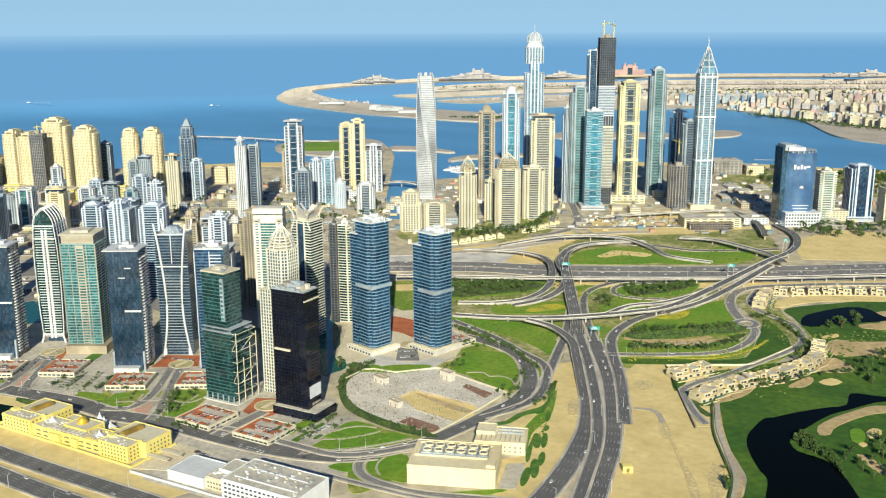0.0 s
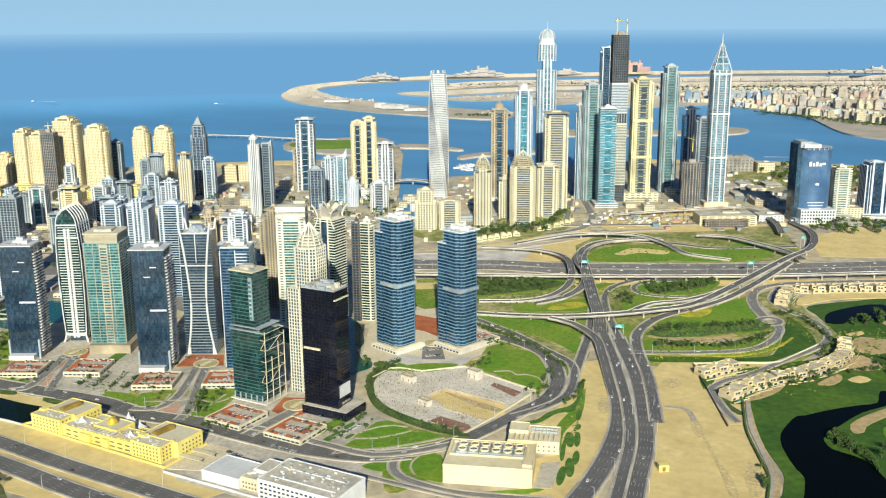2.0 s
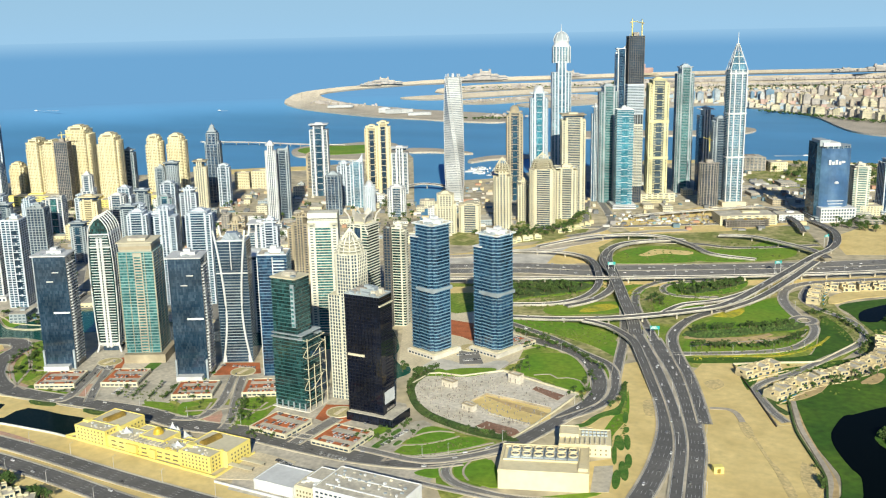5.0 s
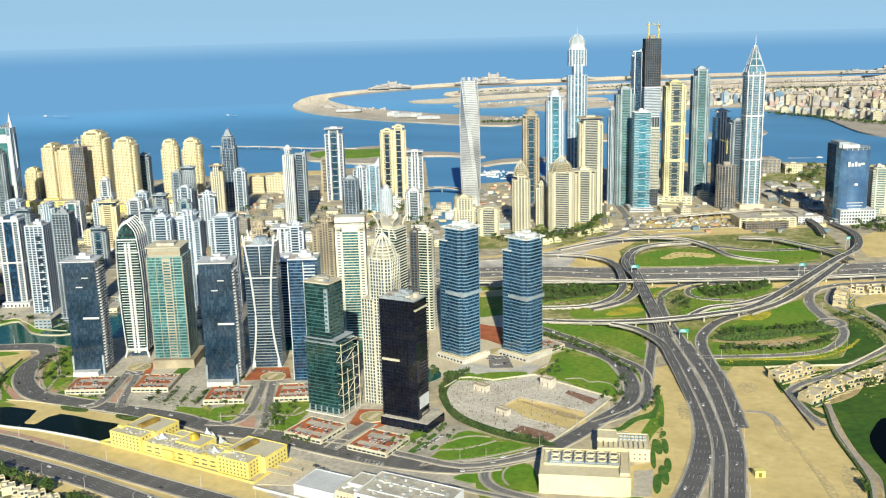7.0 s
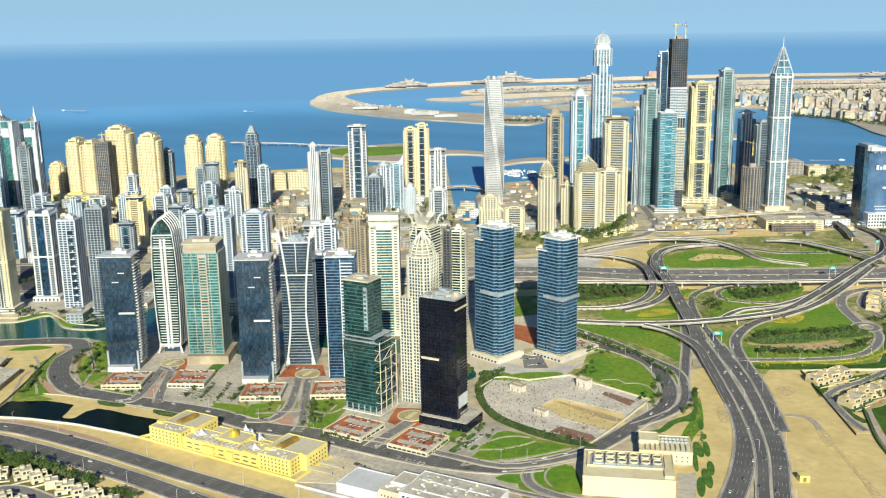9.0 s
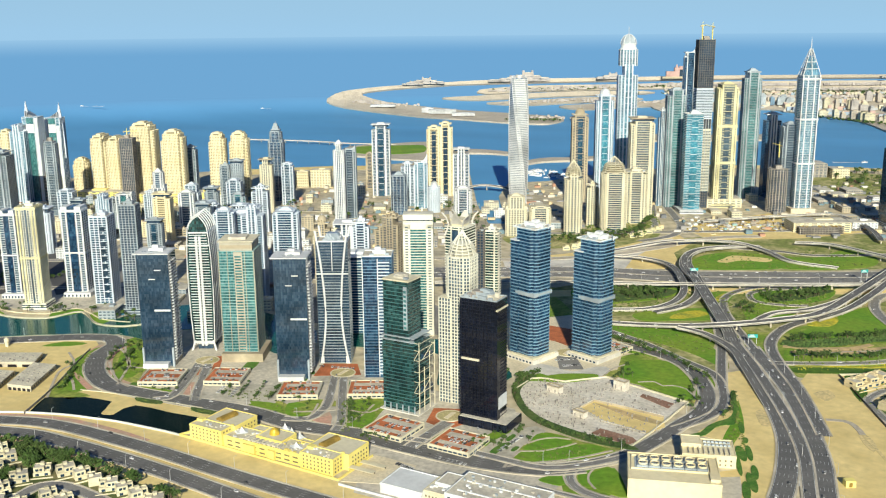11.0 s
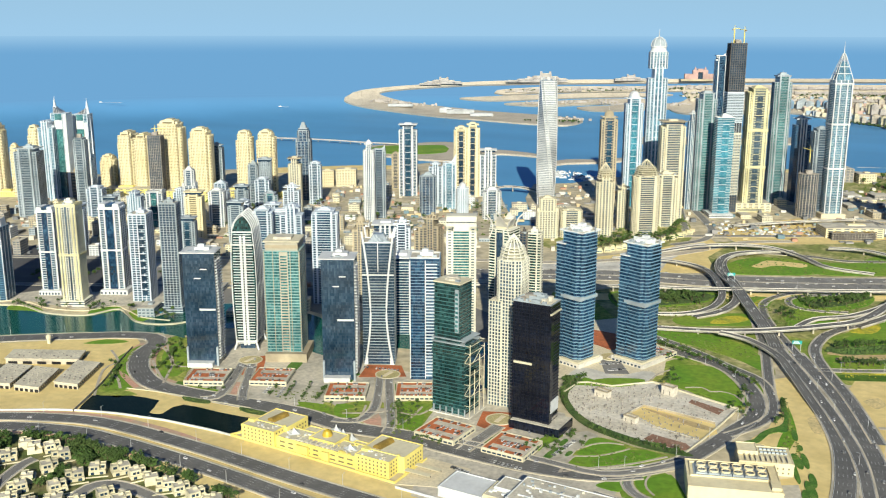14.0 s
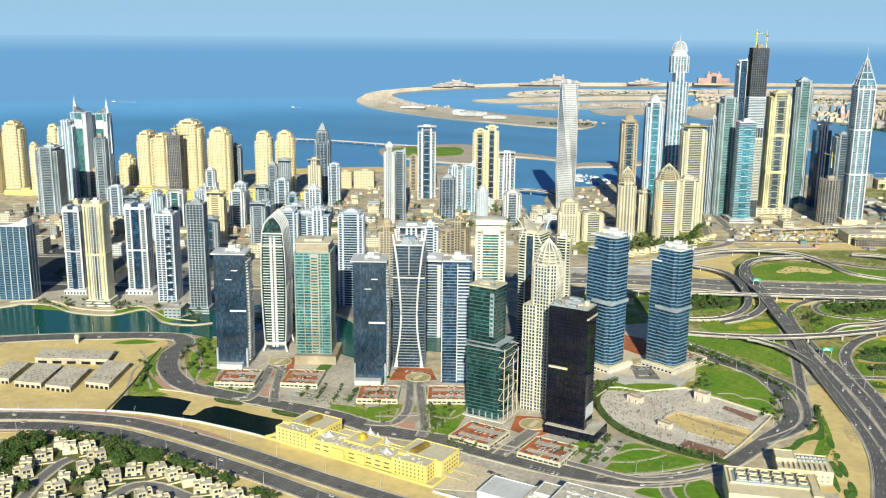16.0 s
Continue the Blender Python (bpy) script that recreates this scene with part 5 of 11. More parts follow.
def storeys(root, outline, z0, z1, glass, band, storey=3.6, band_h=1.2, proud=0.6, piers=0, pier_w=1.5, pier_mat=None, pier_proud=0.5, near=False):
    """A glazed body with a slab edge at every storey and upright piers: single pieces where near, joined where too small to pick apart."""
    part("body", prism(outline, z0, z1), glass, root)
    n = max(1, round((z1 - z0) / storey))
    levels = [min(z0 + k * (z1 - z0) / n, z1 - band_h + 0.4) for k in range(n + 1)]
    spots = []
    if piers:
        for x0, y0, tx, ty, length in faces_of(outline):
            if length < pier_w * 1.5:
                continue
            m = max(2, round(length / piers) + 1)
            for j in range(m):
                s = pier_w / 2 + (length - pier_w) * j / (m - 1)
                spots.append((x0 + tx * s + ty * (pier_proud / 2 - 0.4), y0 + ty * s - tx * (pier_proud / 2 - 0.4), math.degrees(math.atan2(ty, tx))))
    if near:
        if band:
            me = mesh_of("slab_edge", prism(grown(outline, proud), 0, band_h), band)
            for z in levels:
                again("slab_edge", me, root, 0, 0, z)
        me = mesh_of("pier", one_box(pier_w, 1.0 + pier_proud, z1 - z0 + 0.6), pier_mat or band) if spots else None
        for x, y, a in spots:
            again("pier", me, root, x, y, z0, a)
        return
    bm = bmesh.new()
    for z in levels if band else ():
        add_prism(bm, grown(outline, proud), z, z + band_h)
    if band:
        tagged(part("slab_edges", bm, band, root), kind="stuff")
    bm = bmesh.new()
    for x, y, a in spots:
        add_box(bm, x, y, z0, pier_w, 1.0 + pier_proud, z1 - z0 + 0.6, a)
    if spots:
        tagged(part("facade_ribs", bm, pier_mat or band, root), kind="stuff")


def roof_kit(root, w, d, z, mat=WHITE, seed=0, lift=True):
    """Parapet, plant rooms and small units on a flat roof."""
    rnd = random.Random(seed)
    part("parapet", ring_wall(w, d, 1.6, 0.6, z), mat, root)
    part("roof_deck", one_box(w - 1.3, d - 1.3, 0.5, 0, 0, z), ROOF, root, "pale flat roof deck")
    if lift:
        room = part("plant_room", one_box(w * 0.45, d * 0.4, 4.5, w * 0.05, d * 0.08, z + 0.5), mat, root)
        part("lift_house", one_box(w * 0.2, d * 0.2, 3.0, 0, d * 0.1, z + 5), mat, room)
    for k in range(4 if w > 30 else 2):
        part("roof_unit", one_box(2 + rnd.random() * 3, 2 + rnd.random() * 2, 1.5 + rnd.random(), (rnd.random() - 0.5) * w * 0.75, (-0.4 + rnd.random() * 0.25) * d, z + 0.5), GREY, root)


STYLES = {
    "cream": dict(glass=GL_GREY, band=CREAM, band_h=1.3, piers=5.5, pier_w=1.9, trim=CREAM, words="cream residential tower with rows of balconies"),
    "sandstone": dict(glass=GL_BRONZE, band=SANDSTONE, band_h=1.7, piers=5.0, pier_w=2.4, trim=SANDSTONE, words="warm sandstone-coloured apartment tower"),
    "white": dict(glass=GL_BLUE, band=WHITE, band_h=0.8, piers=9.0, pier_w=1.6, trim=WHITE, words="white apartment tower with blue windows"),
    "whitegrid": dict(glass=GL_BLUE, band=MIST, band_h=0.95, piers=7.0, pier_w=1.3, trim=MIST, words="white apartment tower with gridded windows"),
    "ivorystripes": dict(glass=GL_GREEN, band=IVORY, band_h=1.2, piers=0, pier_w=1.8, trim=IVORY, words="dark glass tower with ivory balcony stripes"),
    "stripes": dict(glass=GL_DARK, band=MIST, band_h=1.15, piers=16.0, pier_w=1.8, trim=MIST, words="white and dark tower with horizontal stripes"),
    "bluewhite": dict(glass=GL_SKY, band=MIST, band_h=0.6, piers=8.0, pier_w=1.5, trim=MIST, words="blue glass tower with white ribs"),
    "twin": dict(glass=GL_NAVY, band=TWIN_BAND, band_h=1.05, piers=0, pier_w=1, trim=WHITE, words="blue glass office tower with banded storeys"),
    "blue": dict(glass=GL_NAVY, band=GREY, band_h=0.6, piers=9.0, pier_w=0.9, trim=GREY, words="dark blue glass tower with thin ribs"),
    "grey": dict(glass=GL_GREY, band=GREY, band_h=1.0, piers=6.0, pier_w=1.3, trim=GREY, words="grey apartment tower with gridded windows"),
    "darkgrey": dict(glass=GL_DARK, band=GREY, band_h=0.8, piers=5.0, pier_w=0.9, trim=GREY, words="dark grey glazed tower with fine ribs"),
    "dark": dict(glass=GL_DARK, band=None, band_h=0.35, piers=0, pier_w=1, trim=WHITE, words="dark mirrored glass office tower"),
    "black": dict(glass=GL_BLACK, band=DARK, band_h=0.35, piers=0, pier_w=1, trim=DARK, words="black glass office tower"),
    "green": dict(glass=GL_GREEN, band=GREEN_BAND, band_h=0.7, piers=0, pier_w=1, trim=CREAM, words="dark green glass office tower"),
    "teal": dict(glass=GL_TEAL, band=TEAL_BAND, band_h=0.8, piers=12.0, pier_w=0.8, trim=TAN, words="teal glass tower with beige ribs"),
    "tan": dict(glass=GL_DARK, band=TAN, band_h=1.6, piers=8.0, pier_w=2.0, trim=TAN, words="tan banded tower with dark windows"),
    "turq": dict(glass=GL_TURQ, band=WHITE, band_h=0.5, piers=0, pier_w=3.0, trim=WHITE, words="turquoise glass tower between white ribs"),
    "greenbands": dict(glass=GL_TEAL, band=IVORY, band_h=1.7, piers=0, pier_w=1.5, trim=IVORY, words="ivory office block with green window bands"),
    "verticals": dict(glass=GL_NAVY, band=None, band_h=0.5, piers=6.5, pier_w=1.5, trim=MIST, words="navy glass office block with white upright ribs"),
    "lemon": dict(glass=GL_GREY, band=LEMON, band_h=1.3, piers=4.5, pier_w=1.9, trim=LEMON, words="pale lemon apartment tower"),
    "creamgrid": dict(glass=GL_GREY, band=IVORY, band_h=0.8, piers=3.8, pier_w=0.9, trim=IVORY, words="cream tower with an open window grid"),
    "navy": dict(glass=GL_NAVY, band=BLUE_BAND, band_h=0.4, piers=0, pier_w=1.0, trim=WHITE, words="navy blue glass tower with thin bands"),
    "bluebands": dict(glass=GL_BLUE, band=BLUE_BAND, band_h=0.8, piers=10.0, pier_w=0.7, trim=WHITE, words="blue glass tower with pale blue bands"),
    "balconies": dict(glass=GL_BLUE, band=MIST, band_h=1.0, piers=0, pier_w=2.0, trim=MIST, words="white apartment tower ringed with balconies"),
    "greengrey": dict(glass=GL_TEAL, band=GREY, band_h=0.9, piers=6.0, pier_w=1.1, trim=GREY, words="grey-green gridded apartment tower"),
    "raw": dict(glass=GL_DARK, band=RAW, band_h=0.9, piers=4.5, pier_w=0.9, trim=RAW, words="dark concrete tower under construction"),
    "bare": dict(glass=GL_DARK, band=BARE, band_h=0.8, piers=4.5, pier_w=0.8, trim=BARE, words="bare concrete tower under construction"),
}
COUNT = [0]
TAKEN = []


def sized(ob, sx=1.0, sy=1.0, sz=1.0):
    ob.matrix_basis = ob.matrix_basis @ Matrix.Diagonal((sx, sy, sz, 1))
    return ob


def crown_on(root, crown, w, d, h, top, t, style):
    if crown == "flat":
        roof_kit(root, w, d, h, GREY if t is DARK else t, COUNT[0])
    elif crown == "dome":
        r = min(w, d) * 0.36
        part("drum", lathe([(r, h), (r, h + 3.5), (r * 0.94, h + 3.5), (r * 0.94, h + 5)], 20), t, root)
        part("dome", lathe([(r * 0.93 * math.cos(a), h + 5 + r * 0.95 * math.sin(a)) for a in (0, 0.3, 0.6, 0.9, 1.2, 1.45)], 20), SILVER if style in ("bluewhite", "white") else t, root)
        part("mast", lathe([(0.6, h + 4 + r * 0.85), (0.2, h + max(top, r + 8))], 6), SILVER, root)
        roof_kit(root, w, d, h, t, COUNT[0], False)
    elif crown == "vault":
        attic = part("attic", one_box(w * 0.5, d * 0.7, top * 0.5, 0, 0, h), t, root)
        bm = bmesh.new()
        n = 9
        arc = [(w * 0.25 * math.cos(math.pi * k / n), top * 0.4 * math.sin(math.pi * k / n)) for k in range(n + 1)]
        rows = [[bm.verts.new((x, y * d * 0.35, h + top * 0.5 + z)) for x, z in arc] for y in (-1, 1)]
        bm.faces.new(rows[0][::-1]), bm.faces.new(rows[1])
        for k in range(n):
            bm.faces.new((rows[0][k], rows[0][k + 1], rows[1][k + 1], rows[1][k]))
        part("vaulted_roof", bm, t, root)
        for sx in (-1, 1):
            part("corner_turret", one_box(w * 0.16, d * 0.7, top * 0.4, sx * w * 0.36, 0, h), t, root)
        part("attic_window", one_box(w * 0.3, d * 0.72, top * 0.25, 0, 0, h + top * 0.12), GL_DARK, attic)
    elif crown == "ribs":
        r = min(w, d) * 0.5
        part("cornice", lathe([(r * 0.9, h - 1.5), (r * 1.06, h - 1.5), (r * 1.06, h + 0.6), (r * 0.9, h + 0.6)], 24), t, root)
        part("core_drum", lathe([(r * 0.6, h), (r * 0.6, h + top * 0.3)], 16), t, root)
        for k in range(12):
            bm = bmesh.new()
            a = 2 * math.pi * k / 12
            pts = [Vector((r * f * math.cos(a), r * f * math.sin(a), h + top * z)) for f, z in ((1, 0), (0.95, 0.16), (0.79, 0.42), (0.52, 0.69), (0.23, 0.91), (0.02, 1.06))]
            add_tube(bm, pts, 0.6, 5)
            part("rib", bm, t, root)
        for z, f in ((0.12, 1.0), (0.27, 0.96), (0.4, 0.9), (0.52, 0.8)):
            part("ring", lathe([(r * f - 0.5, h + top * z), (r * f + 0.4, h + top * z), (r * f + 0.4, h + top * z + 0.8), (r * f - 0.5, h + top * z + 0.8)], 20), t, root)
        part("mast", lathe([(0.5, h + top * 0.9), (0.15, h + top * 1.15)], 6), t, root)
    elif crown == "steps":
        z, f = h, 0.8
        for k in range(3):
            step = part("crown_step", one_box(w * f, d * f, top / 4, 0, 0, z), t, root)
            if not k:
                part("crown_slot", one_box(w * f + 0.2, d * f + 0.2, top / 12, 0, 0, z + top / 12), GL_DARK, step)
            z, f = z + top / 4, f * 0.62
        part("mast", lathe([(0.8, z), (0.2, h + top)], 6), t, root)
    elif crown == "fin":
        bm = bmesh.new()
        n = 18
        for k in range(n):
            a, c = k / n, (k + 1) / n
            za, zc = h + top * a**3.5, h + top * c**3.5
            add_box(bm, -w / 2 + w * (a + c) / 2, -d * 0.3, h - 3, w / n, 1.2, (za + zc) / 2 - h + 3)
        part("fin", bm, t, root)
        part("blade", one_box(1.5, d * 0.7, top * 0.9 + 3, w / 2 - 1, 0, h - 3, 0, 0.6), t, root)
        roof_kit(root, w, d, h, t, COUNT[0], False)
    elif crown == "slab":
        part("attic", one_box(w * 0.9, d * 0.9, 5, 0, 0, h), GL_DARK, root)
        part("roof_slab", one_box(w + 3, d + 3, 1.6, 0, 0, h + 5), TAN if style == "cream" else t, root)
        part("plant_room", one_box(w * 0.4, d * 0.4, 3, 0, 0, h + 6.6), t, root)
    elif crown == "works":
        for k in range(7):
            part("rebar_column", one_box(0.9, 0.9, 3 + 2 * (k % 3), (k / 6 - 0.5) * w * 0.9, d * (0.4 if k % 2 else -0.4), h), BARE, root)
        part("lift_core", one_box(w * 0.35, d * 0.35, 8, 0, 0, h), BARE, root)


def tower(x, y, w, d, h, yaw=28.0, style="white", crown="flat", plan="rect", note="", podium=0, storey=3.6, top=8.0, cut=0.0, near=False, strip=None, strip_w=0.3, setback=0.0):
    """A tower of the given footprint and shaft height; its crown rises top metres above that."""
    s = STYLES[style]
    COUNT[0] += 1
    TAKEN.append((x, y, max(w, d) * 0.7))
    root = thing("tower", x, y, 0, yaw, note or s["words"], "skyscraper", "towers of the city")
    outline = oval(w, d) if plan == "oval" else facets(w, d) if plan == "facets" else teeth(w, d, 6, 1.6) if plan == "teeth" else rect(w, d, cut)
    t = s["trim"]
    kit = dict(storey=storey, band_h=s["band_h"], proud=0.7, piers=s["piers"], pier_w=s["pier_w"], pier_mat=t, near=near)
    if setback:
        low = h * (1 - setback)
        storeys(root, outline, 0, low, s["glass"], s["band"], **kit)
        storeys(root, rect(w * 0.78, d * 0.78, cut), low, h, s["glass"], s["band"], **kit)
        for sx in (-1, 1):
            part("shoulder", one_box(w * 0.12, d * 0.9, 6, sx * w * 0.43, 0, low), t, root)
        w, d = w * 0.78, d * 0.78
    elif not near and plan == "rect" and w > 15 and style not in ("bare", "raw", "dark", "turq", "blue"):
        # recessed flanks beside a taller middle bay framed by solid fins
        turn = COUNT[0] % 3
        mid = (0.5, 0.36, 0.62)[turn]
        storeys(root, rect(w, d * 0.86, cut), 0, h * (0.955, 0.93, 0.97)[turn], s["glass"], s["band"], **kit)
        kit["piers"], kit["band_h"] = 0, s["band_h"] * 0.8
        storeys(root, rect(w * mid, d), 0, h, s["glass"], s["band"], **kit)
        for sx in (-1, 1):
            part("corner_fin", one_box(w * 0.08, d * 1.05, h + (2, 4, 0.5)[turn], sx * w * mid / 2, 0, 0), t, root)
        if turn == 1:
            part("centre_fin", one_box(w * 0.07, d * 1.08, h + 5), t, root)
        if turn == 2:
            part("side_core", one_box(w * 1.06, d * 0.3, h * 0.98), t, root)
    else:
        storeys(root, outline, 0, h, s["glass"], s["band"], **kit)
    if strip:
        part("glass_strip", one_box(w * strip_w, d + 2.4, h * 0.96, 0, 0, 0), strip, root, "upright glass strip")
        n = int(h / 14)
        bm = bmesh.new()
        for k in range(1, n):
            add_box(bm, 0, 0, k * h / n, w * strip_w + 0.3, d + 2.9, 0.8)
        tagged(part("strip_ribbing", bm, t, root), kind="stuff")
    if podium:
        base = part("podium", one_box(w + 2 * podium, d + 2 * podium, 9), t, root)
        for z in (2.5, 6):
            part("window_band", one_box(w + 2 * podium + 0.3, d + 2 * podium + 0.3, 1.6, 0, 0, z), GL_DARK, base, "dark glass window band")
    crown_on(root, crown, w, d, h, top, t, style)
    return root


def lens_tower(x, y, w, d, h, yaw, note):
    """A white ribbed tower whose sides bow outwards, under a row of pointed roof arches."""
    root = thing("tower", x, y, 0, yaw, note, "skyscraper", "towers of the city")
    TAKEN.append((x, y, d * 0.7))
    n = round(h / 3.6)
    wide = lambda s: w * (0.86 + 0.24 * math.sin(math.pi * min(1, 0.06 + s * 0.8)) - 0.55 * max(0, s - 0.78) ** 1.3)
    plate = mesh_of("slab_edge", one_box(1, d + 1.6, 0.85), WHITE)
    bm = bmesh.new()
    for k in range(n):
        s0, s1 = k / n, (k + 1) / n
        z0, z1 = 8 + (h - 8) * s0, 8 + (h - 8) * s1
        sized(again("slab_edge", plate, root, 0, 0, z0), wide(s0) * 0.86)
        lo, hi = wide(s0) * 0.96, wide(s1) * 0.96
        v = [bm.verts.new((sx * q / 2, sy * d / 2, z)) for z, q in ((z0, lo), (z1, hi)) for sx, sy in ((-1, -1), (1, -1), (1, 1), (-1, 1))]
        for j in range(4):
            bm.faces.new((v[j], v[(j + 1) % 4], v[4 + (j + 1) % 4], v[4 + j]))
    bmesh.ops.remove_doubles(bm, verts=bm.verts, dist=0.01)
    part("body", bm, GL_GREEN, root)
    sides = bmesh.new()
    for k in range(n):
        s0 = k / n
        add_box(sides, 0, 0, 8 + (h - 8) * s0 + 1.2, wide(s0) + 0.5, d * 0.92, 0.7)
    tagged(part("side_balcony_edges", sides, MIST, root), kind="stuff")
    # ribs that run up each flank and close in a pointed arch, one behind the other
    for yy in [-d / 2 - 0.9 + (d + 1.8) * k / 5 for k in range(6)]:
        bm = bmesh.new()
        up = [(wide(q) / 2 + 0.5, 8 + (h - 8) * q) for q in [k / 12 for k in range(13)]]
        top = wide(1.0) / 2 + 0.5
        arch = [(top * f, h + z) for f, z in ((0.93, 4), (0.80, 8), (0.60, 12), (0.34, 16), (0.12, 18.6))]
        line = up + arch + [(0.02, h + 19.5)]
        pts = [Vector((-a, yy, z)) for a, z in line] + [Vector((a, yy, z)) for a, z in reversed(line)]
        add_tube(bm, pts, 0.75, 5)
        part("rib", bm, WHITE, root, "white rib rising into a pointed arch")
    for sx in (-1, 1):
        part("spine", one_box(w * 0.1, d + 2.6, h - 14, sx * w * 0.085, 0, 6), WHITE, root, "white paired central spine")
    bm = bmesh.new()
    outline = [(-wide(1.0) * 0.48, h - 1), (wide(1.0) * 0.48, h - 1), (wide(1.0) * 0.40, h + 7), (wide(1.0) * 0.2, h + 13), (0, h + 16), (-wide(1.0) * 0.2, h + 13), (-wide(1.0) * 0.40, h + 7)]
    rows = [[bm.verts.new((a, yy, z)) for a, z in outline] for yy in (-d * 0.45, d * 0.45)]
    bm.faces.new(rows[0]), bm.faces.new(rows[1][::-1])
    for k in range(7):
        bm.faces.new((rows[0][(k + 1) % 7], rows[0][k], rows[1][k], rows[1][(k + 1) % 7]))
    part("roof_glass", bm, GL_GREEN, root)
    for z in (h - 20, h - 4):
        part("crown_belt", one_box(wide((z - 8) / (h - 8)) + 1.2, d + 2, 1.6, 0, 0, z), WHITE, root)
    for sx in (-1, 1):
        for sy in (-1, 1):
            bm = bmesh.new()
            add_rod(bm, (sx * w * 0.56, sy * (d / 2 + 2.5), 0), (sx * w * 0.42, sy * (d / 2 + 0.8), 13), 1.3, 6)
            part("leg", bm, WHITE, root)
    part("entrance_beam", one_box(w * 1.0, d + 5, 2.2, 0, 0, 10), WHITE, root)
    part("lobby", one_box(w * 0.7, d * 0.8, 9), GL_DARK, root)
    return root


def waisted_tower(x, y, w, d, h, yaw, note):
    """A dark tower held between two white frames that curve in to a waist and flare into horns."""
    root = thing("tower", x, y, 0, yaw, note, "skyscraper", "towers of the city")
    half = lambda s: 9.4 + 7.6 * max(0, (0.38 - s) / 0.38) ** 1.7 + 9.4 * max(0, (s - 0.38) / 0.62) ** 1.7
    storeys(root, rect(38, d), 0, h, GL_DARK, GREY, 3.6, 0.35, 0.4, near=True)
    for sy in (-1, 1):
        for sx in (-1, 1):
            bm = bmesh.new()
            pts = [Vector((sx * half(s), sy * (d / 2 + 1.2), (h + 14) * s)) for s in [k / 18 for k in range(19)]]
            add_tube(bm, pts, 1.2, 6)
            part("curved_frame", bm, WHITE, root, "white curved outer frame")
    bm = bmesh.new()
    for k in range(2, int(h * 0.72 / 3.6)):
        add_box(bm, 0, 0, 3.6 * k, half(3.6 * k / (h + 14)) * 2 - 1.5, d + 1.6, 0.55)
    tagged(part("balcony_edges", bm, GREY, root), kind="stuff")
    for sx in (-1, 1):
        part("entrance_column", one_box(2.4, d + 3.4, 9, sx * 14.5, 0, 0), WHITE, root)
    part("lantern", prism(rect(24, d * 0.7), h, h + 9, 0.5), GL_SILVER, root, "glazed roof lantern")
    part("sky_bridge", one_box(38, d + 2.8, 1.4, 0, 0, h * 0.74), WHITE, root)
    part("centre_mullion", one_box(0.8, d + 1.8, h * 0.24, 0, 0, h * 0.77), WHITE, root)
    roof_kit(root, 36, d, h, WHITE, 77)
    return root


def twisted_tower(x, y, w, h, yaw, note):
    """A pale tower that turns a quarter round on its way up."""
    root = thing("tower", x, y, 0, yaw, note, "skyscraper", "towers of the city")
    n = round(h / 4.0)
    bm, edge = bmesh.new(), bmesh.new()
    base = rect(w, w * 0.92, w * 0.14)
    rows = []
    for k in range(n + 1):
        m = pose(0, 0, h * k / n, 0, 0, -90.0 * k / n)
        rows.append([bm.verts.new(m @ Vector((px, py, 0))) for px, py in base])
        if k < n:
            lo = [edge.verts.new(m @ Vector((px * 1.03, py * 1.03, 0))) for px, py in base]
            hi = [edge.verts.new(m @ Vector((px * 1.03, py * 1.03, 2.5))) for px, py in base]
            edge.faces.new(lo[::-1]), edge.faces.new(hi)
            for j in range(8):
                edge.faces.new((lo[j], lo[(j + 1) % 8], hi[(j + 1) % 8], hi[j]))
    for r0, r1 in zip(rows, rows[1:]):
        for j in range(8):
            bm.faces.new((r0[j], r0[(j + 1) % 8], r1[(j + 1) % 8], r1[j]))
    bm.faces.new(rows[-1])
    part("body", bm, GL_SILVER, root)
    tagged(part("slab_edges", edge, SILVER, root), kind="stuff")
    for j in (0, 1, 2, 3, 4, 5, 6, 7):
        rib = bmesh.new()
        px, py = base[j]
        pts = [pose(0, 0, h * k / 24, 0, 0, -90.0 * k / 24) @ Vector((px * 1.04, py * 1.04, 0)) for k in range(25)]
        add_tube(rib, pts, 0.7, 5)
        part("corner_rib", rib, SILVER, root)
    for k in range(8):
        part("crown_fin", one_box(1.4, 5, 6, w * 0.42 * math.cos(k * math.pi / 4), w * 0.42 * math.sin(k * math.pi / 4), h, k * 45), SILVER, root)
    return root



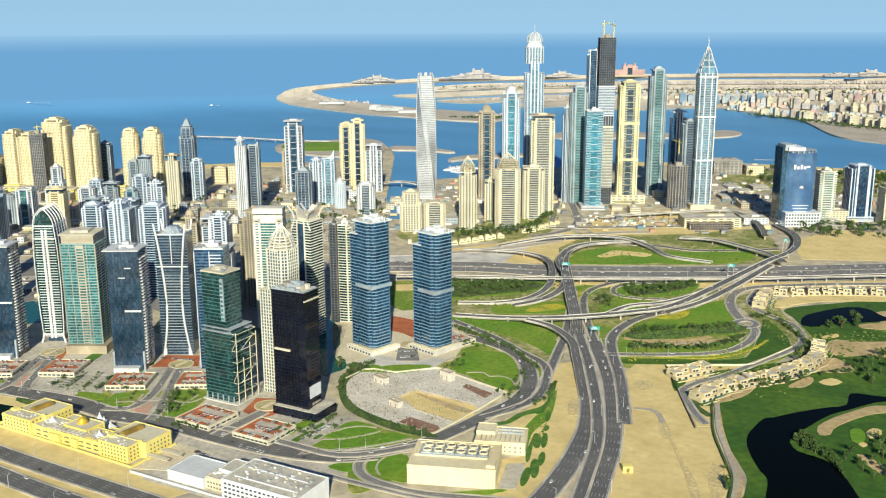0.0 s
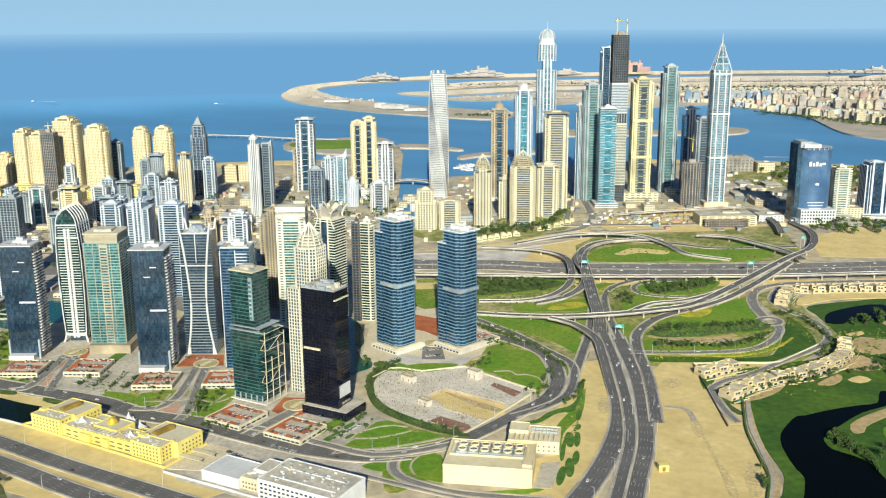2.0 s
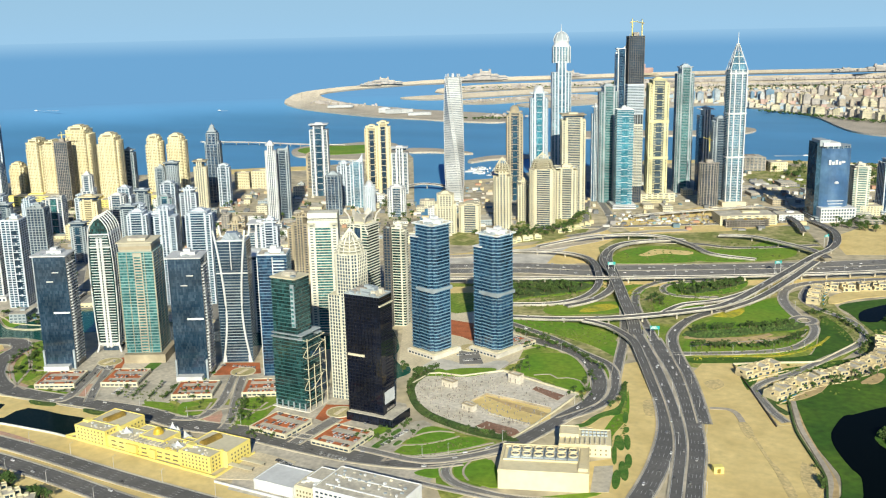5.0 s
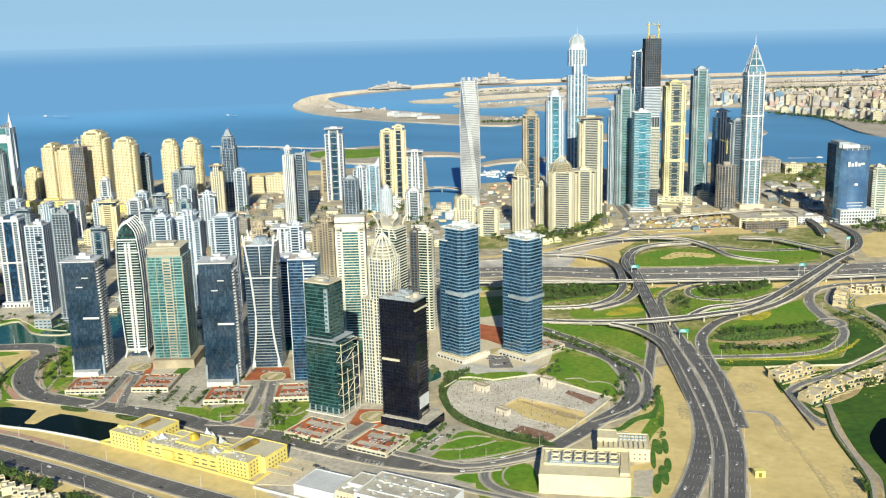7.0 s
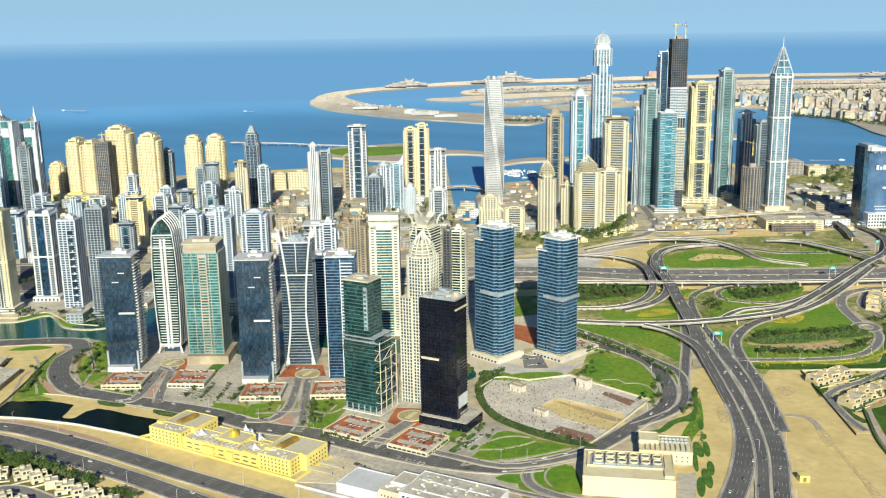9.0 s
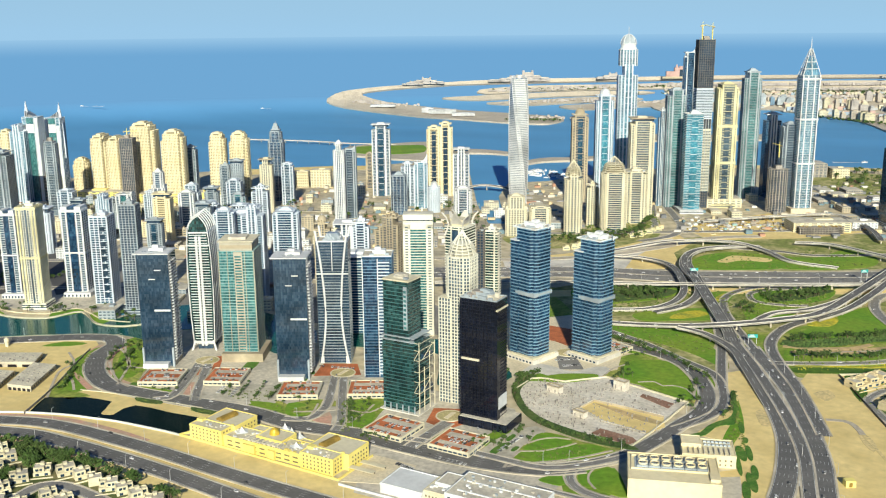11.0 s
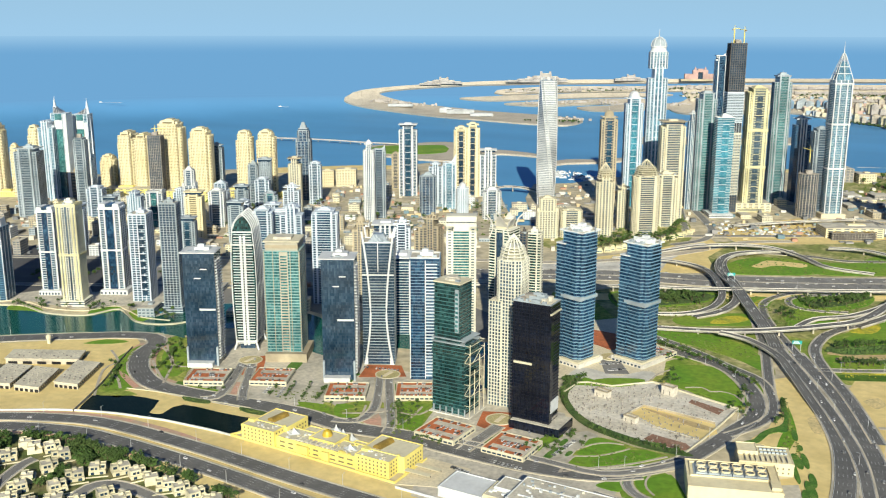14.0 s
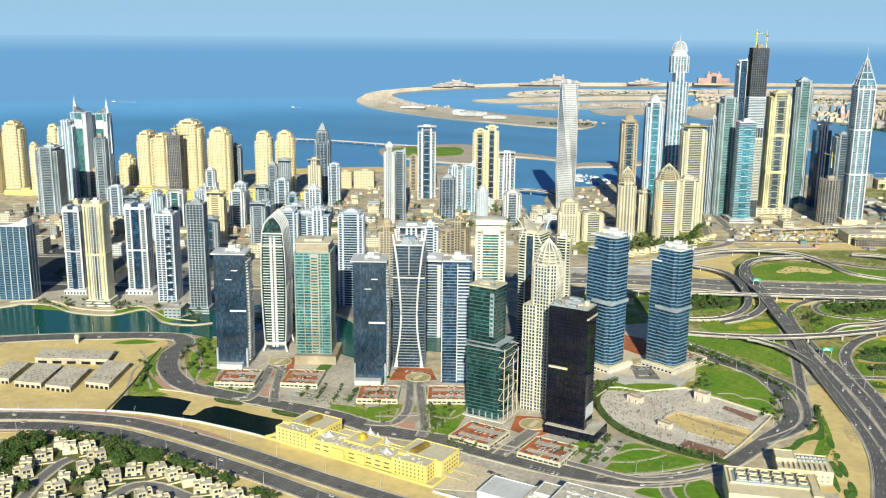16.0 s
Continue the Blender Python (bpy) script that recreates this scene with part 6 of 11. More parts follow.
def beach_tower(x, y, w, d, h, yaw, domed=False, note="pale yellow apartment tower with stepped arcaded top"):
    """One or two clustered shafts with lower shoulders, each under a small arcaded top."""
    root = thing("tower", x, y, 0, yaw, note, "skyscraper", "towers of the city")
    TAKEN.append((x, y, max(w, d) * 0.7))
    n = 2 if w > 66 else 1
    cw = w / n
    for k in range(n):
        ox = (k - (n - 1) / 2) * cw
        lower = h * (1.0 if k == 0 else 0.96)
        for sx, ww, dd, top in ((-0.5, 0.3, 0.72, 0.86), (0.5, 0.3, 0.72, 0.91), (0.0, 0.72, 1.0, 0.965)):
            box = [(ox + sx * cw * 0.7 + px, py) for px, py in rect(cw * ww, d * dd, cw * 0.05)]
            part("body", prism(box, 0, lower * top), GL_BRONZE, root)
            edges, ribs = bmesh.new(), bmesh.new()
            m = int(lower * top / 3.6)
            for j in range(m + 1):
                add_box(edges, ox + sx * cw * 0.7, 0, min(j * 3.6, lower * top - 1.0), cw * ww + 0.5, d * dd + 0.5, 1.75)
            q = max(3, int(cw * ww / 3.6))
            for j in range(1, q):
                add_box(ribs, ox + sx * cw * 0.7 + (j / q - 0.5) * (cw * ww - 1.6), 0, 0, 2.6 if j % 3 == 0 else 1.5, d * dd + (1.8 if j % 3 == 0 else 1.2), lower * top + 0.8)
            r = max(3, int(d * dd / 3.6))
            for j in range(1, r):
                add_box(ribs, ox + sx * cw * 0.7, (j / r - 0.5) * (d * dd - 1.6), 0, cw * ww + (1.8 if j % 3 == 0 else 1.2), 2.6 if j % 3 == 0 else 1.5, lower * top + 0.5)
            tagged(part("slab_edges", edges, SANDSTONE, root), kind="stuff")
            tagged(part("facade_ribs", ribs, SANDSTONE, root), kind="stuff")
        z = lower * 0.965
        attic = part("attic", one_box(cw * 0.5, d * 0.8, h * 0.035 + 2, ox, 0, z), SANDSTONE, root)
        part("attic_loggia", one_box(cw * 0.36, d * 0.84, h * 0.02, ox, 0, z + 1.5), GL_BRONZE, attic)
        for sx in (-1, 1):
            part("corner_turret", one_box(cw * 0.1, d * 0.5, 5, ox + sx * cw * 0.29, 0, z), SANDSTONE, root)
        if not domed:
            part("roof_pavilion", one_box(cw * 0.26, d * 0.5, 3, ox, 0, z + h * 0.035 + 2), SANDSTONE, root)
            continue
        cap = part("vaulted_roof", lathe([(1, 0), (0.92, 0.35), (0.7, 0.7), (0.35, 0.93), (0.05, 1.0)], 16), SANDSTONE, root)
        cap.matrix_basis = Matrix.Translation((ox, 0, z + h * 0.035 + 2)) @ Matrix.Diagonal((cw * 0.17, d * 0.3, 2.6, 1))
    return root



# office towers by the ring road
T = tower
t1 = T(-570.7, 749, 40.7, 23.9, 132.4, 0, "black", note="black glass office tower with a stepped flat roof", near=True)
bx = -570.7, 749, 40.7, 23.9, 132.4
part("sill", one_box(20, 1.6, 2.2, -bx[2] / 2 + 12, -bx[3] / 2 - 0.6, bx[4] * 0.52), CREAM, t1, "pale ledge across the glass")
part("sill", one_box(1.6, bx[3] + 1, 1.6, bx[2] / 2 + 0.4, 0, bx[4] * 0.93), CREAM, t1, "pale ledge across the glass")
part("sign_panel", one_box(0.8, bx[3] * 0.8, 13, bx[2] / 2 + 1.2, 0, 20), WHITE, t1, "pale blank sign panel")
part("podium", one_box(bx[2] + 14, bx[3] + 12, 9, 8, -1, 0), GL_BLACK, t1)
me = mesh_of("mullion", one_box(0.35, 0.5, bx[4] - 10), DARK)
for k in range(10):
    again("mullion", me, t1, -bx[2] / 2 + bx[2] * (k + 0.5) / 10, -bx[3] / 2 - 0.5, 9)
for k in range(6):
    part("service_opening", one_box(1.0, bx[3] * 0.36, 1.9, bx[2] / 2 + 0.6, -bx[3] * 0.22 + (k % 2) * bx[3] * 0.44, 3.2 + 4.2 * (k // 2)), BARE, t1, "open grey service deck")
part("corner_block", one_box(7.5, 7, bx[4] * 0.925, bx[2] / 2 - 2.4, -bx[3] / 2 + 2.6, 0), GL_BLACK, t1)
for k, (ux, uy, uw, ud, uh) in enumerate(((-6, 2, 12, 9, 5.5), (4, 3, 8, 8, 6.5), (10, -3, 5, 6, 4), (-13, -4, 5, 5, 3), (2, -7, 9, 3, 2.6), (13, 5, 4, 4, 5))):
    part("roof_unit", one_box(uw, ud, uh, ux, uy, bx[4] + 0.5), (BARE, GREY, ROOF)[k % 3], t1)
part("podium_roof", one_box(bx[2] + 12, bx[3] + 10, 0.5, 8, -1, 9), ROOF, t1, "pale podium roof")
gx = -659.2, 747.2, 42, 32.8, 141.6


def green_tower(x, y, w, d, h, note):
    """A slim upper block over a wider lower block, with an open cream frame standing along one flank."""
    root = thing("tower", x, y, 0, 0, note, "skyscraper", "towers of the city")
    TAKEN.append((x, y, w * 0.7))
    low, x1 = h * 0.55, w * 0.40
    body = [(-w / 2, -d / 2), (x1, -d / 2), (x1, d / 2), (-w / 2, d / 2)]
    storeys(root, body, 0, low, GL_GREEN, GREEN_BAND, 3.9, 0.8, 0.5, near=True)
    ux, uy = -w / 2 + 1.2 + w * 0.36, -d / 2 + 1.5 + d * 0.38
    upper = [(ux + px, uy + py) for px, py in rect(w * 0.72, d * 0.76)]
    part("body", prism(upper, low, h), GL_GREEN, root)
    me = mesh_of("slab_edge", one_box(w * 0.72 + 0.8, d * 0.76 + 0.8, 0.8, ux, uy, 0), GREEN_BAND)
    n = int((h - low) / 3.9)
    for k in range(1, n):
        again("slab_edge", me, root, 0, 0, low + (h - low) * k / n)
    for z, g in ((low, 2.6), (low + 4.2, 1.6)):
        part("ledge", one_box(x1 + w / 2 + g, d + g, 0.9, (x1 - w / 2) / 2, 0, z), GREY, root, "pale metal ledge")
    # framed bay at the corner of the upper block
    fx = ux + w * 0.36
    part("corner_bay", one_box(4.2, 3.0, (h - low) * 0.72, fx - 3.2, -d / 2 + 1.6, low + (h - low) * 0.2), GREY, root, "pale grey framed corner bay")
    me = mesh_of("bay_window", one_box(3.0, 3.2, 2.6), GL_TEAL)
    for k in range(9):
        again("bay_window", me, root, fx - 3.2, -d / 2 + 1.4, low + (h - low) * (0.22 + 0.075 * k))
    part("roof_slab", one_box(w * 0.72 + 1.6, d * 0.76 + 1.6, 1.4, ux, uy, h), CREAM, root, "cream roof slab")
    crown = part("roof_lantern", lathe([(8.5, h + 1.4), (8.5, h + 3.4), (6, h + 4.2), (6, h + 5.0)], 8), ROOF, root)
    crown.location = (ux - 1, uy + 1, 0)
    part("roof_unit", one_box(5, 4, 1.8, ux + 9, uy - 6, h + 1.4), GREY, root)
    # the open frame beside the lower block: columns, beams, braces and hung balcony boxes
    x2 = w / 2 + 2.2
    for yy in (-d / 2 + 0.5, -d * 0.17, d * 0.17, d / 2 - 0.5):
        part("frame_column", one_box(0.7, 0.7, low * (1.0, 0.62, 0.8, 0.92)[int(yy > -d * 0.3) + int(yy > 0) + int(yy > d * 0.3)] + 2, x2, yy, 0), CREAM, root, "cream open frame column")
    levels = [low * f for f in (0.16, 0.3, 0.46, 0.6, 0.76, 0.9, 1.0)]
    for k, z in enumerate(levels):
        bm = bmesh.new()
        for a, c in (((x1, -d / 2 + 0.5), (x2, -d / 2 + 0.5)), ((x2, -d / 2 + 0.5), (x2, d / 2 - 0.5)), ((x1, d / 2 - 0.5), (x2, d / 2 - 0.5))):
            add_rod(bm, (*a, z), (*c, z), 0.36, 4)
        part("frame_beam", bm, CREAM, root, "cream open frame beam")
        if k in (1, 4):
            bm = bmesh.new()
            add_rod(bm, (x1, -d / 2 + 0.4, z), (x2, -d / 2 + 0.4, levels[k + 1]), 0.35, 4)
            add_rod(bm, (x2, -d * 0.3, z), (x2, d * 0.3, levels[k + 1]), 0.35, 4)
            part("frame_brace", bm, CREAM, root)
        if k < 7:
            part("balcony_box", one_box(x2 - x1 - 0.8, d * (0.55, 0.5, 0.72)[k % 3], 5.4, (x1 + x2) / 2 - 0.3, d * (-0.2, 0.18, -0.05)[k % 3], z - 2.6), (GL_GREEN, GL_DARK, GL_GREEN)[k % 3], root, "dark green hung balcony box")
    for k, (z, yy) in enumerate(((0.84, -0.18), (0.45, 0.1), (0.13, -0.1))):
        part("side_balcony", one_box(3.2, d * 0.5, 4.6, -w / 2 - 1.0, d * yy, low * z), GREEN_BAND, root)
    for k in range(6):
        part("lobby_column", one_box(1.1, 1.1, 9, -w / 2 + 3 + k * 7.4, -d / 2 - 2.6, 0), GREY, root)
    part("podium", one_box(w + 6, d + 6, 1.4, 0.5, -1, 0), PARAPET, root)
    return root


t2 = green_tower(*gx, "dark green glass office tower with open cream side frames")


def balcony_side(root, w, d, h, n, mat=WHITE):
    me = mesh_of("balcony", one_box(2.6, d * 0.34, 0.9), mat)
    for k in range(n):
        for yy in (-0.27, 0.2):
            again("balcony", me, root, w / 2 + 0.5 + 1.2 * math.sin(math.pi * k / n), d * yy, 8 + (h - 14) * k / n)


for a, note in (((-995.9, 725.6, 37.8, 29.6, 138.2), "dark mirrored glass tower with a white roof edge"), ((-825.6, 767.9, 37.3, 32, 143), "dark mirrored glass tower beside the waisted tower")):
    t3 = T(*a, 28, "dark", note=note, near=True)
    balcony_side(t3, a[2], a[3], a[4], 34)
    part("sill", one_box(a[2] * 0.5, 1.4, 2.0, a[2] * 0.22, -a[3] / 2 - 0.5, a[4] * 0.50), WHITE, t3, "white ledge across the glass")
    part("sill", one_box(a[2] * 0.2, 1.2, 1.0, a[2] * 0.15, -a[3] / 2 - 0.5, a[4] * 0.86), WHITE, t3, "white ledge across the glass")
    part("sill", one_box(a[2] * 0.2, 1.2, 1.0, -a[2] * 0.05, -a[3] / 2 - 0.5, a[4] * 0.78), WHITE, t3, "white ledge across the glass")
    part("podium", one_box(a[2] * 0.8, 10, 6, -2, -a[3] / 2 - 5, 0), WHITE, t3)
    part("roof_slab", one_box(a[2] + 4, a[3] + 4, 1.2, -1, 0, a[4] + 0.4), WHITE, t3)
    part("entrance_fin", one_box(2.2, 3, 24, -a[2] / 2 + 1, -a[3] / 2 - 1.6, 0), GREY, t3)
    part("entrance_fin", one_box(2.2, 3, 24, a[2] / 2 - 1, -a[3] / 2 - 1.6, 0), GREY, t3)
lens_tower(-991.3, 799.9, 27, 38, 155, 28, "white ribbed tower with bowed sides and arched roof")
tx = -925.2, 793.2, 42.4, 39.5, 136.9
t4 = T(*tx, 28, "teal", "none", note="teal glass tower with a beige spine", near=True)
part("spine", one_box(tx[2] * 0.24, tx[3] + 2.4, tx[4] - 1, tx[2] * 0.06, 0, 0), BEIGE, t4, "beige gridded spine")
for k in range(36):
    part("spine_window", one_box(tx[2] * 0.18, tx[3] + 2.8, 1.9, tx[2] * 0.06, 0, 6 + (tx[4] - 10) * k / 36), GL_TEAL, t4)
part("attic", one_box(tx[2] * 0.92, tx[3] * 0.92, 11, 0, 0, tx[4]), BEIGE, t4, "beige louvred attic")
part("attic_louvre", one_box(tx[2] * 0.93, tx[3] * 0.93, 4, 0, 0, tx[4] + 3), TAN, t4)
part("roof_slab", one_box(tx[2] + 1, tx[3] + 1, 1.2, 0, 0, tx[4] + 11), CREAM, t4)
part("plant_room", one_box(tx[2] * 0.5, tx[3] * 0.5, 3, 0, 0, tx[4] + 12.2), ROOF, t4)
part("podium", one_box(tx[2] + 8, tx[3] + 14, 11, 3, -2, 0), TAN, t4)
waisted_tower(-814.5, 833.4, 29.4, 28, 149.9, 28, "waisted tower between two white curved frames")
wx = -740.4, 817.2, 33.3, 30, 143.8
t5 = T(*wx, 28, "navy", note="blue glass tower with white balcony front", near=True)
me = mesh_of("balcony", one_box(wx[2] * 0.4, wx[3] + 3, 1.15), MIST)
for k in range(36):
    again("balcony", me, t5, wx[2] * 0.22, 0, 5 + (wx[4] - 8) * k / 36)
me = mesh_of("balcony_wall", one_box(0.8, wx[3] + 3.2, wx[4] - 4), WHITE)
for f in (-0.5, 0.02):
    again("balcony_wall", me, t5, wx[2] * f, 0, 2)
cx = -617.2, 790.7, 27.8, 28, 162
t6 = T(*cx, 0, "creamgrid", "ribs", note="cream tower under an open ribbed dome", top=24, cut=5, near=True)
wing = [(-cx[2] * 0.45 + px, -3 + py) for px, py in rect(cx[2] * 0.52, cx[3] * 0.9)]
part("wing", prism(wing, 0, cx[4] * 0.72), GL_GREY, t6)
me = mesh_of("wing_slab", one_box(cx[2] * 0.52 + 1, cx[3] * 0.9 + 1, 0.8, -cx[2] * 0.45, -3, 0), IVORY)
for k in range(30):
    again("wing_slab", me, t6, 0, 0, 4 + k * cx[4] * 0.72 / 31)
for k in range(5):
    part("wing_pier", one_box(0.9, cx[3] * 0.9 + 1.6, cx[4] * 0.72 + 1, -cx[2] * 0.45 + (k / 4 - 0.5) * cx[2] * 0.5, -3, 0), IVORY, t6)
part("wing_roof", one_box(cx[2] * 0.5, cx[3] * 0.86, 0.6, -cx[2] * 0.45, -3, cx[4] * 0.72), CREAM, t6)


def gate_tower(x, y, w, d, h, yaw, note):
    root = thing("tower", x, y, 0, yaw, note, "skyscraper", "towers of the city")
    storeys(root, rect(w * 0.96, d * 0.9), 0, h - 8, GL_TEAL, IVORY, 3.6, 0.9, 0.5)
    for sx in (-1, 1):
        part("side_pier", one_box(w * 0.24, d, h - 12, sx * w * 0.38, 0, 0), IVORY, root)
        bm = bmesh.new()
        for k in range(int((h - 20) / 3.6)):
            add_box(bm, sx * w * 0.38, 0, 8 + 3.6 * k, w * 0.1, d + 0.4, 1.4)
        tagged(part("pier_glazing", bm, GL_GREY, root), kind="stuff")
    part("lintel", one_box(w, d, 9, 0, 0, h - 18), IVORY, root)
    part("attic_slot", one_box(w * 0.8, d * 0.8, 4, 0, 0, h - 9), GL_DARK, root)
    part("crown_block", one_box(w, d, 7, 0, 0, h - 6), IVORY, root)
    return root


gate_tower(-776.5, 969.1, 38.9, 23.3, 161.2, 28, "cream tower with a square gateway top")
vx = -712.1, 963.7, 28.6, 25.8, 153.1
t7 = T(*vx, 0, "ivorystripes", "none", note="striped tower with a flared open crown", near=True)
for sx in (-1, 1):
    for sy in (-1, 1):
        bm = bmesh.new()
        pts = [Vector((sx * vx[2] * f, sy * vx[3] * 0.5, vx[4] + z)) for f, z in ((0.52, -12), (0.38, -3), (0.35, 4), (0.45, 11), (0.66, 17))]
        add_tube(bm, pts, 1.1, 5)
        part("crown_rib", bm, PARAPET, t7)
part("crown_block", one_box(vx[2] * 0.56, vx[3] * 0.56, 9, 0, 0, vx[4], 0, 1.25), CREAM, t7)
for a in (0, 90, 180, 270):
    petal = part("crown_petal", prism([(-vx[2] * 0.3, -0.4), (vx[2] * 0.3, -0.4), (vx[2] * 0.3, 0.4), (-vx[2] * 0.3, 0.4)], 0, 15, 0.25), PARAPET, t7, "pale leaning crown petal")
    petal.location = (vx[2] * 0.3 * math.sin(radians(a)), -vx[2] * 0.3 * math.cos(radians(a)), vx[4] + 3)
    petal.rotation_euler = (radians(24), 0, radians(a))
part("glass_strip", one_box(vx[2] * 0.3, vx[3] + 2, vx[4] * 0.97), GL_DARK, t7)
for f in (-0.19, 0.19):
    part("upright_rib", one_box(1.5, vx[3] + 3, vx[4], vx[2] * f, 0, 0), IVORY, t7)
T(-703.8, 1035.7, 20.8, 18.7, 134.1, 10, "ivorystripes", note="dark tower with white balconies and a scaffolded side")
T(-713.1, 1024, 9.7, 8.7, 134.6, 10, "raw", note="brown scaffolded tower side under construction")
T(-857.9, 1034.2, 22.7, 20.5, 138.4, 10, "tan")
tw = -603.5, 931.9, -536.7, 969
for (x, y), h in zip((tw[:2], tw[2:]), (162.8, 148.2)):
    t8 = T(x - 4, y + 22, 35, 35, h, -17, "twin", plan="facets", note="blue glass twin tower with folded banded storeys", near=True, storey=4.1)
    base = part("podium", one_box(47, 47, 4.6, 0, -1, 0), PARAPET, t8, "pale stone podium")
    part("podium_terrace", one_box(41, 41, 2.2, 0, -1, 4.6), CREAM, base)
    part("podium_parapet", ring_wall(47, 47, 1.0, 0.5, 4.6, 0, -1), PARAPET, base)
    for k in range(8):
        part("podium_opening", one_box(3.0, 47.4, 2.2, -19 + 5.4 * k, -1, 1.3), GL_DARK, base)
    part("plant_band", one_box(30, 33, 4.6, 3, -1.7, h * 0.5), GREY, t8, "pale mid-height plant band")
    part("shoulder", one_box(12, 12, h - 16, -14, -12, 0), GL_NAVY, t8)
    me = mesh_of("slab_edge", one_box(13, 13, 1.05), TWIN_BAND)
    n = round((h - 16) / 4.1)
    for k in range(n):
        again("slab_edge", me, t8, -14 - 0.7 * (k % 2), -12, (h - 16) * k / n)
    part("shoulder_cap", one_box(13.4, 13.4, 1.4, -14, -12, h - 16), WHITE, t8)
    for k in range(7):
        part("roof_unit", one_box(3 + k % 3, 2.5 + k % 2, 2.2 + 0.6 * (k % 3), -12 + 4 * k, -11 + 7 * (k % 4), h + 0.5), WHITE if k % 2 else GREY, t8)
    for k in range(4):
        part("roof_screen", one_box(30, 0.8, 5.5, 0, 0, h, 0) if k < 1 else one_box(12, 0.8, 5, -9 + 9 * k, -12 + 6 * k, h, 45 * k), WHITE, t8)
def strip_tower(a, note):
    root = T(*a, 28, "white", "none", note=note, near=True)
    w, d, h = a[2:]
    part("glass_strip", one_box(w * 0.34, d + 2.2, h - 2), GL_NAVY, root, "dark blue upright glass strip")
    for z in (h * 0.5, h - 3):
        part("cross_band", one_box(w + 2.4, d + 3, 2.2, 0, 0, z), WHITE, root)
    for sx in (-1, 1):
        part("roof_tower", one_box(w * 0.3, d, 5, sx * w * 0.33, 0, h), WHITE, root)
    part("roof_recess", one_box(w * 0.9, d * 0.9, 4, 0, 0, h), GL_DARK, root)
    part("podium", one_box(w + 10, d + 10, 7, 2, -4, 0), WHITE, root)
    for k in range(7):
        part("podium_opening", one_box(2.5, 1, 3.5, -w / 2 - 1 + k * (w + 4) / 6, -d / 2 - 8.8, 1), GL_DARK, root)
    return root


strip_tower((-1419.5, 842.6, 24.5, 24, 129.4), "white tower with a dark glass strip and podium")
cb = -1336.7, 815.3, 27.6, 24, 149.6
t_canal = T(*cb, 28, "creamgrid", note="pale lemon apartment tower beside the green canal", near=True, podium=4)
for sx in (-0.47, -0.3, 0.3, 0.47):
    part("lemon_fin", one_box(cb[2] * 0.08, cb[3] + 3, cb[4] + 2, sx * cb[2], 0, 0), LEMON, t_canal)
for z in (0.5, 0.985):
    part("lemon_belt", one_box(cb[2] + 2.6, cb[3] + 3.4, 3, 0, 0, cb[4] * z), LEMON, t_canal)
part("centre_bay", one_box(cb[2] * 0.1, cb[3] + 2.4, cb[4]), GL_GREY, t_canal, "grey upright glass strip")
strip_tower((-1338.4, 893.5, 31.5, 24, 133.3), "white tower with a dark glass strip and podium")
ox = -1269.2, 885.1, 26.3, 30, 130.5
t9 = T(*ox, 28, "whitegrid", note="white apartment tower with a dark window column", near=True)
for k in range(10):
    part("dark_bay", one_box(ox[2] * 0.3, ox[3] + 2.6, 7, ox[2] * 0.2, 0, 10 + (ox[4] - 20) * k / 10), GL_DARK, t9)
T(-1184.2, 861.1, 23.6, 20.6, 157.6, 28, "darkgrey", note="grey gridded apartment tower beside the canal", near=True, podium=3)
T(-1474.6, 768.5, 68.5, 28.1, 110.9, 28, "bluebands", "fin", note="curved blue glass tower beside the canal", top=14, near=True)
for a, k in (((-1067.6, 987, 30.9, 27.8, 141.7), 1), ((-1025.5, 1010.7, 35.8, 32.2, 137.5), 1), ((-876.7, 984.2, 22.1, 19.9, 138.6), 0), ((-984.9, 1042.5, 22.2, 20, 116.7), 2), ((-1117.6, 981.2, 28.1, 25.3, 134.9), 1), ((-1118.9, 1024.4, 46.2, 41.6, 124), 1), ((-958.7, 1070.1, 37.7, 33.9, 109.7), 3), ((-857.4, 948.4, 47.8, 43, 98.8), 3)):
    T(*a, 28, ("stripes", "whitegrid", "tan", "white")[k], ("flat", "steps", "dome", "slab")[k], top=7)
T(-880.6, 1063.2, 34.4, 31, 118.9, 8, "tan")
# marina towers
cy = -1062.9, 1897.9, 36.5, 33, 273.9
twisted_tower(cy[0], cy[1], cy[2], cy[4] + 10, 28, "pale silver twisted tower turning a quarter round")
T(-835.3, 1660.6, 34, 30.6, 113.3, 28, "cream", "ribs", note="cream tower under an open ribbed dome", top=28, cut=5)
T(-765.2, 1695.8, 48, 43.2, 120.5, 28, "cream", "ribs", note="cream tower under an open ribbed dome", top=28, cut=6)
T(-759.9, 1811.2, 44.9, 40.4, 105.7, 28, "cream", cut=4)
T(-825.6, 1742.9, 22.9, 20.6, 82.9, 28, "cream")
T(-942.5, 1966.1, 35.6, 32, 201.5, 28, "tan", "dome", note="brown tower with a blue glass domed top", top=22, strip=GL_BLUE)
T(-896.3, 1997.6, 39.3, 35.4, 242.8, 28, "bluewhite", "dome", note="slim white tower with a shallow white dome", top=20, strip=GL_TURQ, cut=4)
pr = -861.4, 2046.5, 43.1, 38.8, 344.2
t10 = T(pr[0], pr[1], pr[2], pr[3], pr[4] - 36, 28, "bluewhite", "none", note="tallest white and blue tower under a silver dome", cut=6, strip=GL_SKY)
T2 = pr[4] - 36
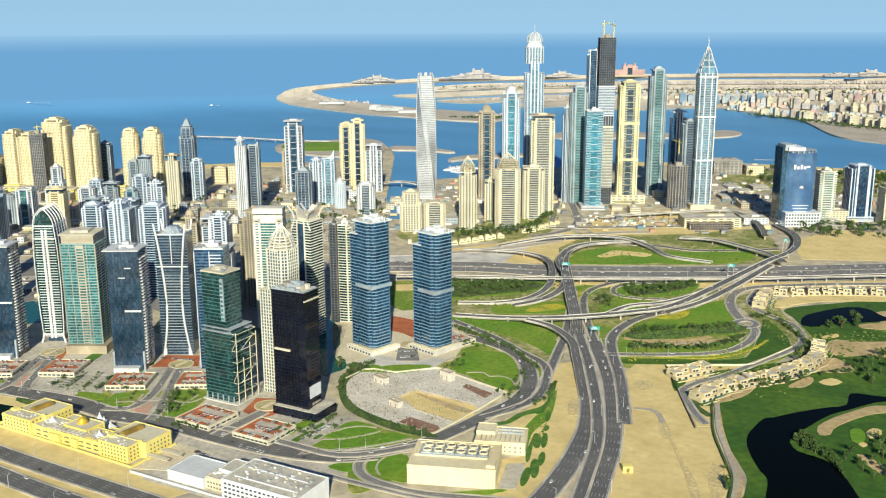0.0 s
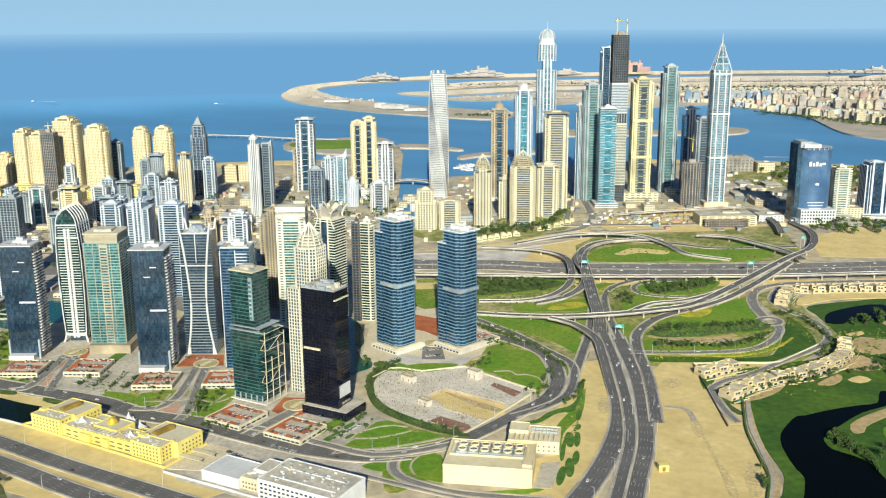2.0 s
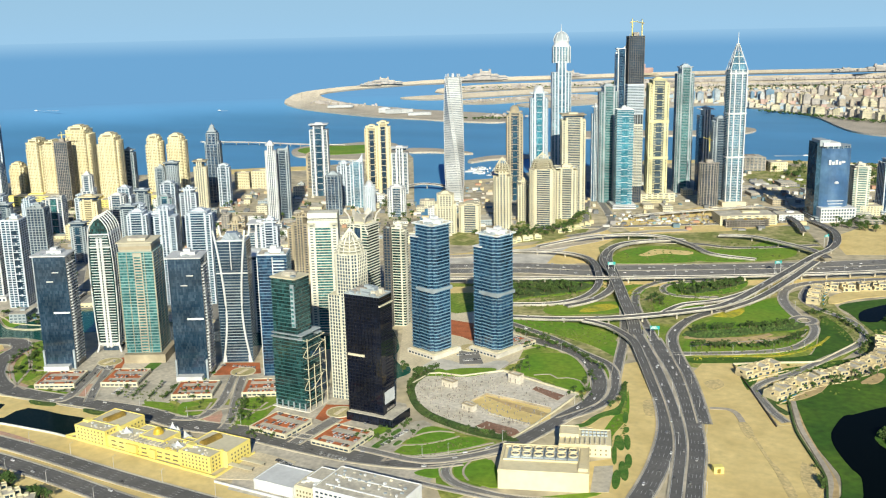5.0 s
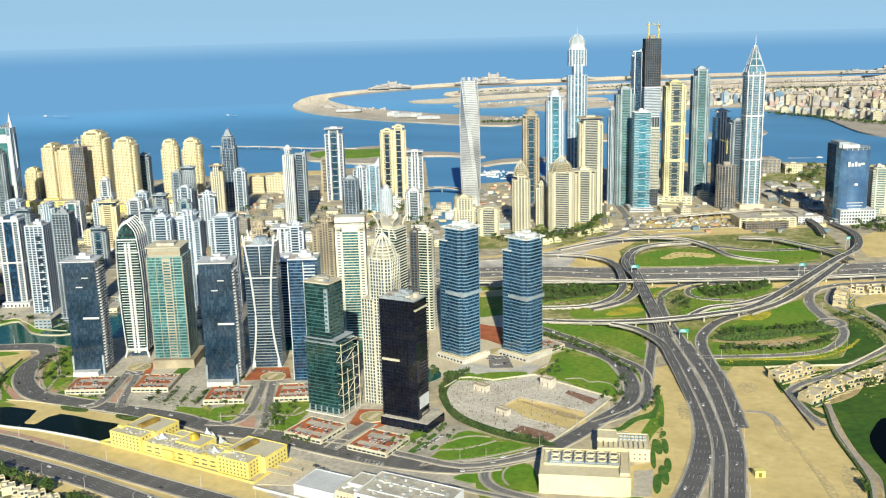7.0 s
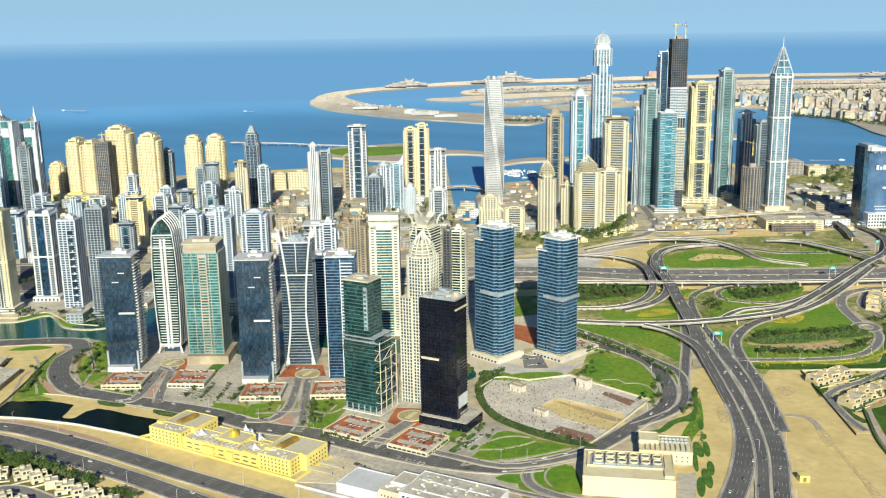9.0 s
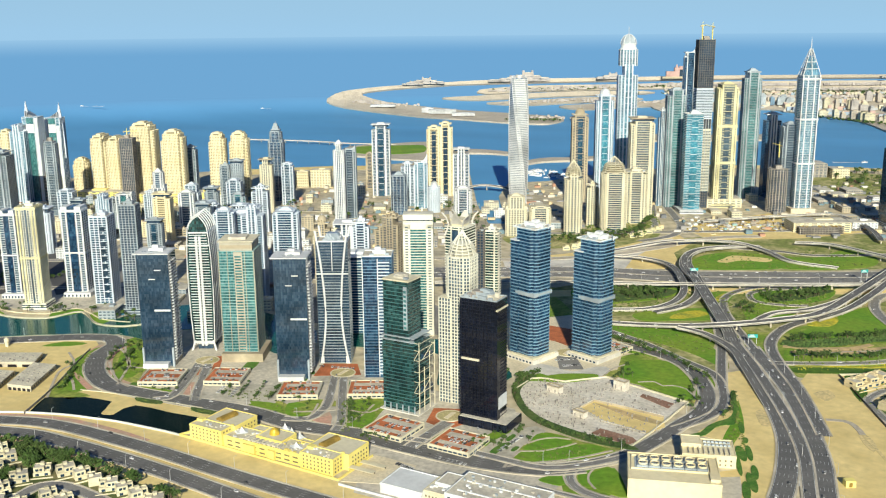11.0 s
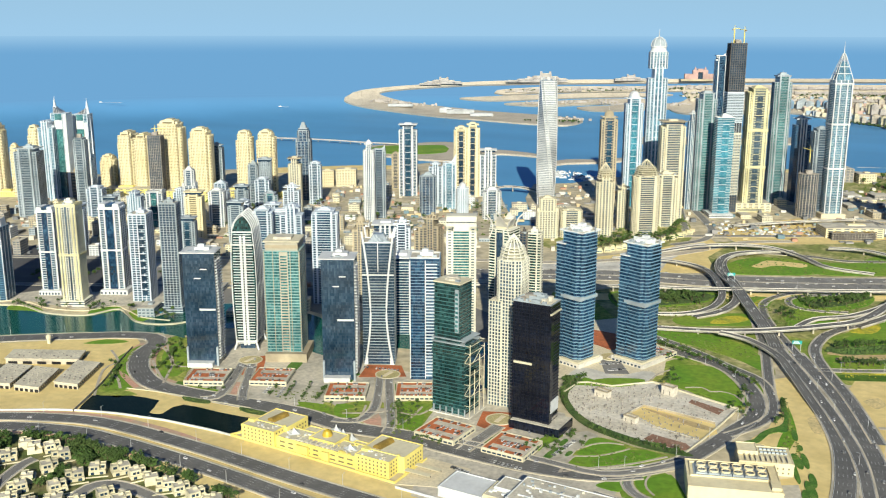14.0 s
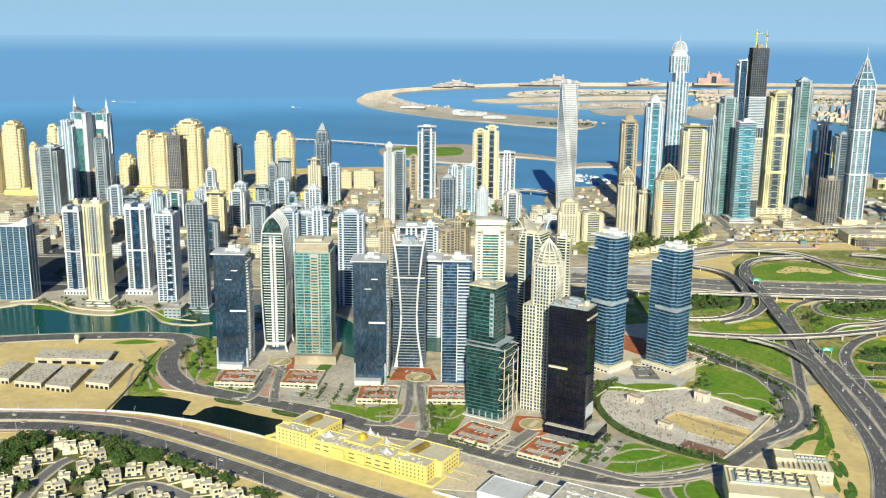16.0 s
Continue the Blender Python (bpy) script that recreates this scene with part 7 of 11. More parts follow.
storeys(t10, rect(pr[2] * 0.9, pr[3] * 0.9, 6), T2, pr[4], GL_SKY, WHITE, 3.6, 0.6, 0.5, 6, 1.4, WHITE)
rr = pr[2] * 0.40
part("gallery", lathe([(rr * 1.08, pr[4]), (rr * 1.08, pr[4] + 4), (rr * 0.98, pr[4] + 4), (rr * 0.98, pr[4] + 10), (rr * 1.05, pr[4] + 11), (rr * 1.05, pr[4] + 13)], 24), WHITE, t10)
part("dome", lathe([(rr * math.cos(a), pr[4] + 13 + rr * 1.15 * math.sin(a)) for a in (0, 0.25, 0.5, 0.75, 1.0, 1.25, 1.48)], 24), GREY, t10, "silver ribbed dome")
for k in range(8):
    q = 2 * math.pi * k / 8
    bm = bmesh.new()
    add_tube(bm, [Vector((rr * 1.02 * math.cos(a) * math.cos(q), rr * 1.02 * math.cos(a) * math.sin(q), pr[4] + 13 + rr * 1.17 * math.sin(a))) for a in (0, 0.3, 0.6, 0.9, 1.2, 1.45)], 0.6, 5)
    part("dome_rib", bm, WHITE, t10)
part("mast", lathe([(1.0, pr[4] + 12 + rr * 1.15), (0.3, pr[4] + 30 + rr * 1.15)], 6), SILVER, t10)
T(-776.7, 1896.3, 48.6, 43.8, 200.9, 28, "cream", "slab", note="cream tower with a brown overhanging roof")
T(-740.5, 2020.3, 41, 37, 257.9, 28, "greengrey", "steps", note="pale green-grey stepped apartment tower", top=8, cut=4)
T(-767.3, 2017.4, 17.5, 15.8, 212.5, 28, "bluebands")
T(-720.9, 2046.2, 24.7, 22.2, 337.6, 28, "navy", "fin", note="dark blue tower with a white curved fin", top=14)
kx = -686.4, 2037, 33.5, 30, 365.1
t11 = T(*kx, 28, "raw", "works", note="tall dark tower under construction, half clad white")
part("cladding", one_box(kx[2] + 2.4, kx[3] + 2.4, kx[4] * 0.18, 0, 0, kx[4] * 0.54), MIST, t11, "new pale cladding")
part("cladding", one_box(kx[2] + 2.4, kx[3] + 2.4, kx[4] * 0.38, 0, 0, kx[4] * 0.1), CREAM, t11, "new cream cladding")
for k in range(66):
    z = kx[4] * 0.1 + 3.4 * k
    if not 0.47 < z / kx[4] < 0.54 and z < kx[4] * 0.71:
        part("window_band", one_box(kx[2] + 2.7, kx[3] + 2.7, 1.8, 0, 0, z), GL_GREY, t11)
for k in range(7):
    part("cladding_rib", one_box(0.9, kx[3] + 3.2, kx[4] * 0.61, (k / 6 - 0.5) * kx[2], 0, kx[4] * 0.1), GREY, t11)
T(-686, 1966.1, 34.8, 31.3, 212.8, 28, "turq", note="turquoise glass tower between white ribs", podium=8, strip=GL_TURQ, strip_w=0.4)
lx = -642.9, 2069, 43.1, 38.7, 268.9
t13 = T(*lx, 28, "lemon", "steps", note="pale yellow tower with a grey glass strip", podium=5, strip=GL_GREY, strip_w=0.28, top=9)
for z in (0.36, 0.66):
    part("belt", one_box(lx[2] + 2, lx[3] + 3.2, 6, 0, 0, lx[4] * z), LEMON, t13)
T(-618.8, 2207.9, 39, 35.1, 289.7, 28, "greengrey", "steps", note="grey-green gridded tower with a stepped crown", top=12, cut=4)
T(-572.2, 2230.1, 34.1, 30.7, 193.9, 28, "navy", "flat")
T(-508.6, 2087.5, 34.2, 30.8, 186.9, 28, "darkgrey", "steps", top=8)
T(-522.5, 2057.2, 41.5, 37.4, 93.1, 28, "bare", "works", plan="oval", note="round bare concrete tower under construction")


def spire_tower(x, y, w, d, h, yaw, top, note):
    """A blue glass tower in white frames that draws in to a lattice spire."""
    root = thing("tower", x, y, 0, yaw, note, "skyscraper", "towers of the city")
    storeys(root, rect(w, d, w * 0.16), 0, h, GL_SKY, WHITE, 3.6, 0.6, 0.5)
    for sx in (-1, -0.42, 0.42, 1):
        for sy in (-1, 1):
            part("frame_post", one_box(2.0, 2.0, h, sx * w * 0.46, sy * d * 0.5, 0), WHITE, root)
    for z in (0.0, 0.36, 0.68, 0.97):
        part("frame_belt", one_box(w + 2, d + 2, 3.4, 0, 0, h * z), WHITE, root)
    part("spire_body", prism(rect(w * 0.86, d * 0.86), 0, top * 0.48, 0.3), GL_SKY, root).location.z = h
    for sx in (-1, 0, 1):
        for sy in (-1, 0, 1):
            if sx or sy:
                bm = bmesh.new()
                add_rod(bm, (sx * w * 0.5, sy * d * 0.5, h - 2), (sx * w * 0.05, sy * d * 0.05, h + top * 0.70), 0.8, 5)
                part("spire_rib", bm, WHITE, root)
    for f, z in ((0.8, 0.16), (0.55, 0.34)):
        part("spire_ring", one_box(w * f, d * f, 1.4, 0, 0, h + top * z), WHITE, root)
    part("mast", lathe([(1.4, h + top * 0.5), (1.1, h + top * 0.72), (0.2, h + top)], 8), WHITE, root)
    part("podium", one_box(w + 14, d + 14, 10), PAVING, root)
    return root


spire_tower(-476.6, 2079.5, 37.5, 34, 291.7, 28, 78, "white-framed blue glass tower with a lattice spire")
dx = -267.9, 1999.5, 78.8, 55.2, 149.1
dx = (dx[0], dx[1], dx[2] * 0.84, dx[3], dx[4])
t12 = T(*dx, 28, "blue", "none", plan="oval", note="curved blue glass office block with a banner", podium=6)
part("side_core", one_box(dx[2] * 0.3, dx[3] * 0.8, dx[4] + 6, -dx[2] * 0.42, dx[3] * 0.1, 0), GL_BLUE, t12, "blue glazed side core")
base = part("podium_block", one_box(dx[2] * 1.05, dx[3] * 0.9, dx[4] * 0.19, dx[2] * 0.05, -dx[3] * 0.3, 0), WHITE, t12, "white gridded podium")
bm = bmesh.new()
for j in range(4):
    for k in range(12):
        add_box(bm, dx[2] * (-0.43 + 0.084 * k), -dx[3] * 0.75, dx[4] * (0.02 + 0.043 * j), dx[2] * 0.05, 0.8, dx[4] * 0.025)
tagged(part("podium_glazing", bm, GL_GREY, base), kind="stuff")
part("roof_wing", one_box(dx[2] * 0.5, dx[3], 7, -dx[2] * 0.2, 0, dx[4]), WHITE, t12)
part("roof_wing", one_box(dx[2] * 0.3, dx[3] * 0.8, 12, -dx[2] * 0.38, 0, dx[4]), GREY, t12)
bm = bmesh.new()
sweep = [((dx[2] / 2 + 1.6) * math.cos(radians(q)), (dx[3] / 2 + 1.6) * math.sin(radians(q))) for q in range(-165, -14, 10)]
for (xa, ya), (xb, yb) in zip(sweep, sweep[1:]):
    bm.faces.new([bm.verts.new(v) for v in ((xa, ya, dx[4] * 0.1), (xb, yb, dx[4] * 0.1), (xb, yb, dx[4] * 0.97), (xa, ya, dx[4] * 0.97))])
bmesh.ops.remove_doubles(bm, verts=bm.verts, dist=0.01)
bmesh.ops.solidify(bm, geom=bm.faces[:], thickness=0.4)
part("banner", bm, surface("banner_blue", (0.045, 0.11, 0.23), 0.4, fine=0.05, coarse=0.03, vary=0.3, tint=(0.10, 0.2, 0.34)), t12, "blue printed banner")
for k, (bw, bh, z) in enumerate(((0.07, 9, 0.76), (0.07, 6, 0.76), (0.07, 9, 0.76), (0.07, 6, 0.76), (0.10, 4, 0.78))):
    part("banner_mark", one_box(dx[2] * bw, 0.5, bh, dx[2] * (-0.24 + 0.1 * k), -dx[3] / 2 - 1.9, dx[4] * z), WHITE, t12)
for k in range(3):
    part("banner_bar", one_box(dx[2] * (0.5 - 0.06 * k), 0.5, 1.3, 0, -dx[3] / 2 - 1.9, dx[4] * (0.27 - 0.04 * k)), WHITE, t12)
part("banner_mark", lathe([(0.3, 0), (4, 1), (4.4, 3), (3, 5), (0.3, 6)], 12), WHITE, t12).location = (0, -dx[3] / 2 - 0.6, dx[4] * 0.5)
T(-219.9, 2060.4, 33.1, 29.8, 100.9, 28, "greenbands", note="ivory office block with green window bands", podium=4)
T(-160.9, 2096.6, 45.6, 41, 112.2, 28, "verticals", "steps", note="navy office block with white upright ribs", top=5, podium=5)
T(-95.1, 2077.7, 42.4, 38.2, 79.3, 28, "cream", "vault", note="tan office block beside the road", top=6)
# beach and marina side
for a in ((-2042, 1503.7, 36.5, 32.9, 89.9), (-1987.1, 1544, 76.4, 68.7, 146), (-1898.7, 1571.6, 62.5, 56.2, 175.9), (-1825.8, 1595.3, 53.1, 47.7, 158.2), (-1740.8, 1653.5, 38.8, 34.9, 151.4), (-1702.8, 1687.2, 44.3, 39.9, 150.7), (-2296.1, 1382.3, 47.6, 42.8, 164.6), (-2185.8, 1411.7, 28.3, 25.5, 162), (-2211.8, 1372.6, 20.1, 18.1, 119.3), (-2330.5, 1335.7, 53.8, 48.4, 162.8)):
    beach_tower(*a[:4], a[4] + 4, 28, a[2] < 40 and a[4] > 125)
for k, (x, y, w) in enumerate(((-2250, 1355, 70), (-2160, 1385, 50), (-2020, 1475, 60), (-1940, 1515, 70), (-1850, 1545, 60), (-1770, 1590, 60), (-1700, 1640, 70), (-1640, 1690, 50), (-1900, 1610, 60))):
    ob = thing("low_building", x, y, 0, 28, "yellow rendered low block below the beach towers", "building", "low city buildings")
    part("wall_body", one_box(w, 26, 11 + 3 * (k % 3)), YELLOW, ob)
    part("roof", one_box(w - 2, 24, 0.5, 0, 0, 11 + 3 * (k % 3)), SANDSTONE, ob)
    part("roof_pavilion", one_box(w * 0.3, 14, 5, w * (0.2 - 0.2 * (k % 3)), 0, 11 + 3 * (k % 3)), YELLOW, ob)
    bm = bmesh.new()
    for j in range(int(w / 6)):
        for z in (2.5, 7):
            add_box(bm, -w / 2 + 3 + 6 * j, 0, z, 2.6, 26.4, 2.4)
    tagged(part("glazing", bm, GL_BRONZE, ob), kind="stuff")
    TAKEN.append((x, y, w * 0.6))
T(-1877.8, 1501.6, 29.9, 26.9, 152.4, 28, "bare", "works", note="grey tower under construction with bare floors")
T(-1844.3, 1667.4, 29, 26.1, 114.2, 28, "grey")
T(-1566.4, 1289.4, 25.6, 23, 120.9, 28, "white", "steps", top=10, cut=4, setback=0.25)
T(-1611.3, 1425.2, 31.1, 28, 72.9, 28, "whitegrid", "steps", top=8, setback=0.3)
T(-1657.8, 1284.3, 33, 29.7, 71.6, 28, "white", "fin", top=6, strip=GL_TEAL)
T(-1600.3, 1558.2, 29, 26.1, 104.6, 28, "grey", "slab", plan="oval")
T(-1628.3, 1550.9, 21.5, 19.4, 97.4, 28, "grey")
T(-1566.9, 1509.2, 30.7, 27.6, 74.7, 28, "whitegrid", "steps", top=5)
T(-1509.7, 1550.8, 27, 24.3, 113.5, 28, "cream", "slab", cut=3)
T(-1588.9, 1685.9, 34.1, 30.7, 162, 28, "blue", "steps", note="slim blue-grey tower with a tall mast", top=26, cut=4, setback=0.15)
T(-1530.3, 1650.6, 25.8, 23.2, 94, 28, "whitegrid", "vault", top=6)
T(-1308.4, 1542.5, 22.1, 19.9, 161.2, 28, "white", "steps", top=12, cut=3)
T(-1312, 1587.8, 25, 22.5, 146.5, 28, "darkgrey", "fin", top=10)
T(-1407.1, 1857.3, 41.7, 37.6, 166.3, 28, "white", "slab", strip=GL_BLUE, setback=0.0)
T(-1237, 1662.2, 34, 30.6, 85.1, 28, "blue", "steps", top=12, cut=5)
T(-1489.7, 1929.5, 18.5, 16.6, 87.7, 28, "tan", "vault", top=5)
T(-1234.9, 1752.5, 28.9, 26, 103.4, 28, "bluewhite", "fin", top=20)
T(-1277.9, 1765.7, 29.4, 26.4, 95.9, 28, "whitegrid", "steps", top=8)
T(-1292.9, 1913.8, 33.7, 30.3, 162.3, 28, "sandstone", "vault", top=8, cut=5, strip=GL_DARK)
T(-1266.9, 1923.7, 33.6, 30.2, 171.4, 28, "sandstone", "vault", top=8, cut=5, strip=GL_DARK)
T(-1236.2, 1945.9, 37.9, 34.1, 106.9, 28, "white", "slab")
T(-1183.4, 1721, 25.9, 23.3, 55.2, 28, "bluewhite", "dome", plan="oval", top=8)
T(-1100, 1698.5, 38.3, 34.4, 60.9, 28, "white", "steps", top=10, cut=4)
T(-924.3, 1588.1, 41.4, 37.2, 75.7, 28, "cream", "steps", top=8, cut=4, setback=0.3)
T(-885.3, 1614.8, 40.5, 36.4, 53.7, 28, "cream", "vault", top=4, cut=4)
T(-1969.7, 1229.5, 47.6, 42.9, 146.2, 28, "grey", "flat")
T(-2095.4, 1378.9, 33.8, 30.4, 183, 28, "bluewhite", "steps", top=6)
def sail_tower(x, y, w, d, h, side, note):
    """A slab between white fins whose outer fin sweeps up into a pointed sail."""
    root = thing("tower", x, y, 0, 28, note, "skyscraper", "towers of the city")
    storeys(root, rect(w * 0.92, d * 0.9), 0, h, GL_SKY, MIST, 3.6, 0.7, 0.5, 9, 1.2, MIST)
    part("glass_strip", one_box(w * 0.42, d + 1.6, h * 0.82), GL_TEAL, root, "teal upright glass strip")
    part("white_panel", one_box(w * 0.44, d + 2, h * 0.1, 0, 0, h * 0.82), WHITE, root)
    part("attic_glass", one_box(w * 0.4, d + 1.8, h * 0.06, 0, 0, h * 0.93), GL_TEAL, root)
    part("side_fin", one_box(w * 0.17, d + 2.4, h * 0.99, -side * w * 0.38, 0, 0), WHITE, root)
    part("side_fin", one_box(w * 0.17, d + 2.4, h * 0.9, side * w * 0.36, 0, 0), WHITE, root)
    n, bm = 22, bmesh.new()
    rows = []
    for k in range(n + 1):
        s = k / n
        z = h * (0.5 + 0.67 * s)
        outer = w * (0.54 - 0.2 * s ** 3)
        s2 = max(0.0, (z - h * 0.88) / (h * 0.29))
        inner = w * (0.40 if s2 <= 0 else min(0.33, -0.05 + 0.38 * s2 ** 0.6))
        rows.append([bm.verts.new((side * u, v, z)) for u, v in ((inner, -1.6), (outer, -1.6), (outer, 1.6), (inner, 1.6))])
    for p, q in zip(rows, rows[1:]):
        for k in range(4):
            bm.faces.new((p[k], p[(k + 1) % 4], q[(k + 1) % 4], q[k]))
    bm.faces.new(rows[0]), bm.faces.new(rows[-1])
    bmesh.ops.recalc_face_normals(bm, faces=bm.faces[:])
    part("sail", bm, MIST, root, "pale pointed curving sail")
    part("mast", lathe([(0.9, h * 1.15), (0.2, h * 1.19)], 6), WHITE, root).location.x = side * w * 0.33
    for k in range(5):
        part("roof_frame", one_box(1, d * 0.7, h * (0.02 + 0.012 * k), side * w * (-0.1 + 0.1 * k), 0, h), SILVER, root)
    return root


sail_tower(-2087.4, 1413.6, 39.4, 35.4, 201.8, -1, "pale twin tower with a tall pointed sail top")
t_sail = sail_tower(-2090.2, 1476.4, 39, 35.1, 194.6, 1, "pale twin tower with a tall pointed sail top")
T(-1914.4, 1319.4, 24.5, 22, 162.7, 28, "grey", "works", note="grey unfinished tower before the sail towers")
T(-1822.9, 1274.9, 32, 28.8, 68.6, 28, "whitegrid", "steps", top=5)
T(-1690.4, 1277.9, 28.8, 25.9, 56.3, 28, "grey")
T(-2073.1, 1424.8, 43.9, 39.5, 63.2, 28, "tan", note="low dark red glazed hotel block")

# further mid-rise towers behind the highway
rm = random.Random(17)
for u0, u1, v0, v1, n, h0, h1 in ((-840, -420, 1640, 1800, 11, 55, 100), (-900, -560, 1840, 1960, 3, 50, 80)):
    done = 0
    while done < n:
        u, v = rm.uniform(u0, u1), rm.uniform(v0, v1)
        x = HUB.x + u * math.cos(radians(28)) - v * math.sin(radians(28))
        y = HUB.y + u * math.sin(radians(28)) + v * math.cos(radians(28))
        w = rm.uniform(22, 32)
        if any((x - a) ** 2 + (y - b) ** 2 < (r + w * 0.6) ** 2 for a, b, r in TAKEN):
            continue
        T(x, y, w, w * rm.uniform(0.7, 1.0), rm.uniform(h0, h1), 28, rm.choice(("white", "whitegrid", "stripes", "grey", "balconies", "cream", "bluewhite", "greengrey", "sandstone")), rm.choice(("flat", "steps", "slab", "vault")), top=6, cut=rm.choice((0, 0, 4)), strip=rm.choice((None, GL_BLUE, None)))
        done += 1



def site_frame(x, y, w, d, floors, yaw):
    """A broad unfinished concrete frame of open floors with a rounded end and material stacked on top."""
    root = thing("building_shell", x, y, 0, yaw, "unfinished round-ended concrete frame of open floors", "building site")
    TAKEN.append((x, y, w * 0.62))
    outline = [(-w / 2, -d / 2), (w / 2 - d / 2, -d / 2)] + [(w / 2 - d / 2 + d / 2 * math.cos(a), d / 2 * math.sin(a)) for a in [radians(-75 + 15 * k) for k in range(11)]] + [(w / 2 - d / 2, d / 2), (-w / 2, d / 2)]
    column = mesh_of("column", one_box(1.0, 1.0, 3.6), BARE)
    for k in range(floors + 1):
        part("floor_slab", prism(outline, 4.2 * k, 4.2 * k + 0.6), BARE, root)
        if k < floors:
            part("inner_wall", prism([(px * 0.86, py * 0.8) for px, py in outline], 4.2 * k + 0.6, 4.2 * k + 4.2), RAW, root, "dark open floor interior")
            for j in range(13):
                again("column", column, root, -w / 2 + 2 + j * (w - d / 2) / 13, -d / 2 + 0.8, 4.2 * k + 0.6)
    rnd, bm = random.Random(4), bmesh.new()
    for k in range(70):
        add_box(bm, rnd.uniform(-0.46, 0.4) * w, rnd.uniform(-0.4, 0.4) * d, 4.2 * floors + 0.6, rnd.uniform(1, 6), rnd.uniform(0.6, 2.5), rnd.uniform(0.4, 2.6), rnd.uniform(0, 90))
    tagged(part("stacked_material", bm, OCHRE, root, "ochre and rust formwork stacks"), kind="stuff")


OCHRE = surface("ochre_cladding", (0.30, 0.20, 0.04), 0.5, fine=0.6, coarse=0.1, vary=0.3)
site_frame(-405.3, 1872, 92, 46, 3, 27)
TAKEN.append((-520, 1850, 95))
TAKEN.append((-330, 1880, 50))
for (xa, ya), (xb, yb), n in (((-791.1, 1504.5), (-736.4, 1608.0), 8), ((-715.3, 1658.7), (-689.9, 1749.9), 6)):
    for k in range(n):
        f = (k + 0.5) / n
        ob = thing("low_building", xa + (xb - xa) * f + 4 * (k % 2), ya + (yb - ya) * f, 0, 28 + 6 * (k % 3), "small cream garden house below the towers", "building", "low city buildings")
        part("wall_body", one_box(13, 10, 5.5 + k % 3), LEMON, ob)
        part("upper_floor", one_box(7, 8, 3, 2 - 4 * (k % 2), 0, 5.5 + k % 3), LEMON, ob)
        part("roof", one_box(12, 9, 0.3, 0, 0, 5.5 + k % 3), CREAM, ob)
        part("window_band", one_box(10, 10.3, 1.6, 0, 0, 2), GL_GREY, ob)
        TAKEN.append((ob.location.x, ob.location.y, 9))

# low buildings along the ring road
WINDOW = mesh_of("window", one_box(1.4, 0.4, 1.6), GL_BRONZE)


def window_rows(root, x0, x1, y, z0, rows, cols, dz=3.6, yaw=0.0, me=None):
    for r in range(rows):
        for c in range(cols):
            again("window", me or WINDOW, root, x0 + (x1 - x0) * (c + 0.5) / cols, y, z0 + r * dz, yaw)


def side_windows(root, x, y0, y1, z0, rows, cols, dz=3.6):
    for r in range(rows):
        for c in range(cols):
            again("window", WINDOW, root, x, y0 + (y1 - y0) * (c + 0.5) / cols, z0 + r * dz, 90)


def block(root, x0, y0, x1, y1, h, mat, roof=ROOF, name="wall_block"):
    part(name, one_box(x1 - x0, y1 - y0, h, (x0 + x1) / 2, (y0 + y1) / 2, 0), mat, root)
    part("roof", one_box(x1 - x0 - 1.6, y1 - y0 - 1.6, 0.4, (x0 + x1) / 2, (y0 + y1) / 2, h), roof, root)
    part("parapet", ring_wall(x1 - x0, y1 - y0, 1.1, 0.7, h, (x0 + x1) / 2, (y0 + y1) / 2), mat, root)
    part("cornice", ring_wall(x1 - x0 + 0.8, y1 - y0 + 0.8, 0.5, 0.9, h - 0.6, (x0 + x1) / 2, (y0 + y1) / 2), mat, root)


def barrel(length, r, n=10):
    bm = bmesh.new()
    rows = [[bm.verts.new((r * math.cos(math.pi * k / n), y, r * 0.8 * math.sin(math.pi * k / n))) for k in range(n + 1)] for y in (-length / 2, length / 2)]
    bm.faces.new(rows[0][::-1]), bm.faces.new(rows[1])
    for k in range(n):
        bm.faces.new((rows[0][k], rows[0][k + 1], rows[1][k + 1], rows[1][k]))
    return bm


GOLD = surface("gold_dome", (0.75, 0.52, 0.06), 0.35, 0.3)
school = thing("school_building", -720, 612, 0, 0, "long yellow rendered building with flat roofs and gold dome", "building")
for s, (wx0, wx1, hx0, hx1, sx) in enumerate(((-87, -46, -84, -43, -66), (49, 86, 46, 92, 60))):
    block(school, wx0, -38.5, wx1, -22, 15.4, YELLOW, CREAM)
    block(school, hx0, -21.9, hx1, 11, 14.6, YELLOW, CREAM)
    window_rows(school, wx0 + 2, wx1 - 2, -38.6, 2, 4, 8)
    side_windows(school, wx1 + 0.1, -37, -24, 2, 4, 3)
    side_windows(school, hx1 + 0.1, -18, 9, 2, 3, 6, 4)
    part("corner_pier", one_box(2.4, 2.4, 17, wx1 - 0.6, -21.4), YELLOW, school)
    part("stair_turret", one_box(7, 6, 2.6, wx0 + 4, -25.5, 15.6), YELLOW, school)
    sk = part("barrel_skylight", barrel(21, 4.6), OCHRE, school, "ochre barrel-vaulted skylight")
    sk.location, sk.rotation_euler.z = (sx, -7, 15.0), -0.12
    rnd = random.Random(s)
    for k in range(10):
        part("roof_unit", one_box(1.8, 1.8, 1.2, wx0 + 4 + rnd.random() * (wx1 - wx0 - 8), -35.5 + rnd.random() * 10, 15.8), (WHITE, ROOF)[k % 2], school)
block(school, -45.9, -35.5, 48, -10, 10.6, YELLOW, CREAM)
block(school, -36, -9.9, -10, 6, 8, YELLOW, CREAM)
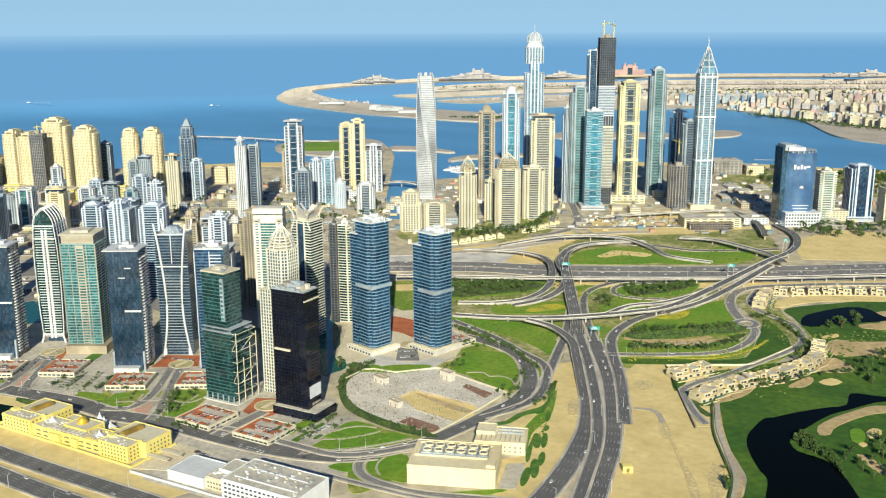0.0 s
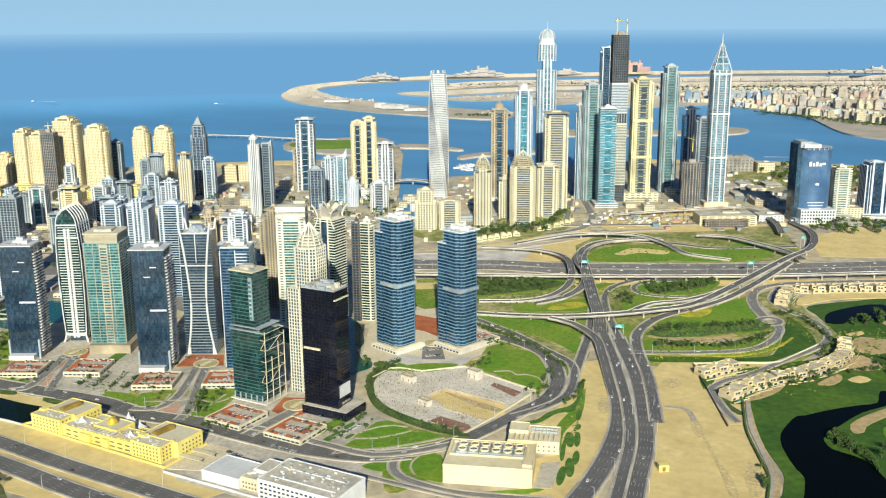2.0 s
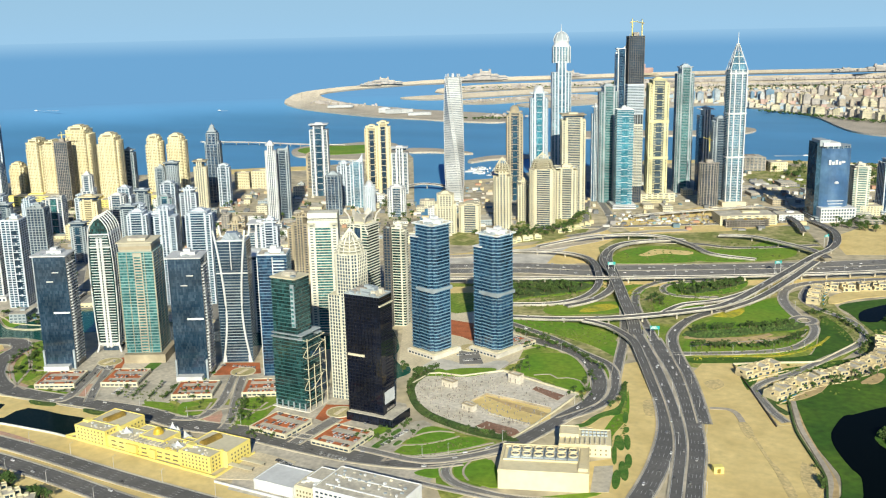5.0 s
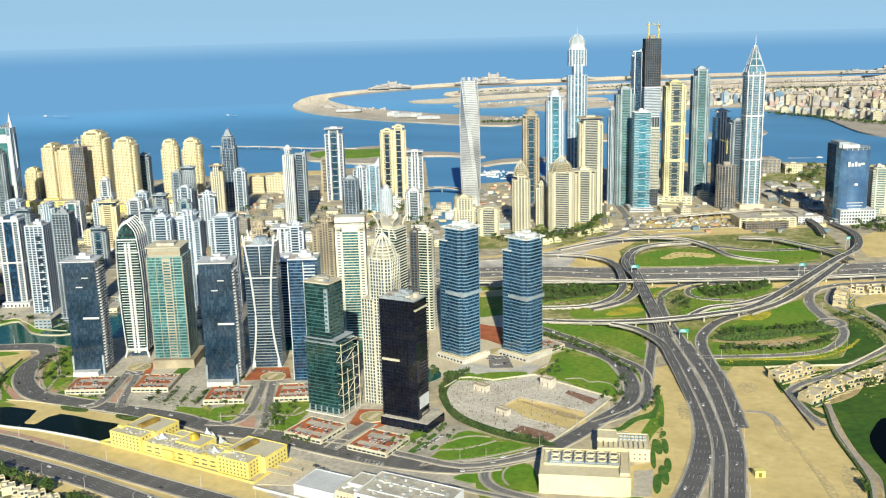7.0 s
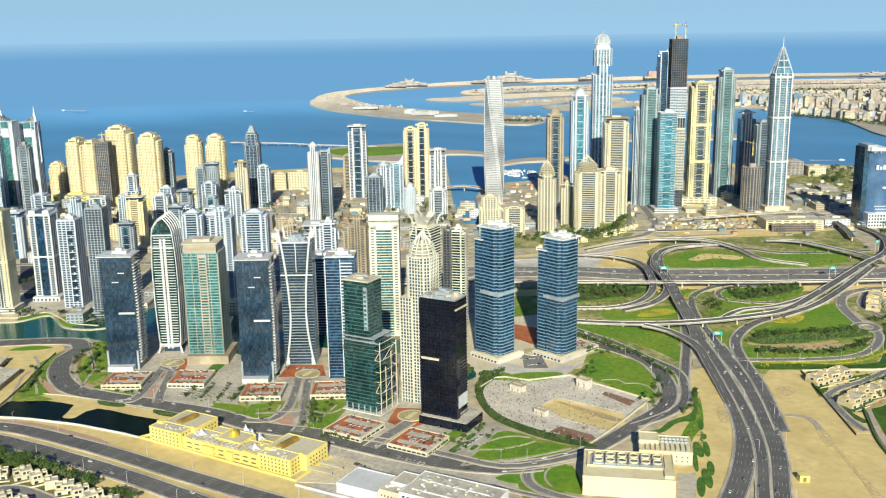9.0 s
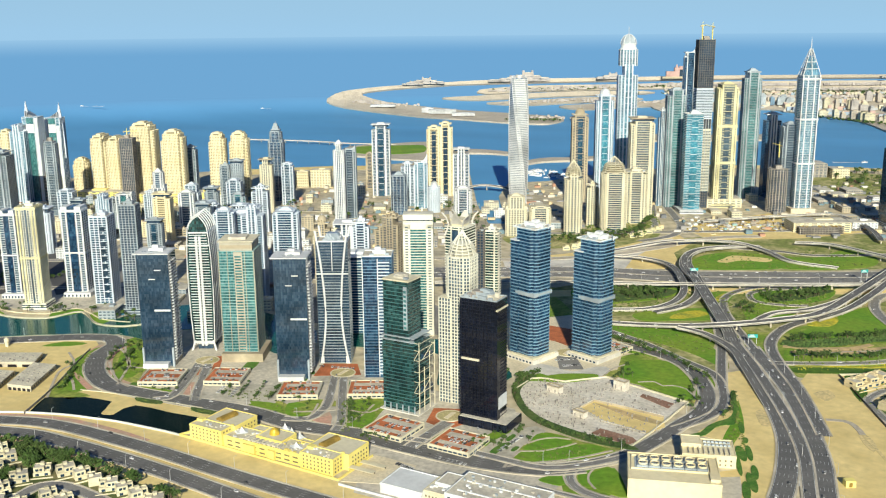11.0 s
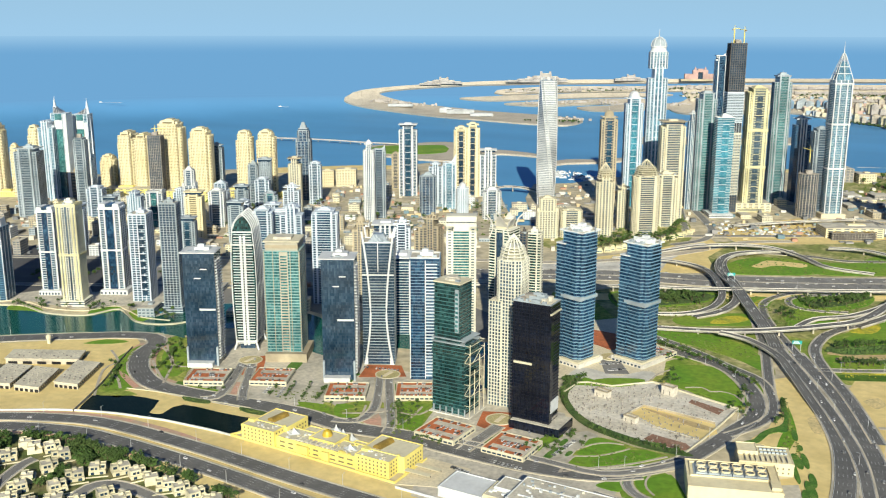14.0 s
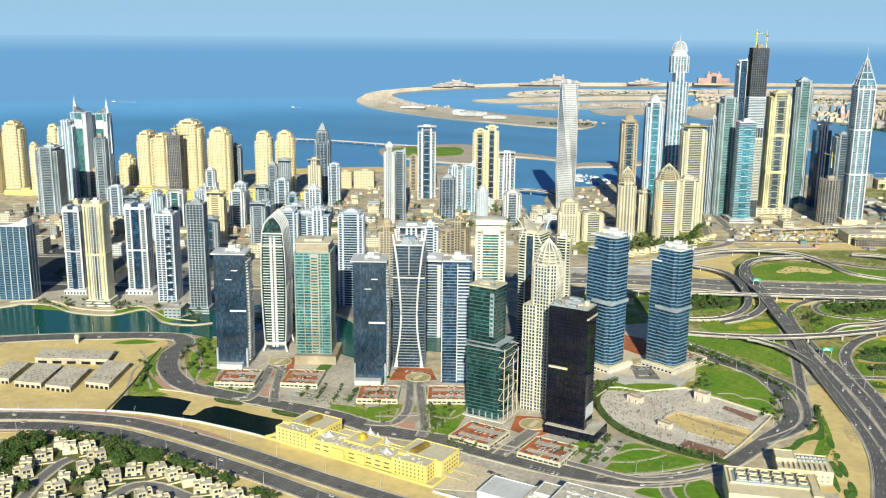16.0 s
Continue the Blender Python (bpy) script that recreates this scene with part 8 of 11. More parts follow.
block(school, -14, -25, 17, -2, 12.8, YELLOW, CREAM)
block(school, 21, -9.9, 45.8, 4, 6, YELLOW, CREAM)
for x0, x1 in ((-20, -6), (10, 18)):
    part("front_bay", one_box(x1 - x0, 3.2, 9.2, (x0 + x1) / 2, -37, 0), YELLOW, school)
window_rows(school, -43, 46, -35.6, 2.2, 2, 9, 4.4, me=mesh_of("window", one_box(6.0, 0.4, 1.3), GL_BRONZE))
rnd = random.Random(77)
for k in range(40):
    part("roof_unit", one_box(1 + rnd.random() * 3, 1 + rnd.random() * 2, 0.5 + rnd.random() * 1.2, -42 + rnd.random() * 26 + 56 * (k % 2), -34 + rnd.random() * 20, 11.0), (CREAM, ROOF, WHITE, YELLOW)[k % 4], school)
part("gold_dome", lathe([(5, 12.8), (5, 14.3), (4.6, 16.3), (3.4, 18.2), (1.6, 19.3), (0.2, 20)], 16), GOLD, school, "small gold dome").location = (-1, -13, 0)
for x, y in ((-36, -20), (33, -23)):
    part("tent_roof", lathe([(8, 11.1), (5, 12.0), (2.4, 13.4), (0.2, 16.2)], 4), WHITE, school, "white tent roof").location = (x, y, 0)
for k in range(8):
    part("terrace_bay", one_box(3.2, 7, 1.8, -22 + 6.0 * k, -30, 10.8), ROOF, school)
part("boundary_wall", one_box(197.2, 0.8, 2.4, -3.5, -40.8, 0, -1.6), YELLOW, school)
part("boundary_wall", one_box(0.8, 56, 2.4, 95, -15, 0), YELLOW, school)
part("boundary_wall", one_box(0.8, 16, 2.4, -98, -30, 0, -28), YELLOW, school)
for k, (x, y) in enumerate(((-734, 631), (-721, 625), (-708, 621))):
    ob = tagged(new("tent_canopy", mesh_of("tent_canopy", lathe([(7, 3), (4, 4.2), (1.6, 6.5), (0.2, 10)], 4), WHITE)), "white peaked fabric canopy on posts", "canopy")
    ob.matrix_world = pose(x, y, 0, 0, 0, 20 * k)
    for j in range(4):
        part("post", one_box(0.3, 0.3, 3.2, 6 * math.cos(j * math.pi / 2), 6 * math.sin(j * math.pi / 2), 0), WHITE, ob)

clinic = thing("office_block", -473, 585, 0, 0, "white four-storey block with cluttered flat roof", "building")
block(clinic, -40, -22, 40, 22, 18, WHITE)
block(clinic, -60, -2, -40.1, 20, 14, WHITE)
window_rows(clinic, -38, 36, -22.1, 2.5, 4, 16, 4.0, me=mesh_of("window", one_box(2.6, 0.4, 1.5), GL_DARK))
rnd = random.Random(5)
for k in range(40):
    part("roof_unit", one_box(1.2 + rnd.random() * 1.6, 1.2 + rnd.random(), 0.9 + rnd.random(), -36 + rnd.random() * 72, -18 + rnd.random() * 36, 18.4), (GREY, ROOF, WHITE)[k % 3], clinic)
for k in range(6):
    part("roof_duct", one_box(22, 1.2, 1.0, -22 + 22 * (k % 3), -12 + 18 * (k // 3), 18.4), WHITE, clinic)
depot = thing("warehouse", -558, 585, 0, 0, "white metal-roofed warehouse with offices beside it", "building")
block(depot, -22, -17, 20, 17, 9, WHITE, WHITE)
block(depot, 20.1, -14, 42, 14, 11, CREAM)
window_rows(depot, 21, 41, -14.1, 2, 2, 6, 4)
for k in range(6):
    part("roof_unit", one_box(3, 3, 1.5, 24 + 3 * k, -6 + 3 * (k % 4), 11.4), WHITE, depot)
for k in range(2):
    ob = thing("carport", -615 + 3 * k, 592 + 14 * k, 0, 0, "long open carport with a pale roof", "carport")
    part("roof", one_box(26, 6, 0.4, 0, 0, 3.4), CREAM, ob)
    for j in range(7):
        part("post", one_box(0.4, 0.4, 3.4, -12 + 4 * j, 2.4, 0), DARK, ob)
tagged(new("perimeter_wall", mesh_of("perimeter_wall", one_box(120, 1.0, 2.4, -560, 562, 0), WHITE)), "white perimeter wall along the sand", "wall", "", "structure")

plant = thing("cooling_plant", -360, 700, 0, 19, "cream cooling plant with rows of round roof fans", "building")
block(plant, -39, -28, 39, 26, 17, SANDSTONE, SANDSTONE)
part("roof_screen", ring_wall(68, 27, 1.6, 0.8, 17.4, -2, 6), SANDSTONE, plant)
part("side_stair", one_box(8, 14, 20, 34, -16, 0), SANDSTONE, plant)
part("fan_well", one_box(62, 24, 0.6, -2, 6, 17.4), GREY, plant)
for r in range(2):
    for c in range(6):
        part("fan_housing", one_box(9.4, 9.6, 2.0, -26 + 10.2 * c, 1 + 11 * r, 17.6), GREY, plant)
        ring = part("fan_ring", lathe([(4.0, 19.6), (4.2, 21.4), (3.7, 21.4), (3.5, 19.9), (0.4, 19.9)], 20), SANDSTONE, plant)
        ring.location = (-26 + 10.2 * c, 1 + 11 * r, 0)
        # shade inside the ring, put in as a dark disc under the blades
        part("fan_shadow_grille", lathe([(3.45, 19.95), (3.45, 20.2), (0.2, 20.2)], 16), DARK, plant, "dark disc standing for shade inside the fan ring").location = (-26 + 10.2 * c, 1 + 11 * r, 0)
        for j in range(3):
            part("fan_blade", one_box(6.6, 0.7, 0.12, 0, 0, 20.3, 60 * j), GREY, ring)
annex = thing("plant_annex", -345, 770, 0, 19, "cream annex with open roof yard", "building")
block(annex, -26, -18, 22, 18, 11, SANDSTONE, SANDSTONE)
block(annex, -26, -2, -8, 18, 14, SANDSTONE, SANDSTONE)
for k in range(14):
    part("roof_unit", one_box(2.5, 2, 1.6, -4 + 3.6 * (k % 7), 4 + 7 * (k // 7), 11.4), GREY, annex)
for k in range(9):
    part("roof_frame", one_box(0.5, 12, 2.2, -20 + 4.6 * k, -10, 11.4), ROOF, annex)
window_rows(annex, -24, 20, -18.1, 2, 2, 9, 4.2)


def car_park(x, y, w, d, yaw, seed):
    root = thing("car_park", x, y, 0, yaw, "low white car park with red parking bays on its roof", "car park", "car parks by the towers")
    part("deck", one_box(w, d, 5), CREAM, root)
    part("roof", one_box(w - 1.5, d - 1.5, 0.3, 0, 0, 5), FORECOURT, root)
    part("parapet", ring_wall(w, d, 1.2, 0.6, 5), CREAM, root)
    for k in range(3):
        part("parking_bay", one_box(w * 0.8, d * (0.13, 0.26, 0.13)[k], 0.15, w * 0.02, d * (-0.4, -0.02, 0.4)[k], 5.3), BRICK_PAVING, root, "red paved parking bay")
    part("parking_bay", one_box(w * 0.09, d * 0.86, 0.15, -w * 0.43, 0, 5.3), BRICK_PAVING, root, "red paved parking bay")
    for k in range(8):
        part("opening", one_box(w / 11, 0.5, 1.6, -w * 0.42 + w * 0.84 * k / 7, -d / 2 - 0.1, 2), GL_DARK, root)
    for k in range(5):
        part("opening", one_box(0.5, d / 8, 1.6, w / 2 + 0.1, -d * 0.36 + d * 0.72 * k / 4, 2), GL_DARK, root)
    return x, y, w, d, yaw


def cp(p, q, s, seed):
    """A car park from its front left, front right and back right corners."""
    u = Vector((q[0] - p[0], q[1] - p[1]))
    yaw = math.degrees(math.atan2(u.y, u.x))
    n = Vector((-u.y, u.x)).normalized()
    d = min(46.0, abs((Vector(s) - Vector(q)).dot(n)))
    c = (Vector(p) + Vector(q)) / 2 + n * d / 2
    return car_park(c.x, c.y, u.length, d, yaw, seed)


DECKS = [cp((-962, 651), (-921, 672), (-948, 706), 1), cp((-897, 688), (-858, 706), (-880, 745), 2), cp((-796, 694), (-756, 715), (-778, 750), 3),
         cp((-729, 732), (-691, 753), (-710, 790), 4), cp((-663, 664), (-617, 662), (-615, 705), 5), cp((-588, 664), (-543, 663), (-543, 706), 6)]
DECKS.append(cp((-521, 985), (-504, 1029.9), (-556, 1060), 7))
flat([(-627.2, 1022.8), (-603.9, 1019), (-585, 1010), (-565, 1020), (-600, 1075), (-656.7, 1078.3)], 0.5, BRICK_PAVING, "brick_court", "red brick forecourt behind the blue towers", "paving")
for x, y in ((-778.9, 795.2), (-951.3, 753), (-606.5, 742.6), (-573, 984)):
    rb = thing("roundabout", x, y, 0.5, 0, "round planted island with a pale kerb", "roundabout")
    part("kerb", lathe([(15, 0), (15, 0.8), (13.5, 0.8), (13.5, 0.5)], 28), CREAM, rb)
    part("planting", lathe([(13.4, 0.3), (13.4, 0.7), (6, 0.9)], 24), surface("dry_flower_bed", (0.50, 0.42, 0.22), 0.9, fine=0.6, vary=0.4, tint=(0.33, 0.31, 0.14)), rb)
    part("basin", one_box(5, 18, 0.6, 0, 0, 0.6), PAVING, rb)


# villas
def villa_kind(seed, wall, group):
    """Stepped flat-roofed volumes with deep windows, a roof terrace with a pergola, a stair tower and a garden wall."""
    rnd = random.Random(seed)
    terraced = group == "villa rows"
    root = thing("villa", 0, 0, 0, 0, "sand-coloured two-storey terraced villa with a flat roof" if terraced else "cream two-storey villa with a flat roof in its garden", "house", group)
    w, d = (17.5 + rnd.random(), 17 + rnd.random() * 2) if terraced else (14 + rnd.random() * 3, 12 + rnd.random() * 2)
    h1, h2 = (4.2, 4.0) if terraced else (3.8, 3.6)
    lower = part("ground_floor", one_box(w, d, h1), wall, root)
    s = 1 if seed % 2 else -1
    upper = part("upper_floor", one_box(w * 0.62, d * 0.86, h2, -s * w * 0.17, d * 0.06, h1), wall, root)
    wing = part("upper_wing", one_box(w * 0.36, d * 0.5, h2 * 0.94, s * w * 0.31, d * 0.22, h1), wall, root)
    part("roof", one_box(w * 0.56, d * 0.8, 0.25, -s * w * 0.17, d * 0.06, h1 + h2), ROOF, upper)
    part("parapet", ring_wall(w * 0.62, d * 0.86, 0.9, 0.45, h1 + h2, -s * w * 0.17, d * 0.06), wall, upper)
    part("wing_parapet", ring_wall(w * 0.36, d * 0.5, 0.8, 0.4, h1 + h2 * 0.94, s * w * 0.31, d * 0.22), wall, wing)
    part("stair_tower", one_box(3.6, 3.6, 2.6, -s * w * 0.02, d * 0.28, h1 + h2), wall, root)
    part("terrace_wall", ring_wall(w * 0.36, d * 0.3, 0.9, 0.35, h1, s * w * 0.31, -d * 0.33), wall, lower)
    for k in range(2):
        part("window", one_box(w * 0.2, 0.5, 2.4, (k - 0.5) * w * 0.52, -d * 0.5, 0.7), GL_DARK, lower)
    part("window", one_box(w * 0.18, 0.5, 2.2, -s * w * 0.27, -d * 0.37, h1 + 0.8), GL_DARK, upper)
    part("window", one_box(w * 0.14, 0.5, 2.2, -s * w * 0.05, -d * 0.37, h1 + 0.8), GL_DARK, upper)
    part("window", one_box(w * 0.2, 0.5, 2.2, s * w * 0.31, -d * 0.03, h1 + 0.7), GL_DARK, wing)
    if terraced:
        part("window", one_box(0.5, d * 0.2, 1.8, -s * w * 0.485, 0, h1 + 1.0), GL_DARK, upper)
    part("garden_wall", one_box(w + 6, 0.4, 1.7, 0, -d * 0.5 - 6, 0), wall, root)
    if terraced:
        part("pool", one_box(w * 0.4, 2.6, 0.5, 0, -d * 0.5 - 3.4, 0), POOL, root, "small blue garden pool")
    return root


POOL = surface("blue_pool_water", (0.06, 0.36, 0.58), 0.15, fine=0.3, coarse=0.05, vary=0.1)
PALE_VILLA = surface("pale_villa_render", (0.71, 0.65, 0.45), 0.85, fine=0.2, coarse=0.03, vary=0.12, each=0.1)
VILLAS = [villa_kind(k, VILLA, "villa rows") for k in range(3)]
ESTATE = [villa_kind(k + 5, PALE_VILLA, "estate villas") for k in range(3)]
VILLA_SPOTS = []
rv = random.Random(3)
for pts, step in (([(-215, 955), (-206.2, 976), (-198.6, 998), (-186.6, 1021), (-173.9, 1043), (-160.2, 1058), (-147.7, 1075), (-137.4, 1095), (-126.5, 1117), (-118.8, 1138), (-114, 1162), (-115, 1190), (-119.4, 1220)], 20.5),
                  ([(-213, 1335), (-216.7, 1365), (-219, 1400.7), (-214, 1436), (-186.5, 1449), (-159.5, 1466), (-135, 1479), (-112.8, 1490), (-90.3, 1499), (-56.6, 1512), (-20, 1530), (20, 1551)], 23),
                  ([(-255, 1010), (-243, 1033), (-231, 1052), (-219, 1074)], 19)):
    line, gone = spline(pts, 1.5), 0.0
    for p, q in zip(line, line[1:]):
        gone += (q - p).length
        if gone > step:
            gone = 0
            VILLA_SPOTS.append((q.x, q.y, math.degrees(math.atan2(q.y - p.y, q.x - p.x)) - 8))
ROWS_END = len(VILLA_SPOTS)
for x, y in ((-976, 456), (-960.5, 453.9), (-947, 463), (-967.3, 429.7), (-925.8, 455.5), (-967.5, 412), (-914.6, 434), (-954, 397), (-913, 410.2), (-949, 378), (-904.5, 392.4), (-893, 375), (-934.6, 362), (-879.6, 433), (-872.5, 452.8), (-875.5, 411), (-853.8, 463), (-834.5, 465), (-815, 463.5), (-796, 461), (-778, 462.5), (-759, 461), (-738, 459), (-828, 423), (-806.4, 422), (-857, 392), (-835.8, 399.2), (-872, 380), (-990, 392)):
    VILLA_SPOTS.append((x, y, 46 + rv.choice((0, 90, -8, 10)) + rv.random() * 8))
for k, (x, y, a) in enumerate(VILLA_SPOTS):
    kinds, j = (VILLAS, k) if k < ROWS_END else (ESTATE, k - ROWS_END)
    if j < 3:
        kinds[j].matrix_world = pose(x, y, 0, 0, 0, a)
    else:
        copy_thing(kinds[j % 3], pose(x, y, 0, 0, 0, a))


# sheds on the sandy plot
BARE_ROOF = surface("stained_roof_concrete", (0.62, 0.57, 0.44), 0.9, fine=0.3, coarse=0.06, vary=0.22, tint=(0.48, 0.44, 0.35))


def shed(p, q, s, h=6.5):
    p, q, s = Vector(p), Vector(q), Vector(s)
    r4 = p + s - q
    c = (p + s) / 2
    root = thing("shed", c.x, c.y, 0, 0, "long low concrete shed with flat grey roof", "shed", "sheds on the plot")
    rel = [tuple(o - c) for o in (p, q, s, r4)]
    u, v = (q - p), (s - q)
    part("wall_body", prism(rel, 0, h), CONCRETE, root)
    part("roof_slab", prism([(x * 1.03, y * 1.02) for x, y in rel], h, h + 0.7), BARE_ROOF, root, "stained grey concrete roof")
    bm = bmesh.new()
    for k in range(26):
        o = (p - c) + v * ((k * 0.618) % 0.94 + 0.03) + u * ((k * 0.381) % 0.9 + 0.05)
        add_box(bm, o.x, o.y, h + 0.7, 0.8 + (k % 4) * 0.5, 0.8 + (k % 3) * 0.6, 0.4 + (k % 3) * 0.35, 30)
    tagged(part("roof_clutter", bm, BARE, root), kind="stuff")
    part("door_band", one_box(0.7, v.length * 0.94, 2.0, *((q + s) / 2 - c), 1.2, math.degrees(math.atan2(v.y, v.x)) - 90), GL_DARK, root, "dark open ground-floor bays")
    for k in range(5):
        o = p - c + u * ((k + 0.5) / 5)
        part("door", one_box(u.length / 8, 0.6, 3.4, o.x, o.y, 0.2, math.degrees(math.atan2(u.y, u.x))), DARK, root)
    for k in range(12):
        o = q - c + v * ((k + 0.5) / 12)
        part("window", one_box(v.length / 22, 0.6, 1.8, o.x, o.y, 3, math.degrees(math.atan2(v.y, v.x))), GL_DARK, root)


shed((-1189.2, 527.3), (-1165.4, 535.6), (-1192, 582))
shed((-1153.8, 534.3), (-1122.5, 545.2), (-1151.1, 596.8))
shed((-1115.2, 545.6), (-1084.6, 554.2), (-1114.7, 605.6))
shed((-1084.9, 574.4), (-1055.3, 582.2), (-1089.3, 643.8))
shed((-1200.2, 596.9), (-1121.6, 638), (-1140.7, 665.1))
ob = thing("water_tank", -1218.6, 673.2, 0, 0, "small white round water tower", "water tower")
part("shaft", lathe([(2.2, 0), (2.2, 6), (3.2, 7), (3.2, 10.5), (2, 12), (0.3, 12.5)], 16), CREAM, ob)


# walls
def long_wall(label, pts, h, thick, mat, base=0.0):
    bm = bmesh.new()
    add_ribbon(bm, spline(pts, 12), -thick / 2, thick / 2, base + h, h + 0.3)
    return tagged(new("boundary_wall", mesh_of("boundary_wall", bm, mat)), label, "wall", "", "structure")


long_wall("white concrete wall along the pond", [(-1191.3, 433), (-1130, 469), (-1076, 500.6), (-1030.3, 528.4), (-996.2, 543.8), (-962.6, 555.4), (-932.2, 561.7), (-905.9, 567.4), (-870.3, 570.7), (-842.3, 573.1), (-821.7, 573.2)], 2.2, 1.0, WHITE)
bm = bmesh.new()
add_ribbon(bm, [Vector((*p, 0)) for p in PLOT[1:11]], -0.6, 0.6, 2.4, 2.7)
tagged(new("boundary_wall", mesh_of("boundary_wall", bm, CREAM)), "pale parapet wall round the plot", "wall", "", "structure")
long_wall("dark fence along the villa plot", [(-266.9, 1054.9), (-233.6, 982.7), (-193.1, 894.4)], 2.4, 0.8, DARK)
long_wall("pale wall behind the villas", [(-267.4, 1056.8), (-222.2, 1082.8), (-184.1, 1102.9), (-172.1, 1126.7), (-146.7, 1195.5)], 2.4, 0.9, CREAM)
long_wall("dark hedge wall along the golf course", [(-193, 968), (-182.5, 923.8), (-173.5, 889.7), (-159.5, 854.2), (-145.8, 821.7), (-136.7, 799.2), (-131.9, 766.8), (-128, 735)], 2.4, 2.0, SCRUB)
long_wall("pale canal edge wall", [(-1543.2, 654.8), (-1441.1, 718.3), (-1431.2, 748.2), (-1391.6, 765.9), (-1333.7, 758.5), (-1275.5, 778.5), (-1256.3, 823), (-1191.4, 793.2), (-1147.4, 802.4), (-1129.8, 825.3)], 1.6, 1.4, CREAM)
long_wall("cream promenade wall along the canal", [(-1443.6, 720), (-1433.8, 750.1), (-1394.1, 767.8), (-1335.9, 760.4), (-1277.7, 780.4), (-1258.4, 825), (-1193.3, 795.1), (-1149.2, 804.2), (-1131.6, 827.2)], 1.6, 2.6, CREAM)
long_wall("cream planted terrace wall behind the promenade", [(-1455.4, 747), (-1437.7, 772.2), (-1402, 783.8), (-1351, 777.6), (-1295.1, 795.6), (-1278.4, 832.9), (-1234.2, 823.6), (-1200.4, 812.4), (-1155.6, 821.5)], 1.4, 1.6, PAVING)
long_wall("pale broken wall above the pond bank", [(-1010, 612), (-985, 619), (-950, 625), (-915, 629), (-885, 633), (-850, 637)], 1.2, 1.4, CREAM)
def colonnade(label, pts, h, step):
    """A tan retaining wall with a coping and a row of square posts along it."""
    line = [Vector((*p, 0)).lerp(Vector((*q, 0)), k / 12) for p, q in zip(pts, pts[1:]) for k in range(12)] + [Vector((*pts[-1], 0))]
    root = thing("retaining_wall", 0, 0, 0, 0, label, "wall", "", "structure")
    bm = bmesh.new()
    add_ribbon(bm, line, -0.5, 0.5, 0.8 + h, h)
    part("wall_body", bm, TAN, root)
    bm = bmesh.new()
    add_ribbon(bm, line, -0.9, 0.9, 1.15 + h, 0.35)
    part("coping", bm, PARAPET, root)
    me, gone = mesh_of("post", one_box(0.9, 0.9, h + 2.2), BARE), 0.0
    for p, q in zip(line, line[1:]):
        gone += (q - p).length
        if gone > step:
            gone = 0.0
            again("post", me, root, q.x, q.y, 0.6)


colonnade("tan retaining wall with posts behind the sunken sand", [(-494.5, 824.8), (-488.1, 850.2), (-450, 847), (-409.4, 841.3)], 2.6, 9)
colonnade("low tan wall with posts before the sunken sand", [(-494.5, 824.8), (-461.8, 803.5), (-414.3, 795.7)], 0.8, 11)

long_wall("grey site fence along the pond and sheds", [(-1007, 536), (-1027, 575), (-1051.1, 617), (-1082, 664.7), (-1110.8, 713.1)], 3.2, 0.5, BARE)
for label, pts, w, mat in (("pink paved sidewalk beside the dual carriageway", [(-1160, 448), (-1110, 476), (-1072.1, 498), (-1025.3, 524.3), (-990.3, 538), (-955.8, 547.5), (-923.6, 550.8), (-893.7, 551.5), (-867, 551), (-840, 549)], 6.5, PINK_PAVING),
                           ("pink paved sidewalk along the villa estate", [(-1120, 408), (-1060, 447), (-1014, 473), (-975, 488), (-946, 492.6), (-906.8, 494), (-871.5, 495.6), (-841, 495)], 5, PINK_PAVING),
                           ("pink paved sidewalk round the road's bend", [(-953, 652), (-996, 655), (-1038, 679), (-1072, 714), (-1084, 746)], 7, PINK_PAVING),
                           ("pink paved sidewalk along the outer bend", [(-1004, 620), (-1058, 648), (-1100, 698), (-1114, 735)], 7, PINK_PAVING),
                           ("trodden brown track across the sand", [(-222, 886), (-209.1, 862.2), (-195.5, 833.7), (-182.7, 807.1), (-170.6, 782.1), (-158.5, 751.2), (-150, 728)], 3.2, TRODDEN),
                           ("brown path between hedge and fairway", [(-190.9, 975), (-179.9, 939.9), (-172, 912), (-161.1, 880.1), (-149.3, 849.8), (-137.1, 818.3), (-128.9, 794.6), (-125.5, 768.6), (-122.3, 735)], 5, EARTH)):
    bm = bmesh.new()
    add_ribbon(bm, spline(pts, 8), -w / 2, w / 2, 0.62, 0.4)
    tagged(new("footpath", mesh_of("footpath", bm, mat)), label, "path", "", "structure")

# things on the plot
for x, y, w, d, h in ((-536.7, 857, 17, 8, 7), (-474.5, 899, 15, 9, 10), (-487, 806, 14, 7, 6)):
    ob = thing("stair_kiosk", x, y, 0.6, -15, "unfinished concrete stair kiosk with open frame", "kiosk")
    part("wall_body", one_box(w, d, h), PLOT_STONE, ob)
    part("roof", ring_wall(w + 0.8, d + 0.8, 0.9, 1.6, h), TAN, ob, "rough tan wall head with rebar")
    for k in range(2):
        part("opening", one_box(1.2, 0.4, h * 0.5, -w * 0.3 + w * 0.5 * k, -d / 2 - 0.1, 0.4), BARE, ob)
rp = random.Random(8)
post = mesh_of("post", one_box(0.7, 0.7, 3.2), BARE)
bm = bmesh.new()
cc = [sum(p[k] for p in PLOT) / len(PLOT) for k in (0, 1)]
